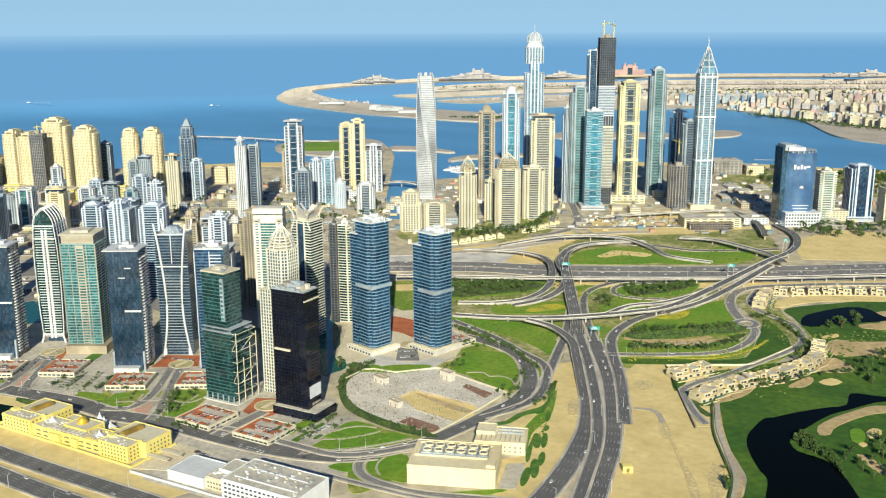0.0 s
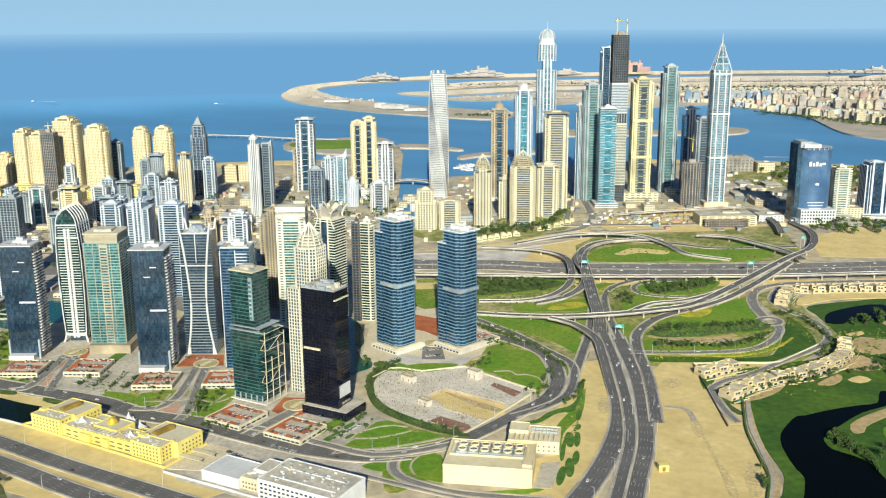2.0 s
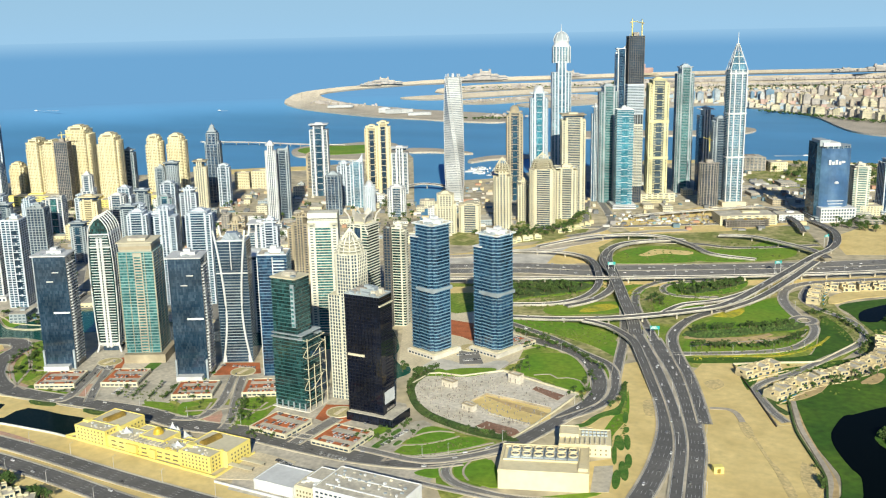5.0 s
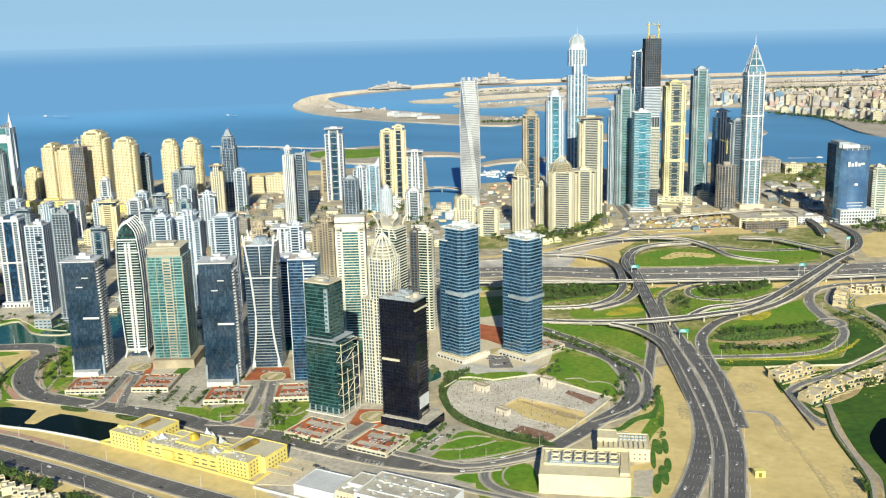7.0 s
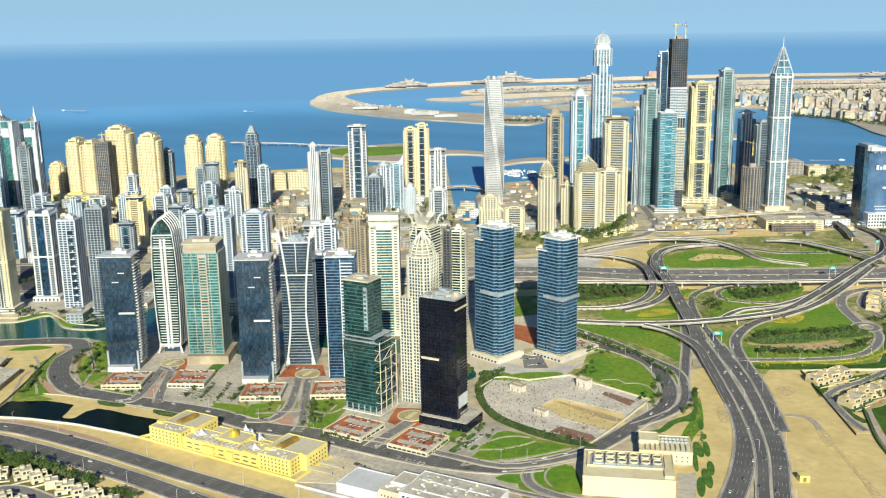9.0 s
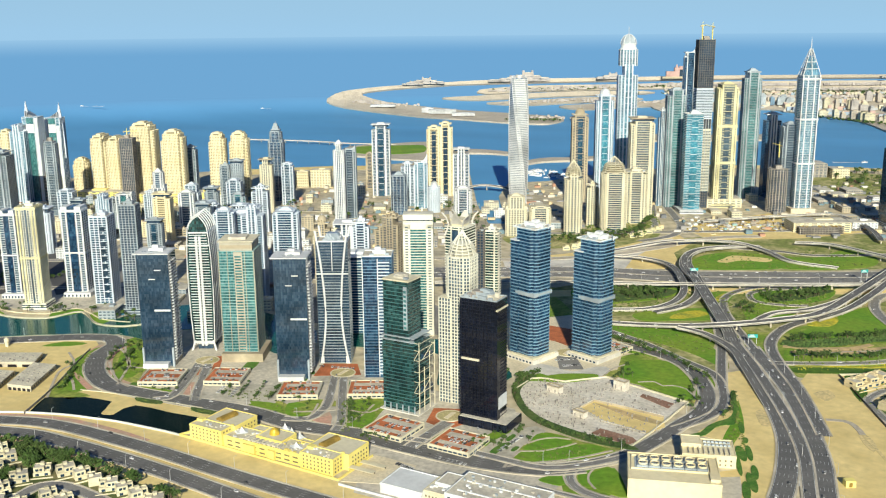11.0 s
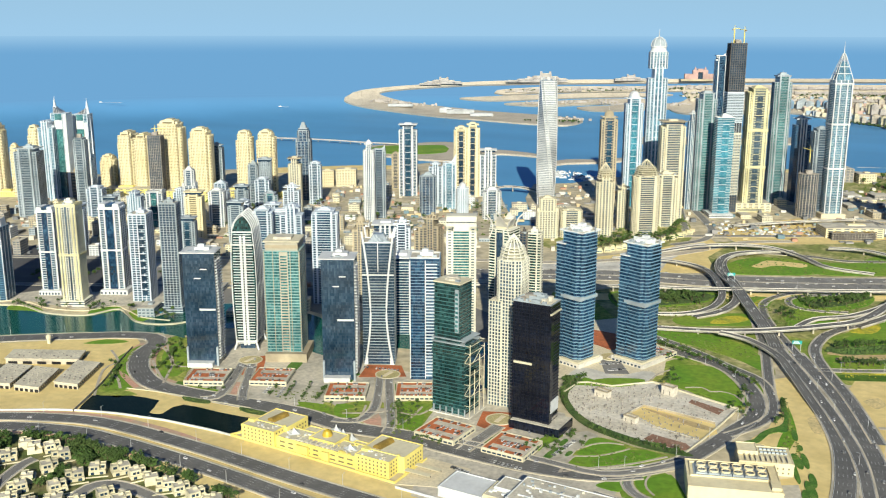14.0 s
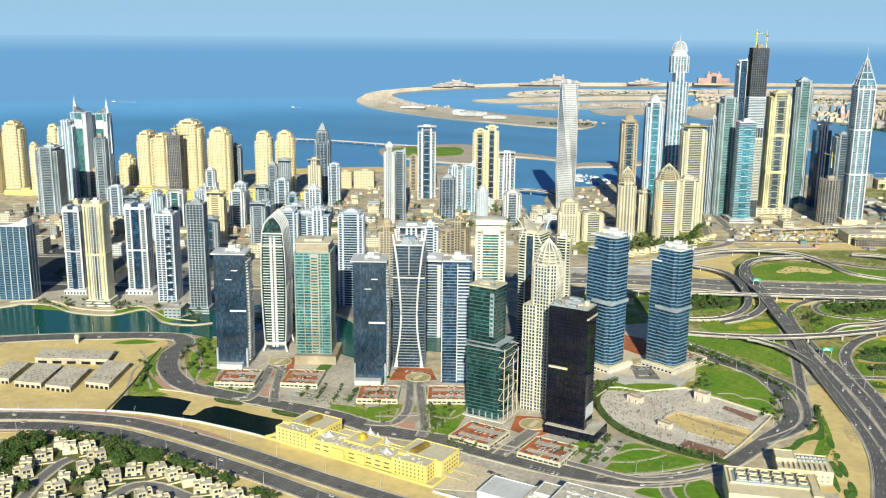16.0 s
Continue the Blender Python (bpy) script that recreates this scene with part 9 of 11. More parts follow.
for k in range(420):
    i = rp.randrange(len(PLOT))
    f = rp.random() ** 0.5 * 0.93
    s = rp.random()
    px = cc[0] + f * (PLOT[i][0] * s + PLOT[(i + 1) % len(PLOT)][0] * (1 - s) - cc[0])
    py = cc[1] + f * (PLOT[i][1] * s + PLOT[(i + 1) % len(PLOT)][1] * (1 - s) - cc[1])
    add_box(bm, px, py, 0.6, 0.5 + rp.random() * (3 if k % 7 == 0 else 0.8), 0.5 + rp.random() * 0.8, 0.5 + rp.random() * (0.7 if k % 7 == 0 else 2.6), rp.random() * 90)
tagged(new("column_stubs", mesh_of("column_stubs", bm, BARE)), "scattered concrete column stubs on the paved plot", "columns", "", "stuff")
yb = thing("skip_container", -223.9, 772.8, 0.3, 30, "yellow site container standing on sand", "container")
part("body", one_box(9, 7, 6), YELLOW, yb)
part("door", one_box(3, 0.3, 4, 0, -3.6, 0.4), OCHRE, yb)


# trees
def tree_kind(seed, height, spread, palm=False):
    rnd = random.Random(seed)
    root = thing("palm_tree" if palm else "tree", 0, 0, 0, 0, "tall date palm with a feathery crown" if palm else "leafy green shade tree with an uneven crown", "tree", "palms" if palm else "trees")
    bm = bmesh.new()
    add_rod(bm, (0, 0, -0.3), (0.1, 0.1, height * 0.45), 0.35, 6)
    for k in range(0 if palm else 4):
        a = k * 1.6 + rnd.random()
        add_rod(bm, (0.1, 0.1, height * 0.35), (math.cos(a) * spread * 0.5, math.sin(a) * spread * 0.5, height * 0.65), 0.110, 30)
    if palm:
        add_rod(bm, (0.1, 0.1, height * 0.4), (0.3, 0.1, height * 0.86), 0.28, 6)
    part("trunk", bm, BARK, root)
    bm = bmesh.new()
    if palm:
        for k in range(18):
            a, dip = k * 2.4, rnd.random()
            d = Vector((math.cos(a), math.sin(a), 0))
            s = Vector((-d.y, d.x, 0))
            o = Vector((0.3, 0.1, height * 0.86))
            pts = [o, o + d * spread * 0.5 + Vector((0, 0, 1.2 - dip)), o + d * spread + Vector((0, 0, -0.6 - 2 * dip))]
            va = [bm.verts.new(p + s * wd) for p, wd in zip(pts, (0.25, 0.7, 0.1))] + [bm.verts.new(p - s * wd + Vector((0, 0, 0.15))) for p, wd in zip(pts, (0.25, 0.7, 0.1))]
            bm.faces.new((va[0], va[1], va[4], va[3])), bm.faces.new((va[1], va[2], va[5], va[4]))
    else:
        for k in range(46):
            a, u = rnd.random() * 6.28, rnd.random()
            rad = spread * (0.25 + 0.75 * u**0.5) * (0.8 + 0.35 * math.sin(3 * a + seed))
            z = height * (0.45 + 0.5 * rnd.random() * (1.1 - 0.5 * u))
            o, r = Vector((math.cos(a) * rad * 0.85, math.sin(a) * rad * 0.85, z)), 0.5 + rnd.random() * 0.8
            vs = [bm.verts.new(o + Vector((rnd.uniform(-1, 1), rnd.uniform(-1, 1), rnd.uniform(-0.7, 0.7))).normalized() * r * rnd.uniform(0.7, 1.4)) for _ in range(6)]
            bmesh.ops.convex_hull(bm, input=vs)
    part("crown", bm, LEAF, root)
    return root


TREES = [tree_kind(k, 6.5 + k, 3.2 + 0.5 * k) for k in range(4)]
PALM = tree_kind(9, 9.5, 3.4, True)
FIRST = set()
planted, REST = [0], []


def plant_at(kind, x, y, z=0.4, s=1.0):
    planted[0] += 1
    m = pose(x, y, z, 0, 0, planted[0] * 77.0)
    if kind not in FIRST:
        FIRST.add(kind)
        kind.matrix_world = m
        return kind
    if planted[0] > 175:
        REST.append((kind, m @ Matrix.Diagonal((s, s, s * 0.95, 1))))
        return None
    ob = copy_thing(kind, m)
    ob.matrix_basis = m @ Matrix.Diagonal((s, s, s * 0.95, 1))
    return ob


rt = random.Random(21)


def tree_row(pts, step, jitter, palms=0.0, size=1.0):
    line, gone = spline(pts, 3), 0.0
    for p, q in zip(line, line[1:]):
        gone += (q - p).length
        if gone > step:
            gone = rt.random() * step * 0.5
            kind = PALM if rt.random() < palms else TREES[rt.randrange(4)]
            plant_at(kind, q.x + rt.uniform(-jitter, jitter), q.y + rt.uniform(-jitter, jitter), 0.4, size * rt.uniform(0.7, 1.3))


def grove(pts, count, palms=0.0, size=1.0):
    n = len(pts)
    cx, cy = sum(p[0] for p in pts) / n, sum(p[1] for p in pts) / n
    for _ in range(count):
        i, f, s = rt.randrange(n), rt.random() ** 0.5, rt.random()
        a, c = pts[i], pts[(i + 1) % n]
        x, y = cx + f * (a[0] * s + c[0] * (1 - s) - cx), cy + f * (a[1] * s + c[1] * (1 - s) - cy)
        plant_at(PALM if rt.random() < palms else TREES[rt.randrange(4)], x, y, 0.4, size * rt.uniform(0.7, 1.3))


for pts, step, jit, palms, size in (
    ([(-557.9, 804.2), (-577.5, 841.9), (-582.4, 886.9), (-572.7, 896.3)], 6, 1.5, 0, 0.9),
    ([(-525, 771.9), (-502.2, 763.9), (-463.2, 755.7), (-417.6, 755.3)], 6, 1.5, 0, 0.8),
    ([(-330, 1089), (-309.3, 1098), (-294.5, 1107.6), (-276.5, 1119.3), (-260, 1124.5), (-244.1, 1133), (-228, 1153.2), (-214, 1176), (-208, 1205)], 9, 1.5, 0.0, 1.25),
    ([(-343.2, 1153.9), (-308.1, 1182.7), (-264, 1213.6), (-223.7, 1248.1)], 5, 4, 0, 1.1),
    ([(-649.5, 1242.4), (-595.7, 1270.1), (-547.1, 1309.7)], 6, 5, 0.2, 1.2),
    ([(-391.9, 1357.3), (-365.2, 1385.3), (-325.2, 1431.4)], 7, 5, 0.2, 1.2),
    ([(-562.2, 1071.3), (-488.9, 1041.5), (-434.5, 1008.8), (-396.4, 973.6)], 4, 3, 0.1, 0.8),
    ([(-358.2, 864), (-353.3, 900), (-361.4, 941.1)], 6, 2, 0, 0.8),
    ([(-727.2, 732.2), (-687.6, 677.5)], 7, 4, 0.2, 0.9),
    ([(-1101.3, 660.9), (-1073.4, 654.7), (-1027.1, 597.4)], 7, 3, 0, 0.8),
    ([(-196.5, 993.1), (-172.7, 1024.3), (-142.5, 1059.4), (-111, 1091.8)], 12, 4, 0.4, 1.0),
    ([(-179.3, 1298.5), (-142.4, 1237.3), (-130.1, 1194.7)], 6, 2, 0, 0.8),
    ([(-136.5, 1145.5), (-136.3, 1191.4)], 6, 2, 0, 0.8),
    ([(-818.2, 1584.1), (-768.1, 1632), (-725.9, 1705.9), (-736.2, 1857.7)], 9, 6, 0.4, 1.4),
    ([(-253.7, 1886.4), (-183.4, 1980.9), (-102.8, 1992.1)], 12, 5, 0.2, 1.4),
    ([(-445.1, 2743.6), (-337.1, 2715.3), (-157.7, 2748.5), (27.1, 2776.3)], 12, 9, 0.3, 1.6),
    ([(-853.5, 668.3), (-870.1, 709.7)], 5, 0.8, 0.2, 0.6),
    ([(-835.8, 673.4), (-853.8, 715.6)], 5, 0.8, 0.2, 0.6),
    ([(-817.1, 679.2), (-834.8, 721.1)], 5, 0.8, 0.2, 0.6),
    ([(-799.8, 682.3), (-817.1, 725.9)], 5, 0.8, 0.2, 0.6),
    ([(-1055.9, 688.7), (-1082.7, 741.8), (-1073.9, 763.1)], 6, 2, 0.3, 0.7),
    ([(-1025.1, 661.9), (-1037.2, 700.2), (-1059.9, 735.3)], 6, 2, 0.3, 0.7),
):
    tree_row(pts, step, jit, palms, size)
for pts, n, palms, size in (
    ([(-103, 909.5), (-99, 930), (-90.8, 922), (-80.9, 906), (-73, 893), (-80.2, 886), (-93, 891)], 34, 0.05, 0.9),
    ([(-76.5, 905), (-66.7, 893), (-57, 878), (-49, 850), (-55, 862), (-64.2, 876), (-72, 884)], 30, 0.05, 0.7),
    ([(-163, 1030), (-154, 1043), (-141, 1054), (-128, 1071), (-132, 1065), (-150, 1040)], 16, 0.2, 0.7),
    ([(-106.1, 1103), (-92.8, 1118), (-79.4, 1133), (-60, 1136), (-80, 1124)], 10, 0.2, 0.8),
    ([(-150, 830), (-140, 800), (-134, 770), (-138, 775), (-146, 805)], 8, 0, 0.8),
    ([(-1014.1, 398.5), (-1016.9, 418.3), (-1024.5, 436), (-1018, 455), (-1008, 458), (-990.9, 448.8), (-989.4, 435), (-983.5, 421.3), (-979, 405.9), (-972.8, 386.9), (-977.9, 373.5)], 60, 0.05, 1.2),
    ([(-996.7, 470), (-994, 478), (-977.6, 480), (-966, 473), (-983.3, 466)], 12, 0, 1.2),
    ([(-972, 480), (-951.6, 487), (-935, 482), (-952.1, 474)], 14, 0.6, 0.9),
    ([(-935, 466), (-938, 485), (-925, 488), (-898.7, 485), (-889.7, 476.6), (-918.7, 478), (-930, 472)], 40, 0, 1.1),
    ([(-922, 466), (-907.7, 473), (-888.6, 462), (-892.9, 455), (-911.8, 462)], 22, 0, 1.1),
    ([(-896.3, 482.6), (-875.2, 488), (-864.3, 484), (-871.2, 473), (-883.3, 471)], 26, 0, 1.1),
    ([(-864.3, 484), (-834.6, 486), (-827.4, 478), (-847.7, 478.5)], 12, 0, 1.4),
    ([(-814.7, 477.2), (-804.2, 484), (-801.9, 474.6)], 4, 0, 1.2),
    ([(-795.6, 480), (-786.3, 484), (-773.7, 478), (-781.3, 474)], 5, 0, 1.5),
    ([(-755, 475), (-730, 478), (-715, 470), (-740, 470)], 8, 0.2, 1.1),
    ([(-903, 438), (-891.4, 438), (-888, 428), (-897, 424)], 12, 0, 1.0),
    ([(-899, 404), (-892, 419.6), (-884, 424), (-888, 400)], 14, 0.3, 0.9),
    ([(-930, 376), (-943, 392), (-926, 388), (-916, 372)], 10, 0.1, 1.0),
    ([(-811.1, 729.5), (-772, 733.6), (-746.9, 683.9), (-781, 680.9)], 16, 0.4, 0.7),
    ([(-957.4, 652.2), (-922.1, 661.6), (-905.7, 661.7), (-930.6, 652.4)], 7, 0.3, 0.6),
    ([(-571.9, 685.7), (-553.5, 711.8), (-525, 714.1), (-545.8, 679.8)], 22, 0.3, 0.7),
    ([(-659.4, 662.7), (-629.3, 665.7), (-628, 651.6), (-660.9, 654.1)], 12, 0.3, 0.7),
    ([(-492.6, 916.8), (-498.8, 956.7), (-480, 978.6), (-485, 932.8)], 8, 0.3, 0.7),
    ([(-410.3, 881.4), (-400.9, 905), (-410, 981.1), (-389.6, 950), (-375.6, 863.9)], 18, 0.3, 0.8),
    ([(-687.9, 661.2), (-721.7, 717.1), (-703.9, 740.9), (-677.8, 683.5)], 9, 0.3, 0.7),
    ([(-693.7, 671.9), (-722.6, 718.1), (-706.7, 745.2), (-667.6, 693.9)], 7, 0.3, 0.7),
    ([(-549.1, 728.4), (-529.9, 755.7), (-505.9, 739), (-515.9, 689.5), (-534.3, 692.6)], 16, 0.2, 0.7),
    ([(-498.8, 956.7), (-489.8, 984.1), (-470, 941.1), (-480, 920)], 4, 0.4, 0.8),
    ([(-125.5, 1326.8), (-86.4, 1361.7), (-76.4, 1324.8), (-114.6, 1291.2)], 12, 0.1, 1.4),
    ([(-217.7, 1307.3), (-199.4, 1331.8), (-184, 1282), (-204, 1271.5)], 8, 0.1, 0.8),
    ([(-625.4, 890.8), (-573.4, 885.2), (-569.1, 866.5), (-614.2, 874.6)], 10, 0.2, 1.0),
    ([(-438.9, 1288.3), (-421.7, 1314.1), (-388.6, 1265.6), (-417.1, 1250.9)], 12, 0.2, 1.1),
    ([(-1082.7, 741.8), (-1066.2, 770.5), (-989.5, 683.7), (-1009.3, 671.6)], 10, 0.3, 0.8),
    ([(-1421.2, 740.7), (-1359, 769.3), (-1288.5, 789.8), (-1267.1, 833.1), (-1298.9, 840.9), (-1409.5, 789.8)], 36, 0.4, 0.9),
    ([(-1259.3, 831.2), (-1172.6, 817.1), (-1146.1, 833.6), (-1190.5, 857.3), (-1263.8, 862.8)], 24, 0.4, 0.9),
    ([(-1550.7, 900.9), (-1343.4, 1053.7), (-1304, 1012), (-1490.5, 853.5)], 20, 0.3, 1.0),
    ([(-538.4, 1031.7), (-468.1, 1018.8), (-510.3, 1008.9)], 8, 0.3, 0.8),
    ([(-858.1, 1567.7), (-804, 1662.6), (-714.4, 1740), (-676.7, 1697.2), (-733.8, 1602.7), (-816.2, 1527)], 60, 0.4, 1.3),
    ([(-1472.4, 1660.8), (-1165.5, 1856.7), (-950.3, 1557.5), (-1230.8, 1387.3)], 80, 0.4, 1.4),
    ([(-1961.3, 1409.5), (-1484.8, 1655.9), (-1295.1, 1416.6), (-1697.5, 1195.1)], 70, 0.4, 1.4),
    ([(-514.9, 2709.1), (-147.2, 2753.7), (28, 2657), (-125.8, 2443.6), (-439.3, 2472.8)], 130, 0.3, 1.8),
    ([(-266.4, 1969.4), (-99, 2054.3), (32.7, 2004), (-89.4, 1914.4), (-230.8, 1869.9)], 60, 0.3, 1.5),
    ([(-668, 1277.4), (-547.1, 1332.1), (-532, 1274.5), (-616.1, 1196.8)], 60, 0.2, 1.1),
    ([(-425.6, 1379.7), (-327.6, 1441.3), (-336.6, 1375.2), (-396.6, 1316.9)], 50, 0.2, 1.1),
    ([(-80.3, 1174.7), (-42.2, 1228.6), (-8.2, 1190.5), (-37.5, 1094.8), (-68.5, 1117.5)], 26, 0.2, 1.0),
    ([(-62.6, 904.4), (-24.3, 967.5), (-3.1, 871), (-28.4, 845.7)], 22, 0.2, 1.0),
):
    grove(pts, n, palms, size)




def joined_trees():
    """The further trees, as one mesh of crowns and trunks."""
    verts, faces, mats = [], [], []
    for kind, m in REST:
        for ob in kind.children:
            start = len(verts)
            verts += [m @ v.co for v in ob.data.vertices]
            for p in ob.data.polygons:
                faces.append([start + i for i in p.vertices])
                mats.append(0 if ob.name.startswith("crown") else 1)
    me = bpy.data.meshes.new("distant_trees")
    me.from_pydata(verts, [], faces)
    me.materials.append(LEAF), me.materials.append(BARK)
    me.polygons.foreach_set("material_index", mats)
    tagged(new("distant_trees", me), "many green trees and palms along roads and gardens", "trees", "", "stuff")


# clipped beds on the sand beside the plant
CLIPPED = surface("clipped_green_hedge", (0.05, 0.15, 0.012), 0.95, fine=0.6, coarse=0.1, vary=0.45, tint=(0.11, 0.2, 0.03))
for pts in ([(-331.4, 856.5), (-329.0, 846.1), (-329.3, 840.5), (-332.1, 842.7), (-335.8, 851.6), (-338.3, 862.2), (-338.1, 868.0), (-335.2, 865.7)],
            [(-321.2, 826.6), (-320.8, 821.6), (-322.1, 818.9), (-324.3, 819.9), (-326.1, 824.2), (-326.5, 829.2), (-325.3, 832.0), (-323.1, 830.9)],
            [(-318.8, 799.9), (-314.1, 787.9), (-313.3, 779.6), (-316.8, 779.4), (-322.7, 787.6), (-327.5, 799.6), (-328.5, 808.4), (-324.8, 808.5)],
            [(-312.2, 801.0), (-308.9, 789.0), (-308.8, 782.4), (-311.9, 784.7), (-316.5, 794.8), (-320.0, 807.0), (-320.1, 814.0), (-316.9, 811.5)],
            [(-298.9, 762.3), (-296.4, 751.9), (-296.9, 745.9), (-299.9, 747.8), (-303.8, 756.4), (-306.4, 767.1), (-306.0, 773.3), (-302.8, 771.3)],
            [(-296.8, 743.3), (-292.3, 729.6), (-292.0, 721.3), (-295.9, 722.7), (-302.0, 733.2), (-306.7, 747.0), (-307.2, 755.9), (-303.0, 754.3)],
            [(-297.1, 721.9), (-294.5, 708.7), (-295.3, 702.0), (-299.0, 705.3), (-303.5, 717.0), (-306.3, 730.5), (-305.5, 737.6), (-301.7, 734.0)],
            [(-326.3, 796.9), (-319.4, 780.7), (-310.6, 752.5), (-312.2, 748.1), (-319.5, 766.4)]):
    flat(pts, 1.0, CLIPPED, "planted_bed", "leaf-shaped clipped green bed on the sand", "planting", smooth=True)
flat([(-378.3, 809.8), (-367.1, 823.6), (-364.9, 841.3), (-358.4, 858.8), (-351.2, 871.1), (-350.4, 892.4), (-364.0, 939.6), (-363.5, 953.3), (-352.4, 919.3), (-343.7, 892.6), (-341.8, 858.4), (-349.1, 854.8), (-357.0, 842.4), (-360.4, 821.5), (-369.4, 810.5)], 0.8, CLIPPED, "planted_bed", "curving green planted bank beside the slip road", "planting", smooth=True)


# low shrubs and ground cover
def shrubs(name, label, areas, material, seed):
    rnd = random.Random(seed)
    bm = bmesh.new()
    for pts, n, s in areas:
        m = len(pts)
        cx, cy = sum(p[0] for p in pts) / m, sum(p[1] for p in pts) / m
        for _ in range(n):
            i, f, t = rnd.randrange(m), rnd.random() ** 0.5, rnd.random()
            a, c = pts[i], pts[(i + 1) % m]
            o = Vector((cx + f * (a[0] * t + c[0] * (1 - t) - cx), cy + f * (a[1] * t + c[1] * (1 - t) - cy), 0.5))
            r = s * rnd.uniform(0.5, 1.4)
            vs = [bm.verts.new(o + Vector((math.cos(k * 1.26) * r * rnd.uniform(0.6, 1.2), math.sin(k * 1.26) * r * rnd.uniform(0.6, 1.2), rnd.uniform(0, 0.5)))) for k in range(5)]
            top = bm.verts.new(o + Vector((rnd.uniform(-0.3, 0.3) * r, rnd.uniform(-0.3, 0.3) * r, r * rnd.uniform(0.6, 1.0))))
            for k in range(5):
                bm.faces.new((vs[k], vs[(k + 1) % 5], top))
    tagged(new(name, mesh_of(name, bm, material)), label, "shrubs", "", "stuff")


OLIVE = surface("olive_shrubs", (0.13, 0.17, 0.03), 0.95, fine=0.3, coarse=0.05, vary=0.4, tint=(0.07, 0.11, 0.02))
FLOWERS = surface("yellow_blossom", (0.50, 0.43, 0.03), 0.9, fine=0.3, coarse=0.06, vary=0.35, tint=(0.22, 0.27, 0.03))
shrubs("roadside_shrubs", "scattered olive-green shrubs on the verges", (
    ([(-672, 1275.4), (-512.9, 1364.9), (-494, 1227), (-603.2, 1154.6)], 260, 2.4),
    ([(-496.5, 1346.9), (-314.4, 1459.4), (-335.5, 1309), (-424.4, 1201.2)], 300, 2.4),
    ([(-578.5, 1561.6), (-304.6, 1767.4), (-301.5, 1605.4), (-544.3, 1472.1)], 160, 2.4),
    ([(-584.2, 1118.5), (-474, 1129.4), (-406.1, 1070.4), (-493.2, 1055.2)], 120, 1.8),
    ([(-337.9, 1120.7), (-196.2, 1199.3), (-188.4, 1140.9), (-317.7, 1069)], 180, 1.8),
    ([(-499, 673.6), (-509.3, 718.5), (-438, 745), (-459.7, 700.9)], 130, 1.2),
    ([(-338.1, 773.7), (-344.1, 889), (-353.8, 929.6), (-316.7, 799.4)], 120, 1.6),
    ([(-1035, 600), (-1112, 708), (-1106, 716), (-1062, 650), (-1030, 628)], 110, 1.5),
    ([(-1078, 762), (-1066, 768), (-990, 690), (-1000, 664), (-1040, 698)], 90, 1.5),
    ([(-878.9, 688.1), (-808.9, 720.8), (-778.4, 677.1), (-830.9, 667.1)], 70, 1.3),
    ([(-732.5, 729), (-710.2, 752), (-666, 674.4), (-683.3, 648.2)], 120, 1.4),
    ([(-934.6, 622.6), (-901.7, 629.4), (-897.4, 622.8), (-927.9, 617.2)], 40, 1.4),
    ([(-860.2, 630.8), (-827, 635), (-823.4, 628.5), (-854.2, 625.5)], 40, 1.4),
    ([(-828, 1553.3), (-692.1, 1779.3), (-761.4, 1952.6), (-829.2, 1724.2)], 240, 3.2),
    ([(-1971.4, 1481.7), (-1172.7, 1869.8), (-991.3, 1540.7), (-1611.2, 1176.7)], 420, 3.2),
    ([(-487, 2722.9), (-148.6, 2775), (-123, 2402.4), (-450.7, 2325)], 300, 4.0),
    ([(-213.4, 1372), (-127.8, 1245), (-127.9, 1149.9), (-217.1, 1308.6)], 160, 1.8),
    ([(-136.8, 1261), (-48.9, 1325.2), (38.3, 1236.4), (-98.1, 1165.4)], 130, 2.4),
    ([(-263.9, 1060.8), (-240.9, 1075.4), (-181, 1088), (-131.5, 1154.9), (-109.5, 1053), (-200.9, 955), (-242.8, 988.2)], 220, 1.8),
), OLIVE, 3)
shrubs("garden_thicket", "dense dark green hedges and thickets in the gardens", (
    ([(-1014.1, 398.5), (-1016.9, 418.3), (-1024.5, 436), (-1018, 455), (-1008, 458), (-990.9, 448.8), (-989.4, 435), (-983.5, 421.3), (-979, 405.9), (-972.8, 386.9), (-977.9, 373.5)], 420, 2.6),
    ([(-937, 464), (-938, 485), (-925, 488), (-898.7, 485), (-889.7, 476.6), (-918.7, 478), (-930, 472)], 260, 2.4),
    ([(-924, 462), (-907.7, 474), (-888.6, 462), (-892.9, 453), (-911.8, 460)], 130, 2.2),
    ([(-896.3, 482.6), (-875.2, 487), (-864.3, 484), (-871.2, 471), (-883.3, 470.7)], 110, 2.4),
    ([(-905, 436), (-891.4, 437), (-887, 426), (-897, 424)], 60, 2.0),
    ([(-997, 470), (-994, 479), (-977.6, 481), (-966, 472), (-983.3, 466)], 70, 2.2),
    ([(-346, 1139), (-325, 1161.6), (-288.5, 1191.1), (-237.6, 1256), (-222, 1252), (-224, 1222), (-269.6, 1177), (-317.7, 1140)], 420, 3.2),
), SCRUB, 8)
shrubs("yellow_flower_beds", "beds of yellow blossom beside the roads", (
    ([(-314.7, 1059.3), (-207.9, 1121.7), (-186.5, 1184.6), (-181, 1172.9), (-205.3, 1109.6), (-312.2, 1051.7)], 160, 1.1),
    ), FLOWERS, 4)
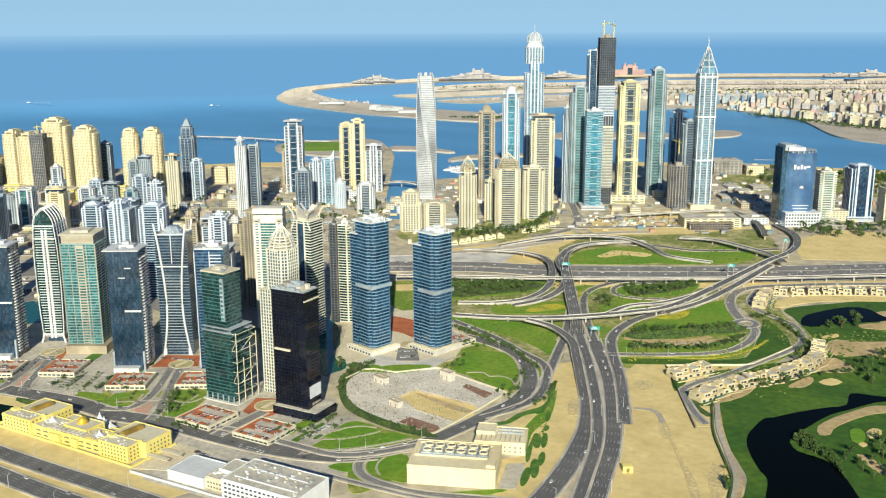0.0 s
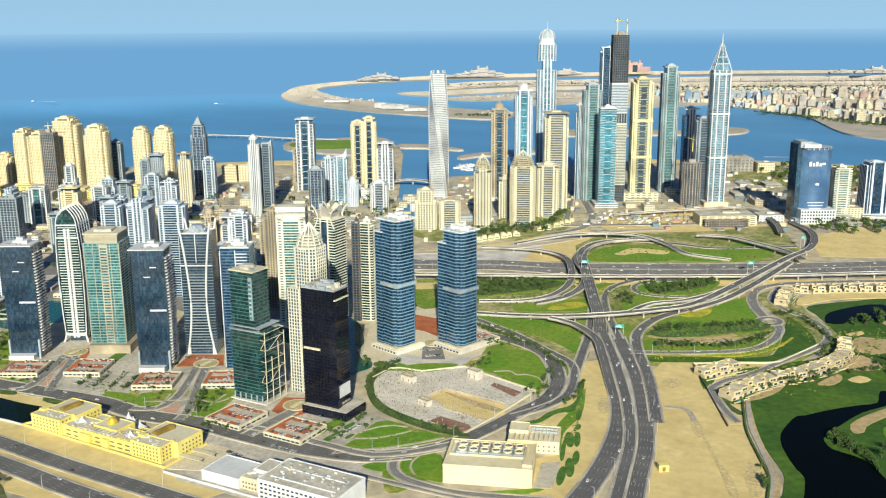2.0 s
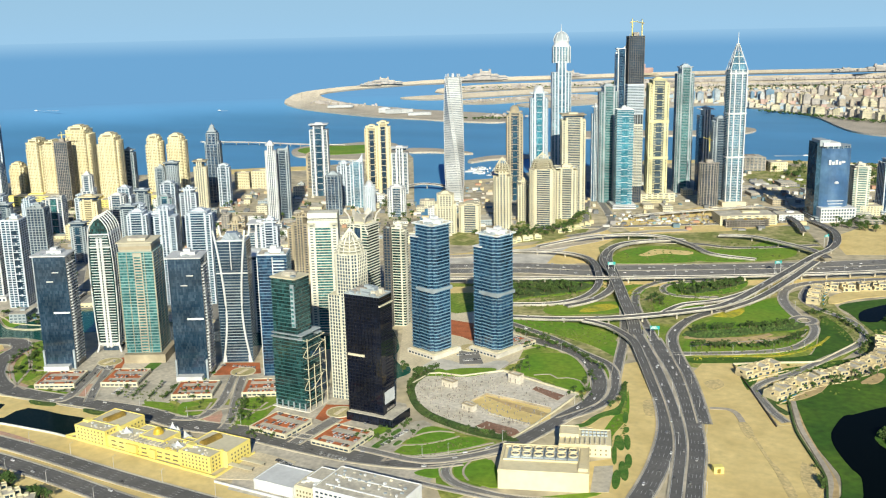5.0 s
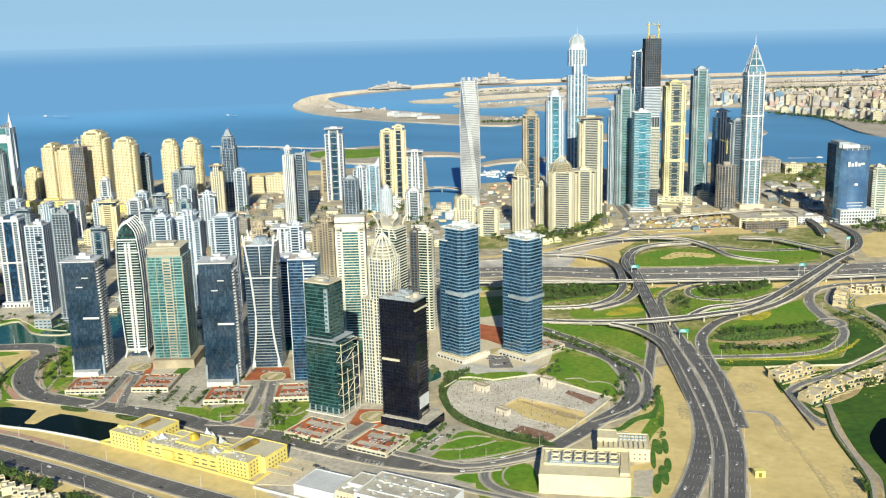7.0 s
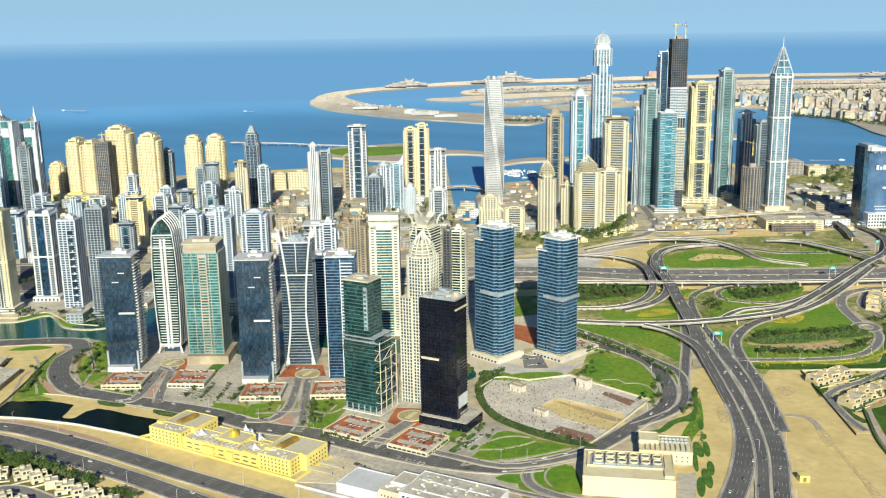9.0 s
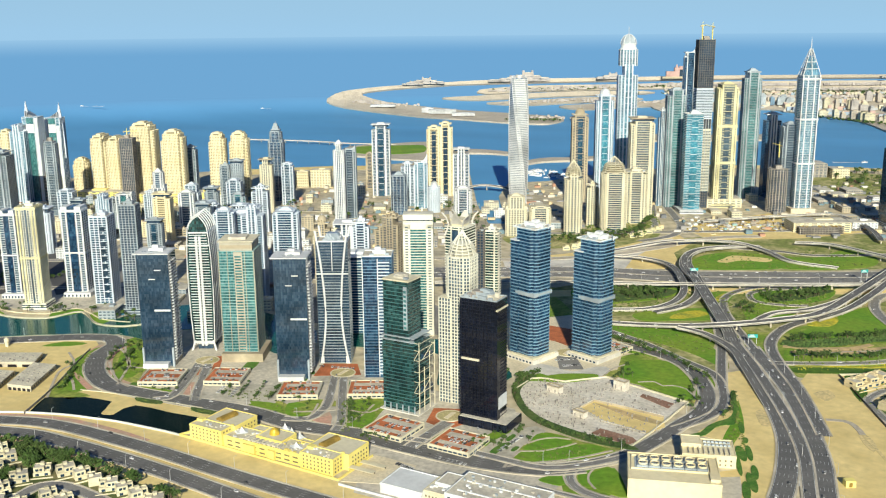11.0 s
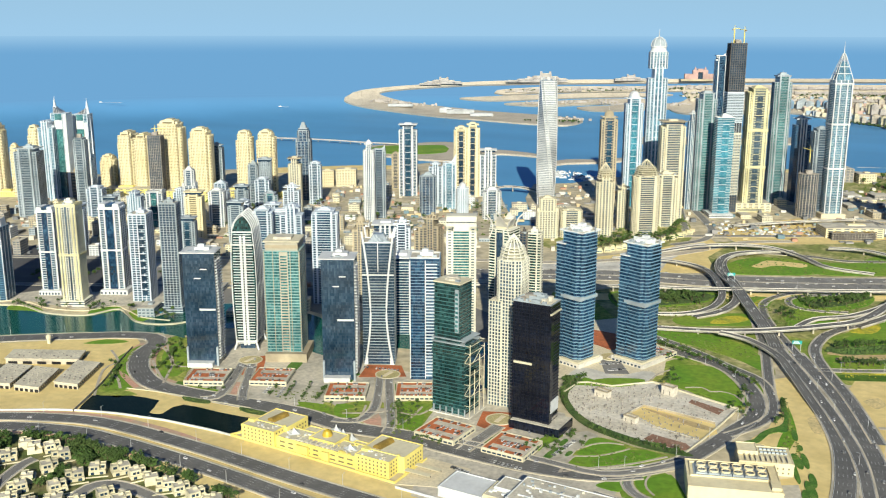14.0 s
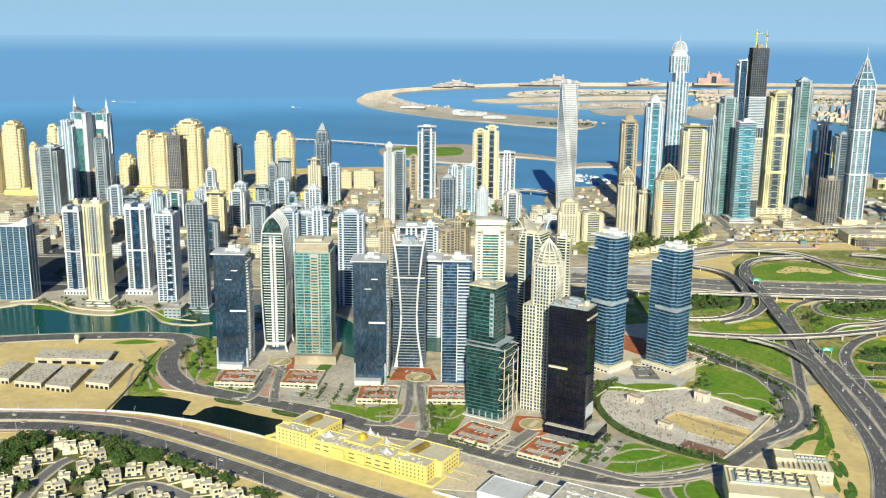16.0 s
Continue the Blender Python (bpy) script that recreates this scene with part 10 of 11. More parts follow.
for pts in ([(-330.8, 1238.9), (-327.8, 1273.3), (-306.1, 1303.1), (-295.7, 1277.9), (-304.1, 1244.1)], [(-502, 1182.8), (-498.2, 1215), (-474.8, 1240), (-459.8, 1226.5), (-474.9, 1200)], [(-470, 1303.9), (-467.4, 1340.8), (-457.6, 1338.7), (-446, 1277), (-443, 1245)]):
    flat(pts, 0.66, FLOWERS, "planted_bed", "bed of yellow blossom beside the ramp", "planting", smooth=True)
# small planted lawns on the forecourts
for pts in ([(-960.3, 652.5), (-934.1, 656.3), (-904.6, 662.4), (-913, 651.3), (-942.5, 647.1)], [(-818.8, 676.3), (-786.7, 684.8), (-775.8, 673.4), (-797.7, 667.1)], [(-778.2, 691.8), (-760.9, 698.7), (-745.4, 679.5), (-746.9, 664.8), (-763.6, 668.4)], [(-679.6, 669.4), (-694.6, 724.6), (-684.7, 721.8), (-659.4, 662.7)], [(-553.2, 697), (-548.9, 729.8), (-541.9, 749.9), (-532.1, 732.4), (-536.2, 698.5)], [(-1009.8, 653.8), (-1019, 676.8), (-992.3, 655.9), (-986, 638.8)], [(-1092.5, 666.2), (-1110.2, 724.9), (-1094.4, 719.1), (-1075.1, 676.9), (-1039, 642.4)]):
    flat(pts, 0.62, GRASS, "lawn", "small planted lawn beside a car park", "lawn", smooth=True)
# asphalt parking lots between the tree rows
for pts in ([(-861.9, 663.2), (-880, 709.9), (-812.7, 728.5), (-788.9, 681.6)],):
    flat(pts, 0.45, PARK, "pavement", "pale paved parking lot between rows of trees", "pavement")
# planting strips and hedges across the forecourts
for pts in ([(-850.4, 780.2), (-847.3, 793.5), (-814.4, 786.7), (-808.5, 772.8)], [(-805.7, 732.8), (-820.6, 769.7), (-806.7, 765.4), (-791.3, 721.8)], [(-890.4, 740.1), (-905.6, 781.1), (-889.6, 776.8), (-877.9, 734.6)], [(-761.3, 740.1), (-776.4, 771.3), (-771.2, 770.3), (-751.5, 736.3)], [(-745.2, 749.9), (-761.8, 776), (-760.4, 781.1), (-738.1, 750.3)], [(-645.8, 678.8), (-651.6, 707.7), (-641, 702.5), (-633.3, 670.9)], [(-598.5, 684.4), (-596.8, 713.3), (-583.7, 711.8), (-586.3, 684.3)], [(-968, 633.6), (-976.1, 657.4), (-962, 653.5), (-957.3, 634.1)]):
    flat(pts, 0.6, CLIPPED, "planting_strip", "clipped planting strip on a paved forecourt", "planting", smooth=True)
# lawns and pale lots before the black tower and in the park
for pts in ([(-507.2, 726.9), (-508.5, 743.3), (-499.4, 752.1), (-480.2, 748.3), (-491.6, 744.7), (-502.6, 735.5)],
            [(-505.2, 704.8), (-500.3, 726.1), (-488.0, 741.7), (-470.8, 744.0), (-473.6, 733.3), (-487.2, 716.4)],
            [(-504.5, 675.9), (-506.9, 695.5), (-484.5, 710.7), (-464.5, 736.8), (-451.9, 746.7), (-435.5, 742.2), (-450.6, 718.8), (-476.8, 694.1), (-491.4, 681.0)],
            [(-526.9, 668.0), (-512.4, 681.0), (-508.3, 676.3), (-510.8, 665.6)],
            [(-467.0, 655.9), (-462.0, 666.4), (-451.3, 678.1), (-446.1, 662.1), (-446.2, 653.4), (-457.3, 652.1)],
            [(-493.1, 952.7), (-492.6, 993.4), (-455.7, 1011.4), (-428.3, 978.4), (-406.9, 942.2), (-408.4, 927.8), (-429.8, 937.2), (-453.8, 945.4), (-478.0, 945.2)],
            [(-433.2, 920.3), (-425.7, 931.6), (-411.3, 928.4), (-400.9, 914.8), (-405.7, 903.9), (-419.2, 903.8)]):
    flat(pts, 0.72, GRASS, "lawn", "mown lawn between sandy paths", "lawn", smooth=True)
flat([(-539.9, 666.2), (-540.3, 705.1), (-530.7, 747.5), (-516.9, 761.1), (-503.2, 755.7), (-509.8, 714.2), (-508.0, 676.5), (-527.3, 668.7)], 0.68, PARK, "pavement", "pale paved lot beside the black tower", "pavement")
flat([(-326.0, 735.7), (-311.4, 744.9), (-306.3, 728.2), (-298.9, 694.9), (-313.1, 687.7)], 0.6, PARK, "pavement", "grey paved yard beside the cooling plant", "pavement")
for pts in ([(-530.6, 679.7), (-531.8, 694.0), (-528.4, 709.0), (-524.7, 705.7), (-524.4, 684.2)], [(-530.3, 717.9), (-529.5, 731.7), (-524.9, 729.7), (-525.6, 715.1)], [(-515.4, 697.2), (-515.1, 707.4), (-510.6, 707.1), (-511.8, 696.5)]):
    flat(pts, 1.0, CLIPPED, "planting_strip", "clipped planting strip on a paved forecourt", "planting", smooth=True)
# hotel pool behind the promenade
flat([(-1212.9, 848.4), (-1216.5, 859.5), (-1205.1, 859.5), (-1192.6, 850.5), (-1193.4, 840.4), (-1203.1, 841.2)], 0.9, POOL, "water", "small bright blue swimming pool", "pool", smooth=True)
for pts in ([(-230.8, 896.9), (-221.3, 894), (-210.6, 871.8), (-212, 856.3), (-221.6, 870.6)], [(-159.5, 825.8), (-146, 808.5), (-136, 777.8), (-142, 757), (-156, 790.5)], [(-184, 813.8), (-165.8, 784.7), (-153.9, 755.9), (-157, 745), (-173.4, 781.2)], [(-285, 985), (-272, 1003), (-262, 985), (-270, 968)], [(-330, 905), (-318, 915), (-305, 880), (-316, 868)]):
    flat(pts, 0.4, TRODDEN, "sand_plot", "darker trodden patch of sand", "sand", smooth=True)
flat([(-265, 1057), (-180, 1102), (-194.1, 1054.8), (-205.2, 1025.2), (-207.5, 995.5), (-194.5, 978.6), (-177.8, 907.5), (-192.7, 900.5)], 0.3, SAND, "sand_plot", "pale sandy yard round the villas", "sand")
flat([(-219.1, 980.2), (-206.2, 948), (-190.1, 929.6), (-186, 936.7), (-201, 950.7), (-214, 979.2)], 0.8, SCRUB, "hedge", "hedge along the villa road", "shrubs", smooth=True)
# yellow-flowering hedge and sandy path along the winding road
for pts, w, mat, lab in (([(-317.8, 1067.5), (-274.3, 1085.6), (-243.7, 1099.4), (-220.1, 1114), (-199.4, 1143.1), (-185.6, 1176.4), (-179.1, 1209.3)], 3.5, FLOWERS, "yellow-flowering hedge along the winding road"),
                         ([(-343, 1133), (-316.4, 1137), (-290.4, 1150), (-262, 1168), (-246, 1190)], 8, EARTH, "sandy path round the lawn's hedge")):
    bm = bmesh.new()
    add_ribbon(bm, spline(pts, 8), -w / 2, w / 2, 0.98, 0.4)
    tagged(new("planted_bed", mesh_of("planted_bed", bm, mat)), lab, "planting", "", "structure")
# villa gardens
for pts in ([(-262, 1057.4), (-243.3, 1070.1), (-234.3, 1029.8), (-233, 989), (-241.7, 992.4)], [(-212.2, 977.1), (-184.2, 1004.2), (-159.3, 1041.2), (-127.9, 1086.2), (-109.5, 1053), (-160.6, 990.5), (-200.9, 955)], [(-214.5, 1062.6), (-181.9, 1097.9), (-148.4, 1134.2), (-131.5, 1154.9), (-130.6, 1138), (-174.3, 1080.9), (-208.8, 1041.4)]):
    flat(pts, 0.34, GOLF, "garden_lawn", "green garden lawn between sand-coloured villas", "lawn", smooth=True)
flat([(-728.4, 666), (-727, 678), (-724.5, 693), (-714, 683), (-702, 664)], 0.72, PINK_PAVING, "pavement", "pink paved island where the street divides", "pavement")
flat([(-759, 690), (-744, 700), (-741, 684), (-746, 672), (-762, 673)], 0.7, TURF, "verge", "green planted corner before the car park", "ground", smooth=True)
# tower shade put into the ground: dark sheets laid where the shadows fall
for pts in ([(-1760, 1013), (-1713, 1038), (-1572, 966), (-1425, 855), (-1445, 835), (-1465, 800)], [(-1642, 1075), (-1595, 1074), (-1402, 929), (-1355, 882), (-1368, 870), (-1464, 936)]):
    flat(pts, 0.6, ASPHALT, "pavement", "dark sheet standing for tower shade between the canal towers", "pavement")
flat([(-897.3, 655.9), (-916.1, 688.4), (-907.0, 692.5), (-885.5, 661.2)], 0.7, PINK_PAVING, "pavement", "pink paved island where the street divides", "pavement")
# garden paths
for pts, w in (([(-507.2, 700.3), (-488.7, 710.6), (-472.5, 730.8), (-466.4, 742.1)], 2), ([(-510.1, 714.0), (-501.4, 732.9), (-489.2, 744.3), (-474.4, 747.5)], 2), ([(-505.4, 661.4), (-507.8, 682.4), (-507.2, 700.3)], 3), ([(-503.9, 664.5), (-481.7, 686.8), (-467.9, 697.1), (-449.6, 716.4), (-429.6, 742.7)], 2.5), ([(-440.6, 1002.9), (-420.1, 975.0), (-405.2, 946.5), (-397.8, 916.3), (-391.0, 906.7)], 3), ([(-464.6, 927.9), (-448.8, 937.8), (-436.7, 929.6), (-427.0, 935.8), (-411.0, 932.7), (-400.0, 918.5)], 2), ([(-505.6, 933.1), (-504.4, 956.3), (-496.4, 975.6)], 2), ([(-711.4, 708.2), (-700, 706.4), (-685.8, 711.5), (-683.3, 725.3)], 2.5), ([(-690.2, 678.4), (-689, 699.3), (-693.7, 731.5)], 2.5), ([(-757.9, 674.7), (-739.6, 685.8), (-719.1, 703.5)], 3), ([(-733.4, 665.5), (-739.6, 685.8), (-748.6, 705.3)], 2.5), ([(-1054.6, 693.3), (-1020.4, 668.3), (-991.9, 651.1), (-968.3, 644.8)], 3), ([(-1093.7, 755.1), (-1053, 718.5), (-1017.1, 692.9), (-1000, 700)], 3), ([(-1063.9, 637.3), (-1043.1, 628.3), (-1015.7, 607.7)], 3), ([(-416.9, 661.9), (-426.7, 671.7), (-431.7, 684.5), (-432, 697.6)], 2), ([(-1024.7, 579.1), (-1079.7, 639.5), (-1088.5, 668.7), (-1127.3, 693.8)], 3), ([(-985.9, 643.1), (-1031.4, 703.8), (-1081, 735.1)], 3), ([(-324.9, 1102.9), (-275.3, 1143.3), (-214.8, 1187.2), (-209, 1228.8)], 3), ([(-262.4, 914.5), (-245.9, 919.7), (-234.8, 912.2), (-225.2, 892.9)], 6), ([(-188.2, 970.7), (-172.3, 905.4), (-153.9, 857), (-133.9, 803), (-130.2, 758.8)], 5)):
    bm = bmesh.new()
    add_ribbon(bm, spline(pts, 8), -w / 2, w / 2, 0.95, 0.4)
    tagged(new("footpath", mesh_of("footpath", bm, PALE_SAND)), "pale sandy winding footpath", "path", "", "structure")



# low buildings between the towers; u runs along the shore, v inland to sea
RIGHT, AWAY = Vector((math.cos(radians(28)), math.sin(radians(28)), 0)), Vector((-math.sin(radians(28)), math.cos(radians(28)), 0))


def plan(u, v):
    return HUB + RIGHT * u + AWAY * v


def low_block(x, y, w, d, h, yaw, mat, label, seed, name="low_building"):
    rnd = random.Random(seed)
    root = thing(name, x, y, 0, yaw, label, "building", "low city buildings")
    walls = one_box(w, d, h)
    part("roof", one_box(w - 1, d - 1, 0.4, 0, 0, h), ROOF, root)
    n = max(1, int(h / 3.8))
    bm = bmesh.new()
    m, q = min(7, max(2, int(w / 5))), min(7, max(2, int(d / 5)))
    for k in range(n):
        for j in range(m):
            add_box(bm, -w / 2 + w * (j + 0.5) / m, 0, 1.2 + k * h / n, w / m * 0.62, d + 0.3, 1.7)
        for j in range(q):
            add_box(bm, 0, -d / 2 + d * (j + 0.5) / q, 1.2 + k * h / n, w + 0.3, d / q * 0.62, 1.7)
    tagged(part("glazing", bm, GL_GREY, root), kind="stuff")
    part("wall_body", walls, mat, root)
    if h > 12:
        part("plant_room", one_box(w * 0.3, d * 0.3, 2.5, (rnd.random() - 0.5) * w * 0.4, (rnd.random() - 0.5) * d * 0.4, h + 0.4), mat, root)
    TAKEN.append((x, y, max(w, d) * 0.6))
    return root


rc = random.Random(44)
KINDS = ((CREAM, "cream low-rise block with a flat roof"), (WHITE, "white low-rise block with banded windows"), (TAN, "tan low-rise block with a flat roof"), (SANDSTONE, "sandstone-coloured low block with banded windows"), (BARE, "bare concrete low building under construction"), (GREY, "grey low-rise block with banded windows"))


def quarter(u0, u1, v0, v1, count, hmin, hmax, size=(14, 38)):
    done = tries = 0
    while done < count and tries < count * 12:
        tries += 1
        p = plan(rc.uniform(u0, u1), rc.uniform(v0, v1))
        w, d = rc.uniform(*size), rc.uniform(*size)
        if any((p.x - x) ** 2 + (p.y - y) ** 2 < (r + max(w, d) * 0.5) ** 2 for x, y, r in TAKEN):
            continue
        mat, label = rc.choice(KINDS)
        low_block(p.x, p.y, w, d, hmin + (hmax - hmin) * rc.random() ** 2, 28, mat, label, done)
        done += 1


quarter(-1150, -260, 1640, 2050, 105, 4, 30, (12, 32))
quarter(-1150, -500, 2050, 2200, 18, 6, 22)
quarter(-260, 60, 1700, 2150, 24, 4, 18)
quarter(-560, -330, 1230, 1420, 10, 5, 18)
quarter(60, 330, 1850, 2150, 14, 3, 12)
quarter(480, 900, 1800, 2350, 26, 5, 16, (18, 50))
quarter(330, 480, 2150, 2400, 6, 5, 20)
quarter(-430, -60, 2080, 2420, 20, 8, 34, (14, 28))
for u0, v0, u1, v1, w in ((-1300, 1620, -150, 1625, 14), (-1300, 1790, -420, 1800, 12), (-1200, 2070, -330, 2080, 12), (-700, 1620, -690, 2060, 10), (-480, 1640, -470, 2060, 10), (60, 1830, 1000, 1860, 16), (330, 1860, 420, 2400, 12), (-1300, 1440, -330, 1440, 12)):
    a, c = plan(u0, v0), plan(u1, v1)
    road("street", "asphalt street between low blocks", [(a.x, a.y), (c.x, c.y)], w, 0.7, 3)
for a, lab in (((-1971, 1505.4, 117.5, 58.7, 22.9), "long warm yellow hotel podium"), ((-1853.5, 1542.1, 59.7, 41.8, 20.1), "long warm yellow hotel podium"), ((-1702.4, 1586.8, 87.5, 43.8, 27.7), "long warm yellow hotel podium"), ((-1777.6, 1549.5, 57.8, 28.9, 17.2), "long warm yellow hotel podium")):
    low_block(*a, 28, YELLOW, lab + " with arcades", 3, "hotel_podium")
for a in ((-1660.1, 1868.8, 37.5, 22.5, 40.8), (-1613.6, 1890.3, 50.3, 30.2, 45)):
    low_block(*a, 28, SANDSTONE, "sandstone beach hotel block with balconies", 5, "beach_hotel")
for a in ((-540.6, 2618.6, 75.6, 68, 36.5), (-465.8, 2618.2, 45, 40.5, 25.7), (-201.7, 2076.2, 46.1, 41.5, 19.9), (-413.3, 1895.4, 111.4, 55.7, 19.3), (-648.3, 2071.1, 88.8, 53.3, 19.3)):
    low_block(*a, 28, SANDSTONE if a[4] < 30 else BARE, "low sandstone hotel building by the bay", 6)


# buildings far over the water
# haze put into the colour: far windows a mid grey with little contrast
FAR_WINDOW = surface("distant_window_rows", (0.24, 0.26, 0.27), 0.6, fine=0.1, vary=0.2)


def far_block(x, y, w, d, h, mat, label, name="island_building"):
    p = far(x, y, 5.5)
    k = (Vector((p.x, p.y, 0)) - HUB).length / (Vector((x, y, 0)) - HUB).length
    root = thing(name, p.x, p.y, p.z + 2, 28, label, "building", "island buildings")
    walls = one_box(w * k, d * k, h * k)
    part("roof", one_box(w * k * 0.5, d * k * 0.5, h * k * 0.12, 0, 0, h * k), mat, root)
    n = max(3, int(h / 6))
    bm = bmesh.new()
    m = max(4, int(w / 5.5))
    for j in range(n):
        for i in range(m):
            add_box(bm, ((i + 0.5) / m - 0.5) * w * k, 0, h * k * (j + 0.35) / n, w * k / m * 0.55, d * k + 0.6, h * k / n * 0.35)
            add_box(bm, 0, ((i + 0.5) / m - 0.5) * d * k, h * k * (j + 0.35) / n, w * k + 0.6, d * k / m * 0.5, h * k / n * 0.35)
    tagged(part("glazing", bm, FAR_WINDOW, root), kind="stuff")
    part("wall_body", walls, mat, root)


def resort(x, y, w, h, label):
    """A wide hotel: low wings stepping up to a taller middle with small towers."""
    p = far(x, y, 5.5)
    k = (Vector((p.x, p.y, 0)) - HUB).length / (Vector((x, y, 0)) - HUB).length
    root = thing("island_hotel", p.x, p.y, p.z + 1, 28, label, "building", "island buildings")
    for sx, ww, hh in ((-0.38, 0.24, 0.3), (-0.2, 0.2, 0.55), (0.0, 0.26, 0.8), (0.2, 0.2, 0.5), (0.38, 0.24, 0.3)):
        part("wing", one_box(w * k * ww, 40 * k, h * k * hh, sx * w * k, 0, 0), PALE_STONE, root)
        part("wing_roof", one_box(w * k * ww * 0.7, 26 * k, h * k * 0.08, sx * w * k, 0, h * k * hh), ROOF, root)
        part("window_band", one_box(w * k * ww * 0.9, 40.6 * k, h * k * 0.05, sx * w * k, 0, h * k * hh * 0.5), GL_GREY, root)
    for sx in (-0.1, 0.1):
        part("turret", one_box(w * k * 0.05, 14 * k, h * k * 0.28, sx * w * k, 0, h * k * 0.8), PALE_STONE, root)


# renders for the far islands, with distance haze put into their base colours
FAR_CREAM = surface("hazy_cream_render", (0.60, 0.55, 0.38), 0.85, fine=0.1, vary=0.1)
FAR_TAN = surface("hazy_tan_render", (0.46, 0.40, 0.32), 0.85, fine=0.1, vary=0.1)
FAR_WHITE = surface("hazy_white_render", (0.54, 0.56, 0.57), 0.85, fine=0.1, vary=0.1)
rf = random.Random(13)
PINK = surface("pink_render", (0.48, 0.32, 0.28), 0.85, fine=0.1, vary=0.1)
for (xa, ya), (xb, yb), n, hs, mats, lab in (
    ((-765.6, 4373.2), (19.7, 3807.6), 20, (18, 40), (FAR_CREAM, FAR_TAN, FAR_CREAM), "cream island apartment block by the beach"),
    ((-892.3, 4846.7), (55.8, 4477.9), 28, (20, 48), (FAR_CREAM, FAR_TAN, FAR_WHITE, FAR_CREAM, PALE_STONE), "pale island apartment block among others"),
    ((-1241.7, 4800), (-861.7, 4973.8), 12, (35, 62), (BLUE_BAND, GREY), "blue-grey island apartment tower by the beach"),
    ((-723.7, 5319.1), (57.4, 5432.3), 18, (30, 55), (PINK, FAR_TAN, PALE_STONE), "reddish island apartment block among others"),
):
    for k in range(n):
        s = (k + rf.uniform(0.1, 0.9)) / n
        far_block(xa + (xb - xa) * s + rf.uniform(-15, 15), ya + (yb - ya) * s + rf.uniform(-15, 15), rf.uniform(18, 42), rf.uniform(16, 28), rf.uniform(*hs) * 0.95, rf.choice(mats), lab)
for (x, y), w, h, lab in (((-3664.7, 5910), 260, 45, "stepped sandstone hotel on the breakwater"), ((-3683.8, 5751.3), 150, 28, "low sandstone hotel on the breakwater"), ((-3150.3, 6528.7), 330, 70, "large pale sandstone hotel on the breakwater"), ((-3194.5, 6427), 420, 40, "long sandstone hotel on the breakwater"), ((-2652.4, 6995.6), 250, 45, "low sandstone hotel on the breakwater"), ((-536.6, 7961.7), 330, 50, "long sandstone hotel on the breakwater"), ((-764.1, 7867.5), 200, 30, "low sandstone hotel on the breakwater"), ((-2812.3, 4042.4), 160, 16, "long low island pavilion"), ((-2342.9, 3827.6), 160, 26, "white box-shaped island building"), ((-2436.1, 3851.5), 70, 30, "white box-shaped island building"), ((-2199.3, 3765.6), 130, 18, "white box-shaped island building")):
    if "breakwater" in lab:
        resort(x, y, w, h, lab)
    else:
        far_block(x, y, w * 0.8, 50, h * 0.7, FAR_WHITE, lab)
arch = -2202.1, 7271.8
pa = far(*arch, 5.5)
hotel = thing("arched_hotel", pa.x, pa.y, pa.z, 28, "large pink hotel with a central pointed arch", "building")
for sx in (-1, 1):
    part("wing", one_box(46, 20, 34, sx * 52, 0, 0), PINK, hotel)
    part("tower_block", one_box(24, 22, 52, sx * 24, 0, 0), PINK, hotel)
    part("turret", lathe([(6, 52), (6, 58), (0.4, 68)], 10), PINK, hotel).location.x = sx * 24
part("arch_bridge", one_box(26, 18, 16, 0, 0, 42), PINK, hotel)
part("arch_glass", one_box(24, 6, 42, 0, 0, 0), GL_DARK, hotel)
part("podium", one_box(190, 40, 9), TAN, hotel)
bm = bmesh.new()
for (xa, ya), (xb, yb), n in (((-2842.8, 5323.7), (-2077.1, 6227.4), 160), ((-2888, 5485.4), (-1910.3, 6581.9), 160), ((-1959.1, 4759.4), (-1539.4, 4907), 60), ((-2326.4, 4549.9), (-1882.1, 5064.9), 60), ((-1831.9, 5825.9), (304.1, 6877.9), 700), ((-1973.8, 6271.8), (328.4, 7536.2), 700), ((-1652.8, 5263.3), (276.4, 6126.9), 500), ((-3177.4, 4296.7), (-2719.7, 4163.8), 70), ((-502.8, 4241.3), (190.6, 3796), 120), ((-1870.6, 3826.8), (-1734.5, 3831), 25)):
    for k in range(n):
        s = rf.random()
        p = far(xa + (xb - xa) * s + rf.uniform(-60, 60), ya + (yb - ya) * s + rf.uniform(-60, 60), 5.5)
        add_box(bm, p.x, p.y, p.z, rf.uniform(6, 14), rf.uniform(6, 12), rf.uniform(4, 10), 28)
tagged(new("island_houses", mesh_of("island_houses", bm, PALE_STONE)), "hundreds of small tan island houses in rows", "houses", "", "stuff")
bm = bmesh.new()
for (xa, ya), (xb, yb), n, j in (((-793.7, 4330.2), (182.8, 3584.3), 260, 30), ((-1922.9, 3656.1), (-1713.4, 3726.4), 60, 25), ((-1752.8, 5577.7), (289.5, 6481), 400, 260), ((-2835.7, 5386.2), (-1989, 6197.8), 160, 90)):
    for k in range(n):
        s = rf.random()
        p = far(xa + (xb - xa) * s + rf.uniform(-j, j), ya + (yb - ya) * s + rf.uniform(-j, j), 5.5)
        vs = [bm.verts.new(p + Vector((rf.uniform(-1, 1), rf.uniform(-1, 1), rf.uniform(0.2, 1.4))) * rf.uniform(5, 9)) for _ in range(6)]
        bmesh.ops.convex_hull(bm, input=vs)
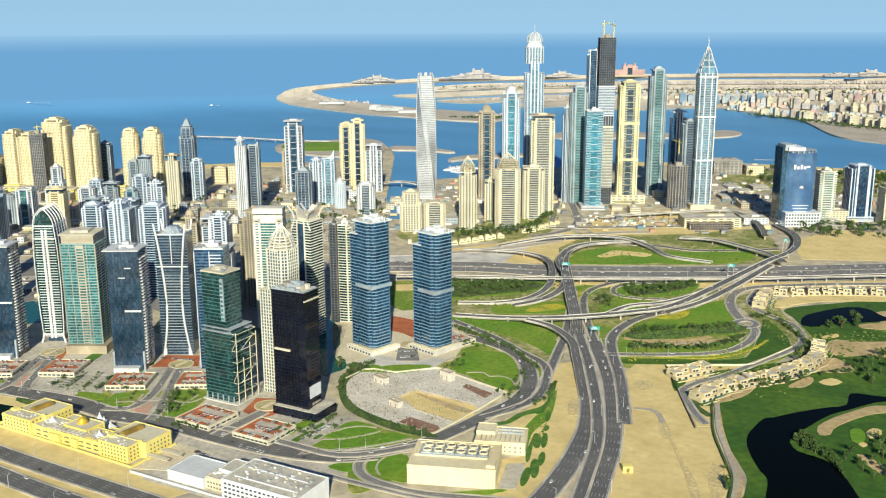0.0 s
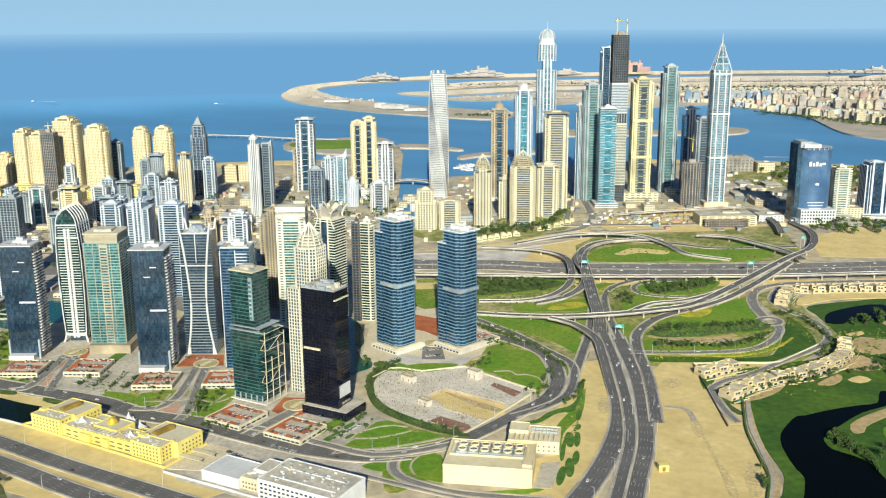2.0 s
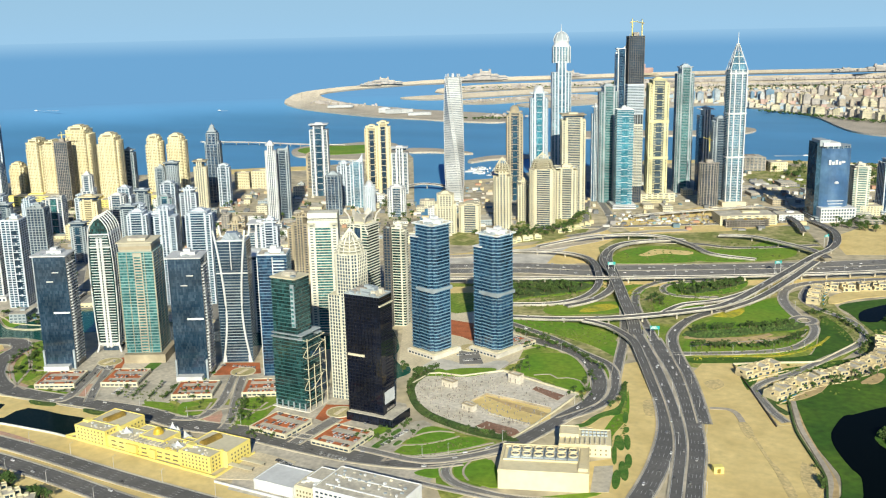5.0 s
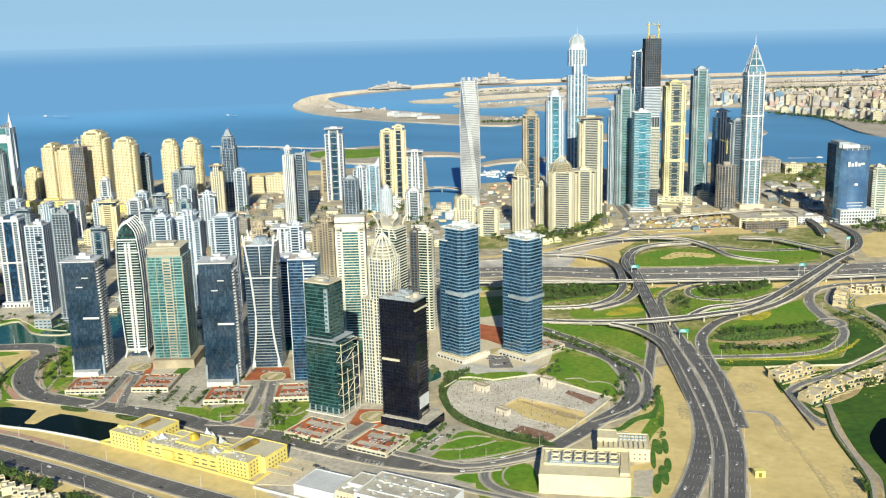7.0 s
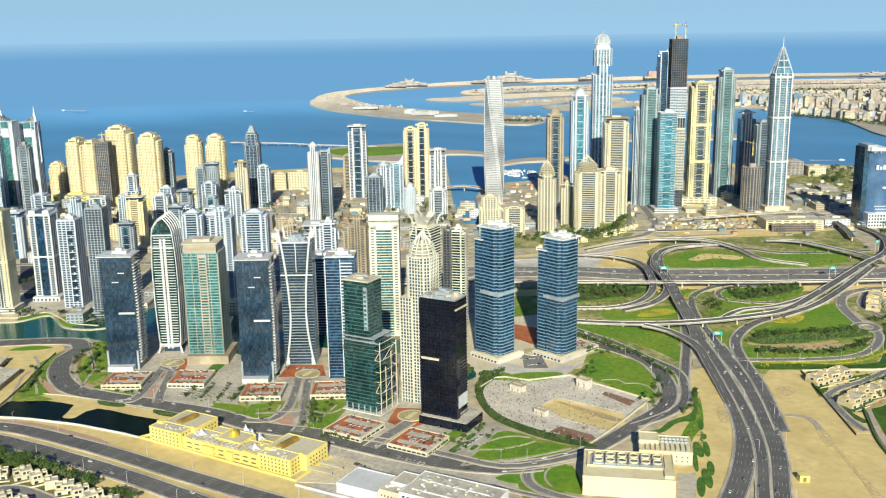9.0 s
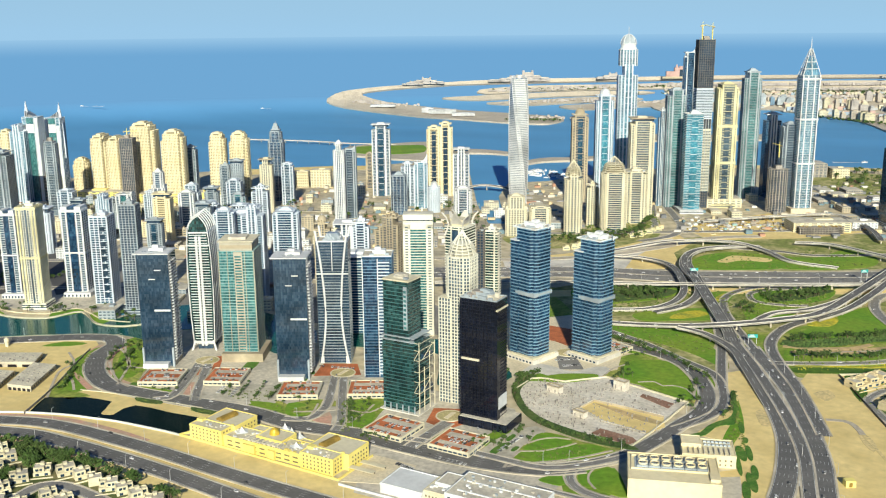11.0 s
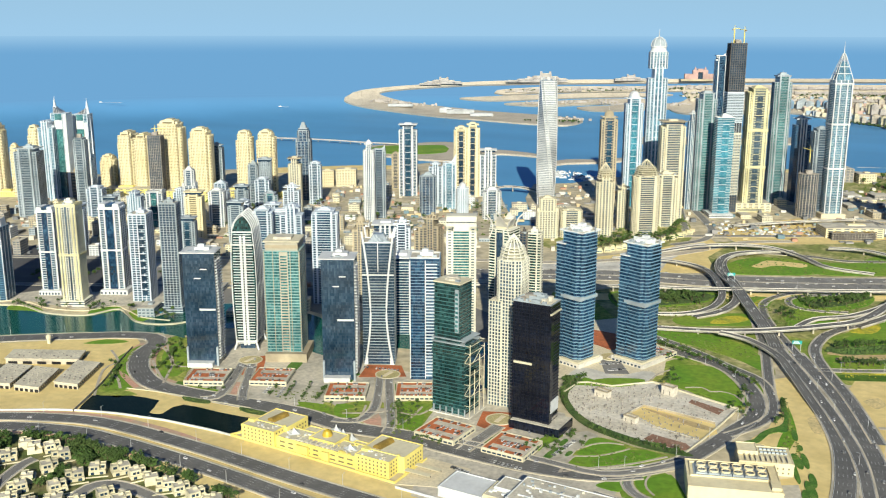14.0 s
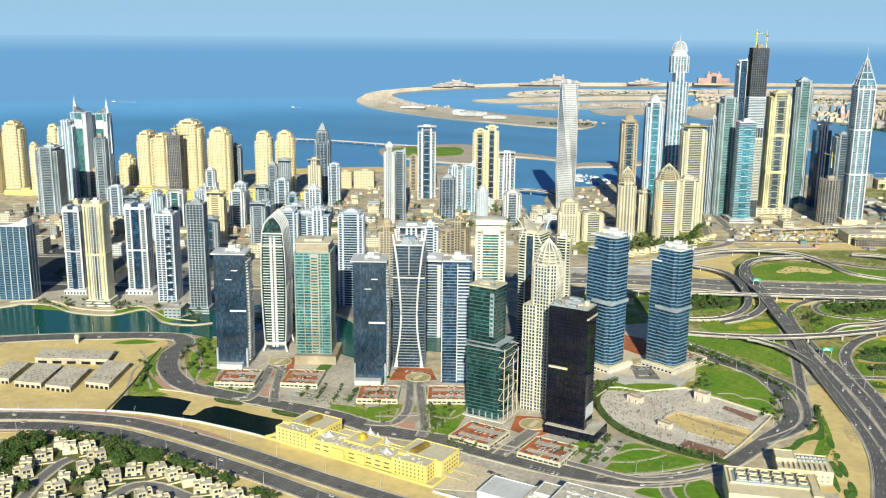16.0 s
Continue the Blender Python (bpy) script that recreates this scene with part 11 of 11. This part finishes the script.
tagged(new("island_greenery", mesh_of("island_greenery", bm, LEAF)), "clumps of green trees between the island houses", "trees", "", "stuff")


# crowded far apartment blocks along the island trunk
rs, bm = random.Random(61), bmesh.new()
for (xa, ya), (xb, yb), n, j, hs in (((-926.1, 4618.3), (204.1, 4163.7), 150, 40, (7, 24)), ((-1302.2, 4811.3), (230.1, 4867.9), 170, 70, (7, 24)), ((-1572.6, 5111.4), (257.1, 5601.2), 190, 90, (6, 18)), ((-1707.6, 5544), (283.7, 6324.4), 190, 120, (5, 12))):
    for _ in range(n):
        s = rs.random()
        p = far(xa + (xb - xa) * s + rs.uniform(-j, j), ya + (yb - ya) * s + rs.uniform(-j, j), 5.5)
        add_box(bm, p.x, p.y, p.z - 3, rs.uniform(10, 24), rs.uniform(8, 16), rs.uniform(*hs), 28)
BLOCKS, sn, sl, sb = nodes_of("assorted_pale_render")
isle, ramp = sn.new("ShaderNodeNewGeometry"), sn.new("ShaderNodeValToRGB")
ramp.color_ramp.interpolation = "CONSTANT"
for k, col in enumerate(((0.50, 0.45, 0.36), (0.46, 0.33, 0.29), (0.58, 0.54, 0.40), (0.36, 0.39, 0.42), (0.54, 0.49, 0.35), (0.30, 0.39, 0.48), (0.52, 0.47, 0.38))):
    el = ramp.color_ramp.elements[k] if k < 2 else ramp.color_ramp.elements.new(k / 7)
    el.position, el.color = k / 7, (*col, 1)
sl.new(isle.outputs["Random Per Island"], ramp.inputs[0])
sl.new(ramp.outputs[0], sb.inputs["Base Color"])
sb.inputs["Roughness"].default_value = 0.85
tagged(new("island_apartments", mesh_of("island_apartments", bm, BLOCKS)), "hundreds of crowded pale blocks along the island", "buildings", "", "stuff")


# building-site clutter beyond the interchange
for k, (mat, lab) in enumerate(((BARE, "grey concrete stacks and cabins on the site"), (WHITE, "white site cabins and stacks"), (OCHRE, "ochre formwork stacks on the site"), (TEAL_BAND, "blue-green sheeted stacks on the site"))):
    rs, bm = random.Random(50 + k), bmesh.new()
    for j in range((140, 90, 70, 20)[k]):
        a, c, e = (-653.9, 1823.9), (-345.2, 1980.3), (-565.5, 2007.2)
        s, q = rs.random(), rs.uniform(-55, 60)
        add_box(bm, a[0] + (c[0] - a[0]) * s - q * 0.5, a[1] + (c[1] - a[1]) * s + q, 0.2, rs.uniform(2, 12), rs.uniform(2, 6), rs.uniform(0.8, 4), rs.choice((28, 118, 40)))
    tagged(new("site_clutter", mesh_of("site_clutter", bm, mat)), lab, "building materials", "", "stuff")


# small roofs, huts and yards scattered between the towers
rs, bm = random.Random(71), bmesh.new()
for u0, u1, v0, v1, n in ((-1150, -200, 1640, 2060, 260), (-1150, -420, 2060, 2230, 130), (-260, 60, 1700, 2150, 70), (60, 420, 1830, 2200, 60), (420, 950, 1780, 2300, 110), (-800, -330, 1430, 1460, 20), (-450, -60, 2060, 2420, 130), (100, 300, 2020, 2450, 70), (730, 1210, 1900, 2500, 140)):
    for _ in range(n):
        p = plan(rs.uniform(u0, u1), rs.uniform(v0, v1))
        add_box(bm, p.x, p.y, -0.2, rs.uniform(4, 16), rs.uniform(4, 12), rs.uniform(2.5, 8), 28)
HUTS, sn, sl, sb = nodes_of("assorted_roofs")
isle, ramp = sn.new("ShaderNodeNewGeometry"), sn.new("ShaderNodeValToRGB")
ramp.color_ramp.interpolation = "CONSTANT"
for k, col in enumerate(((0.55, 0.50, 0.42), (0.30, 0.29, 0.28), (0.62, 0.60, 0.56), (0.16, 0.17, 0.18), (0.58, 0.47, 0.28), (0.14, 0.22, 0.26), (0.42, 0.24, 0.16))):
    el = ramp.color_ramp.elements[k] if k < 2 else ramp.color_ramp.elements.new(k / 7)
    el.position, el.color = k / 7, (*col, 1)
sl.new(isle.outputs["Random Per Island"], ramp.inputs[0])
sl.new(ramp.outputs[0], sb.inputs["Base Color"])
sb.inputs["Roughness"].default_value = 0.8
tagged(new("low_roofs", mesh_of("low_roofs", bm, HUTS)), "hundreds of small low roofs and yards between towers", "buildings", "", "stuff")


# boats
def boat(x, y, length, yaw, wake=0.0, z=-2.4):
    root = thing("boat", x, y, z, yaw, "small white motor boat" + (" trailing a foaming wake" if wake else " moored in the harbour"), "boat", "boats")
    w = length * 0.28
    part("hull", prism([(-length / 2, -w / 2), (length * 0.25, -w / 2), (length / 2, 0), (length * 0.25, w / 2), (-length / 2, w / 2)], 0, length * 0.16), WHITE, root)
    part("cabin", one_box(length * 0.4, w * 0.7, length * 0.12, -length * 0.05, 0, length * 0.16, 0, 0.85), WHITE, root)
    part("windscreen", one_box(length * 0.41, w * 0.72, length * 0.05, -length * 0.05, 0, length * 0.2), GL_DARK, root)
    if wake:
        part("wake", prism([(-length / 2, -1), (-length / 2, 1), (-wake, 9), (-wake, -9)], 0.05, 0.2), WHITE, root, "white foaming wake")


p = far(-3359.7, 3752.6, 2.5)
boat(p.x, p.y, 18, 190, 45, p.z)
p = far(-4388.3, 3485, 2.5)
boat(p.x, p.y, 18, 200, 110, p.z)
boat(-435.5, 2967, 18, 20, 90)
rbt = random.Random(6)
for k in range(46):
    a, c = (-1268.1, 2398), (-1105.2, 2299)
    s, q = rbt.random(), rbt.uniform(-45, 45)
    boat(a[0] + (c[0] - a[0]) * s + q * 0.6, a[1] + (c[1] - a[1]) * s + q * 0.8, rbt.uniform(14, 26), rbt.choice((28, 118)) + rbt.uniform(-8, 8))


# traffic
CAR_GLASS = surface("car_glass", (0.02, 0.025, 0.03), 0.5, vary=0.1, spec=0.2)


def car_kind(seed):
    root = thing("car", 0, 0, 0, 0, "small parked or passing passenger car", "car", "cars")
    bm = bmesh.new()
    add_prism(bm, rect(4.7, 1.9, 0.35), 0.05, 0.95)
    add_box(bm, -0.2, 0, 1.45, 1.95, 1.4, 0.16)
    part("body", bm, CAR_PAINT, root)
    part("cabin", one_box(2.5, 1.65, 0.6, -0.2, 0, 0.95, 0, 0.8), CAR_GLASS, root)
    return root


CAR = car_kind(0)
rq = random.Random(31)
cars, MORE_CARS = [0], []


def put_car(x, y, z, yaw):
    cars[0] += 1
    m = pose(x, y, z, 0, 0, yaw)
    if cars[0] > 130:
        MORE_CARS.append(m)
        return
    if cars[0] == 1:
        CAR.matrix_world = m
    else:
        copy_thing(CAR, m)


def traffic(line, width, lanes, gap, z, both=False):
    gone, nxt = 0.0, rq.uniform(0, gap)
    for p, q in zip(line, line[1:]):
        gone += (q - p).length
        if gone > nxt:
            gone, nxt = 0.0, rq.uniform(0.4, 1.7) * gap
            t = (q - p).normalized()
            s = -width / 2 + width * (rq.randrange(lanes) + 0.5) / lanes
            put_car(q.x + t.y * s, q.y - t.x * s, q.z + z, math.degrees(math.atan2(t.y, t.x)))


for key, width, lanes, gap, z in (("ring_w", 24, 6, 42, 1.3), ("khail_n", 17, 5, 60, 1.3), ("khail_s", 17, 5, 60, 1.3), ("trunk_w", 19, 5, 34, 1.2), ("trunk_e", 16, 5, 26, 1.2), ("ramp_n", 9, 2, 40, 1.2), ("trunk_m", 11, 2, 80, 1.2), ("ramp_e", 12, 3, 45, 1.3), ("ring", 17, 4, 42, 1.3), ("ring2", 9, 2, 70, 1.3), ("drive_a", 9, 2, 22, 1.3), ("drive_d", 8.5, 2, 22, 1.3), ("drive_b", 9, 2, 24, 1.3), ("drive_e", 9, 2, 24, 1.3), ("drive_c", 12, 4, 14, 1.3), ("up", 33, 8, 13, 1.2), ("down", 33, 8, 13, 1.2), ("winding", 9, 2, 120, 1.3), ("winding2", 12, 2, 120, 1.3)):
    traffic(spline([tuple(p) for p in ROADS[key][::3]], 7), width, lanes, gap, z)
for key, width, lanes, gap in (("main", 17, 5, 18), ("cross", 13, 2, 55), ("loop", 11, 2, 70), ("loop2", 13, 2, 50), ("far", 12, 2, 80)):
    traffic(FLY[key], width, lanes, gap, 0.3)
for x, y, w, d, yaw in DECKS:
    for k in range(26):
        m = pose(x, y, 0, 0, 0, yaw) @ Vector(((-0.36 + 0.028 * rq.randrange(28)) * w, (-0.4, -0.09, 0.05, 0.4)[k % 4] * d, 0))
        put_car(m.x, m.y, 5.5, yaw + 90)
# cars parked on the forecourts
for p, q, n in (((-808.4, 731.2), (-772, 733.6), 10), ((-948.3, 731.5), (-922, 736.3), 8), ((-816, 801.3), (-771.7, 812.8), 12), ((-574.8, 951.5), (-554.4, 969.2), 10), ((-561.2, 935.5), (-541.7, 952.5), 10), ((-571, 651.5), (-535.1, 649.4), 8), ((-566, 727.3), (-541.9, 757.9), 8), ((-524.3, 691.5), (-518.9, 733.4), 16), ((-846, 676), (-858, 705), 5), ((-866, 678), (-874, 700), 4), ((-598.5, 621.9), (-574.9, 618), 8)):
    for k in range(n):
        if rq.random() < 0.8:
            put_car(p[0] + (q[0] - p[0]) * k / n, p[1] + (q[1] - p[1]) * k / n, 0.75, math.degrees(math.atan2(q[1] - p[1], q[0] - p[0])) + 90)


# street lamps
def lamp_kind():
    root = thing("street_lamp", 0, 0, 0, 0, "tall grey street lamp with a curved arm", "street lamp", "street lamps")
    part("pole", lathe([(0.22, 0), (0.12, 12)], 6), SILVER, root)
    bm = bmesh.new()
    add_rod(bm, (0, 0, 11.9), (0, 2.4, 12.3), 0.09, 5)
    arm = part("arm", bm, SILVER, root)
    part("lamp_head", one_box(0.4, 1.0, 0.22, 0, 2.7, 12.2), GREY, arm)
    return root


LAMP = lamp_kind()
lamps = [0]


def lamp_row(line, side, step):
    gone = step / 2
    for p, q in zip(line, line[1:]):
        gone += (q - p).length
        if gone > step:
            gone = 0.0
            t = (q - p).normalized()
            m = pose(q.x + t.y * side, q.y - t.x * side, 0.3, 0, 0, math.degrees(math.atan2(t.y, t.x)))
            lamps[0] += 1
            if lamps[0] == 1:
                LAMP.matrix_world = m
            else:
                copy_thing(LAMP, m)


for key, side, step in (("khail_n", -10.5, 58), ("khail_s", 10.5, 58), ("trunk_w", 12, 60), ("trunk_e", 11, 60), ("ring", 10, 60), ("ring_w", 13.5, 65), ("up", 18, 85), ("winding", 6, 45), ("winding2", 7.5, 60)):
    lamp_row(spline([tuple(p) for p in ROADS[key][::3]], 7), side, step)


# road signs
TEAL_SIGN = surface("teal_sign", (0.02, 0.36, 0.34), 0.4, fine=0.5, vary=0.05)
for (x, y), yaw in (((-378.4, 1122.6), 25), ((-287.5, 1504.1), 40), ((-241.7, 1733.7), 60), ((-524.3, 1394.3), 28)):
    root = thing("road_sign", x, y, 0.5, yaw, "large teal overhead road sign on two posts", "road sign", "road signs")
    hi = 9 if y < 1300 else 17
    part("board", one_box(12, 0.4, 4.6, 0, 0, hi), TEAL_SIGN, root)
    for s in (-1, 1):
        part("post", one_box(0.5, 0.5, hi + 3, s * 5, 0.5, 0), SILVER, root)
    for k in range(3):
        part("lettering_bar", one_box(9 - 2 * k, 0.1, 0.7, -1, -0.28, hi + 0.7 + 1.3 * k), WHITE, root)


# cranes
def crane(x, y, z, h, reach, yaw):
    root = thing("tower_crane", x, y, z, yaw, "slim yellow tower crane above a building site", "crane", "cranes")
    part("mast", one_box(1.8, 1.8, h), YELLOW, root)
    bm = bmesh.new()
    add_rod(bm, (-reach * 0.3, 0, h), (reach, 0, h + 1), 0.8, 4)
    part("jib", bm, YELLOW, root)
    bm = bmesh.new()
    add_rod(bm, (0, 0, h), (0, 0, h + 8), 0.6, 4)
    part("apex", bm, YELLOW, root)
    for a in (-0.28, 0.6):
        bm = bmesh.new()
        add_rod(bm, (0, 0, h + 8), (reach * a, 0, h + 0.8), 0.2, 4)
        part("tie", bm, DARK, root)
    part("counterweight", one_box(4, 2.4, 3, -reach * 0.28, 0, h - 3), BARE, root)


crane(kx[0] - 8, kx[1], kx[4] - 2, 32, 16, 60)
crane(kx[0] + 12, kx[1] + 6, kx[4] - 2, 30, 16, 140)
crane(-522.5, 2057.2, 118, 26, 30, 130)
crane(-1877.8, 1501.6, 150, 18, 26, 20)
joined_trees()
# the further cars, too many to count
verts, faces, mats = [], [], []
for m in MORE_CARS:
    for ob in CAR.children:
        start = len(verts)
        verts += [m @ v.co for v in ob.data.vertices]
        faces += [[start + i for i in p.vertices] for p in ob.data.polygons]
        mats += [0 if ob.name.startswith("body") else 1] * len(ob.data.polygons)
me = bpy.data.meshes.new("parked_traffic")
me.from_pydata(verts, [], faces)
SHINE, sn, sl, sb = nodes_of("assorted_car_paint")
isle, ramp = sn.new("ShaderNodeNewGeometry"), sn.new("ShaderNodeValToRGB")
ramp.color_ramp.elements[0].color, ramp.color_ramp.elements[1].color = (0.03, 0.03, 0.035, 1), (0.55, 0.55, 0.55, 1)
ramp.color_ramp.elements[1].position = 0.6
sl.new(isle.outputs["Random Per Island"], ramp.inputs[0])
sl.new(ramp.outputs[0], sb.inputs["Base Color"])
sb.inputs["Roughness"].default_value = 0.5
me.materials.append(SHINE), me.materials.append(CAR_GLASS)
me.polygons.foreach_set("material_index", mats)
tagged(new("parked_traffic", me), "many small cars on roads and car parks", "cars", "", "stuff")
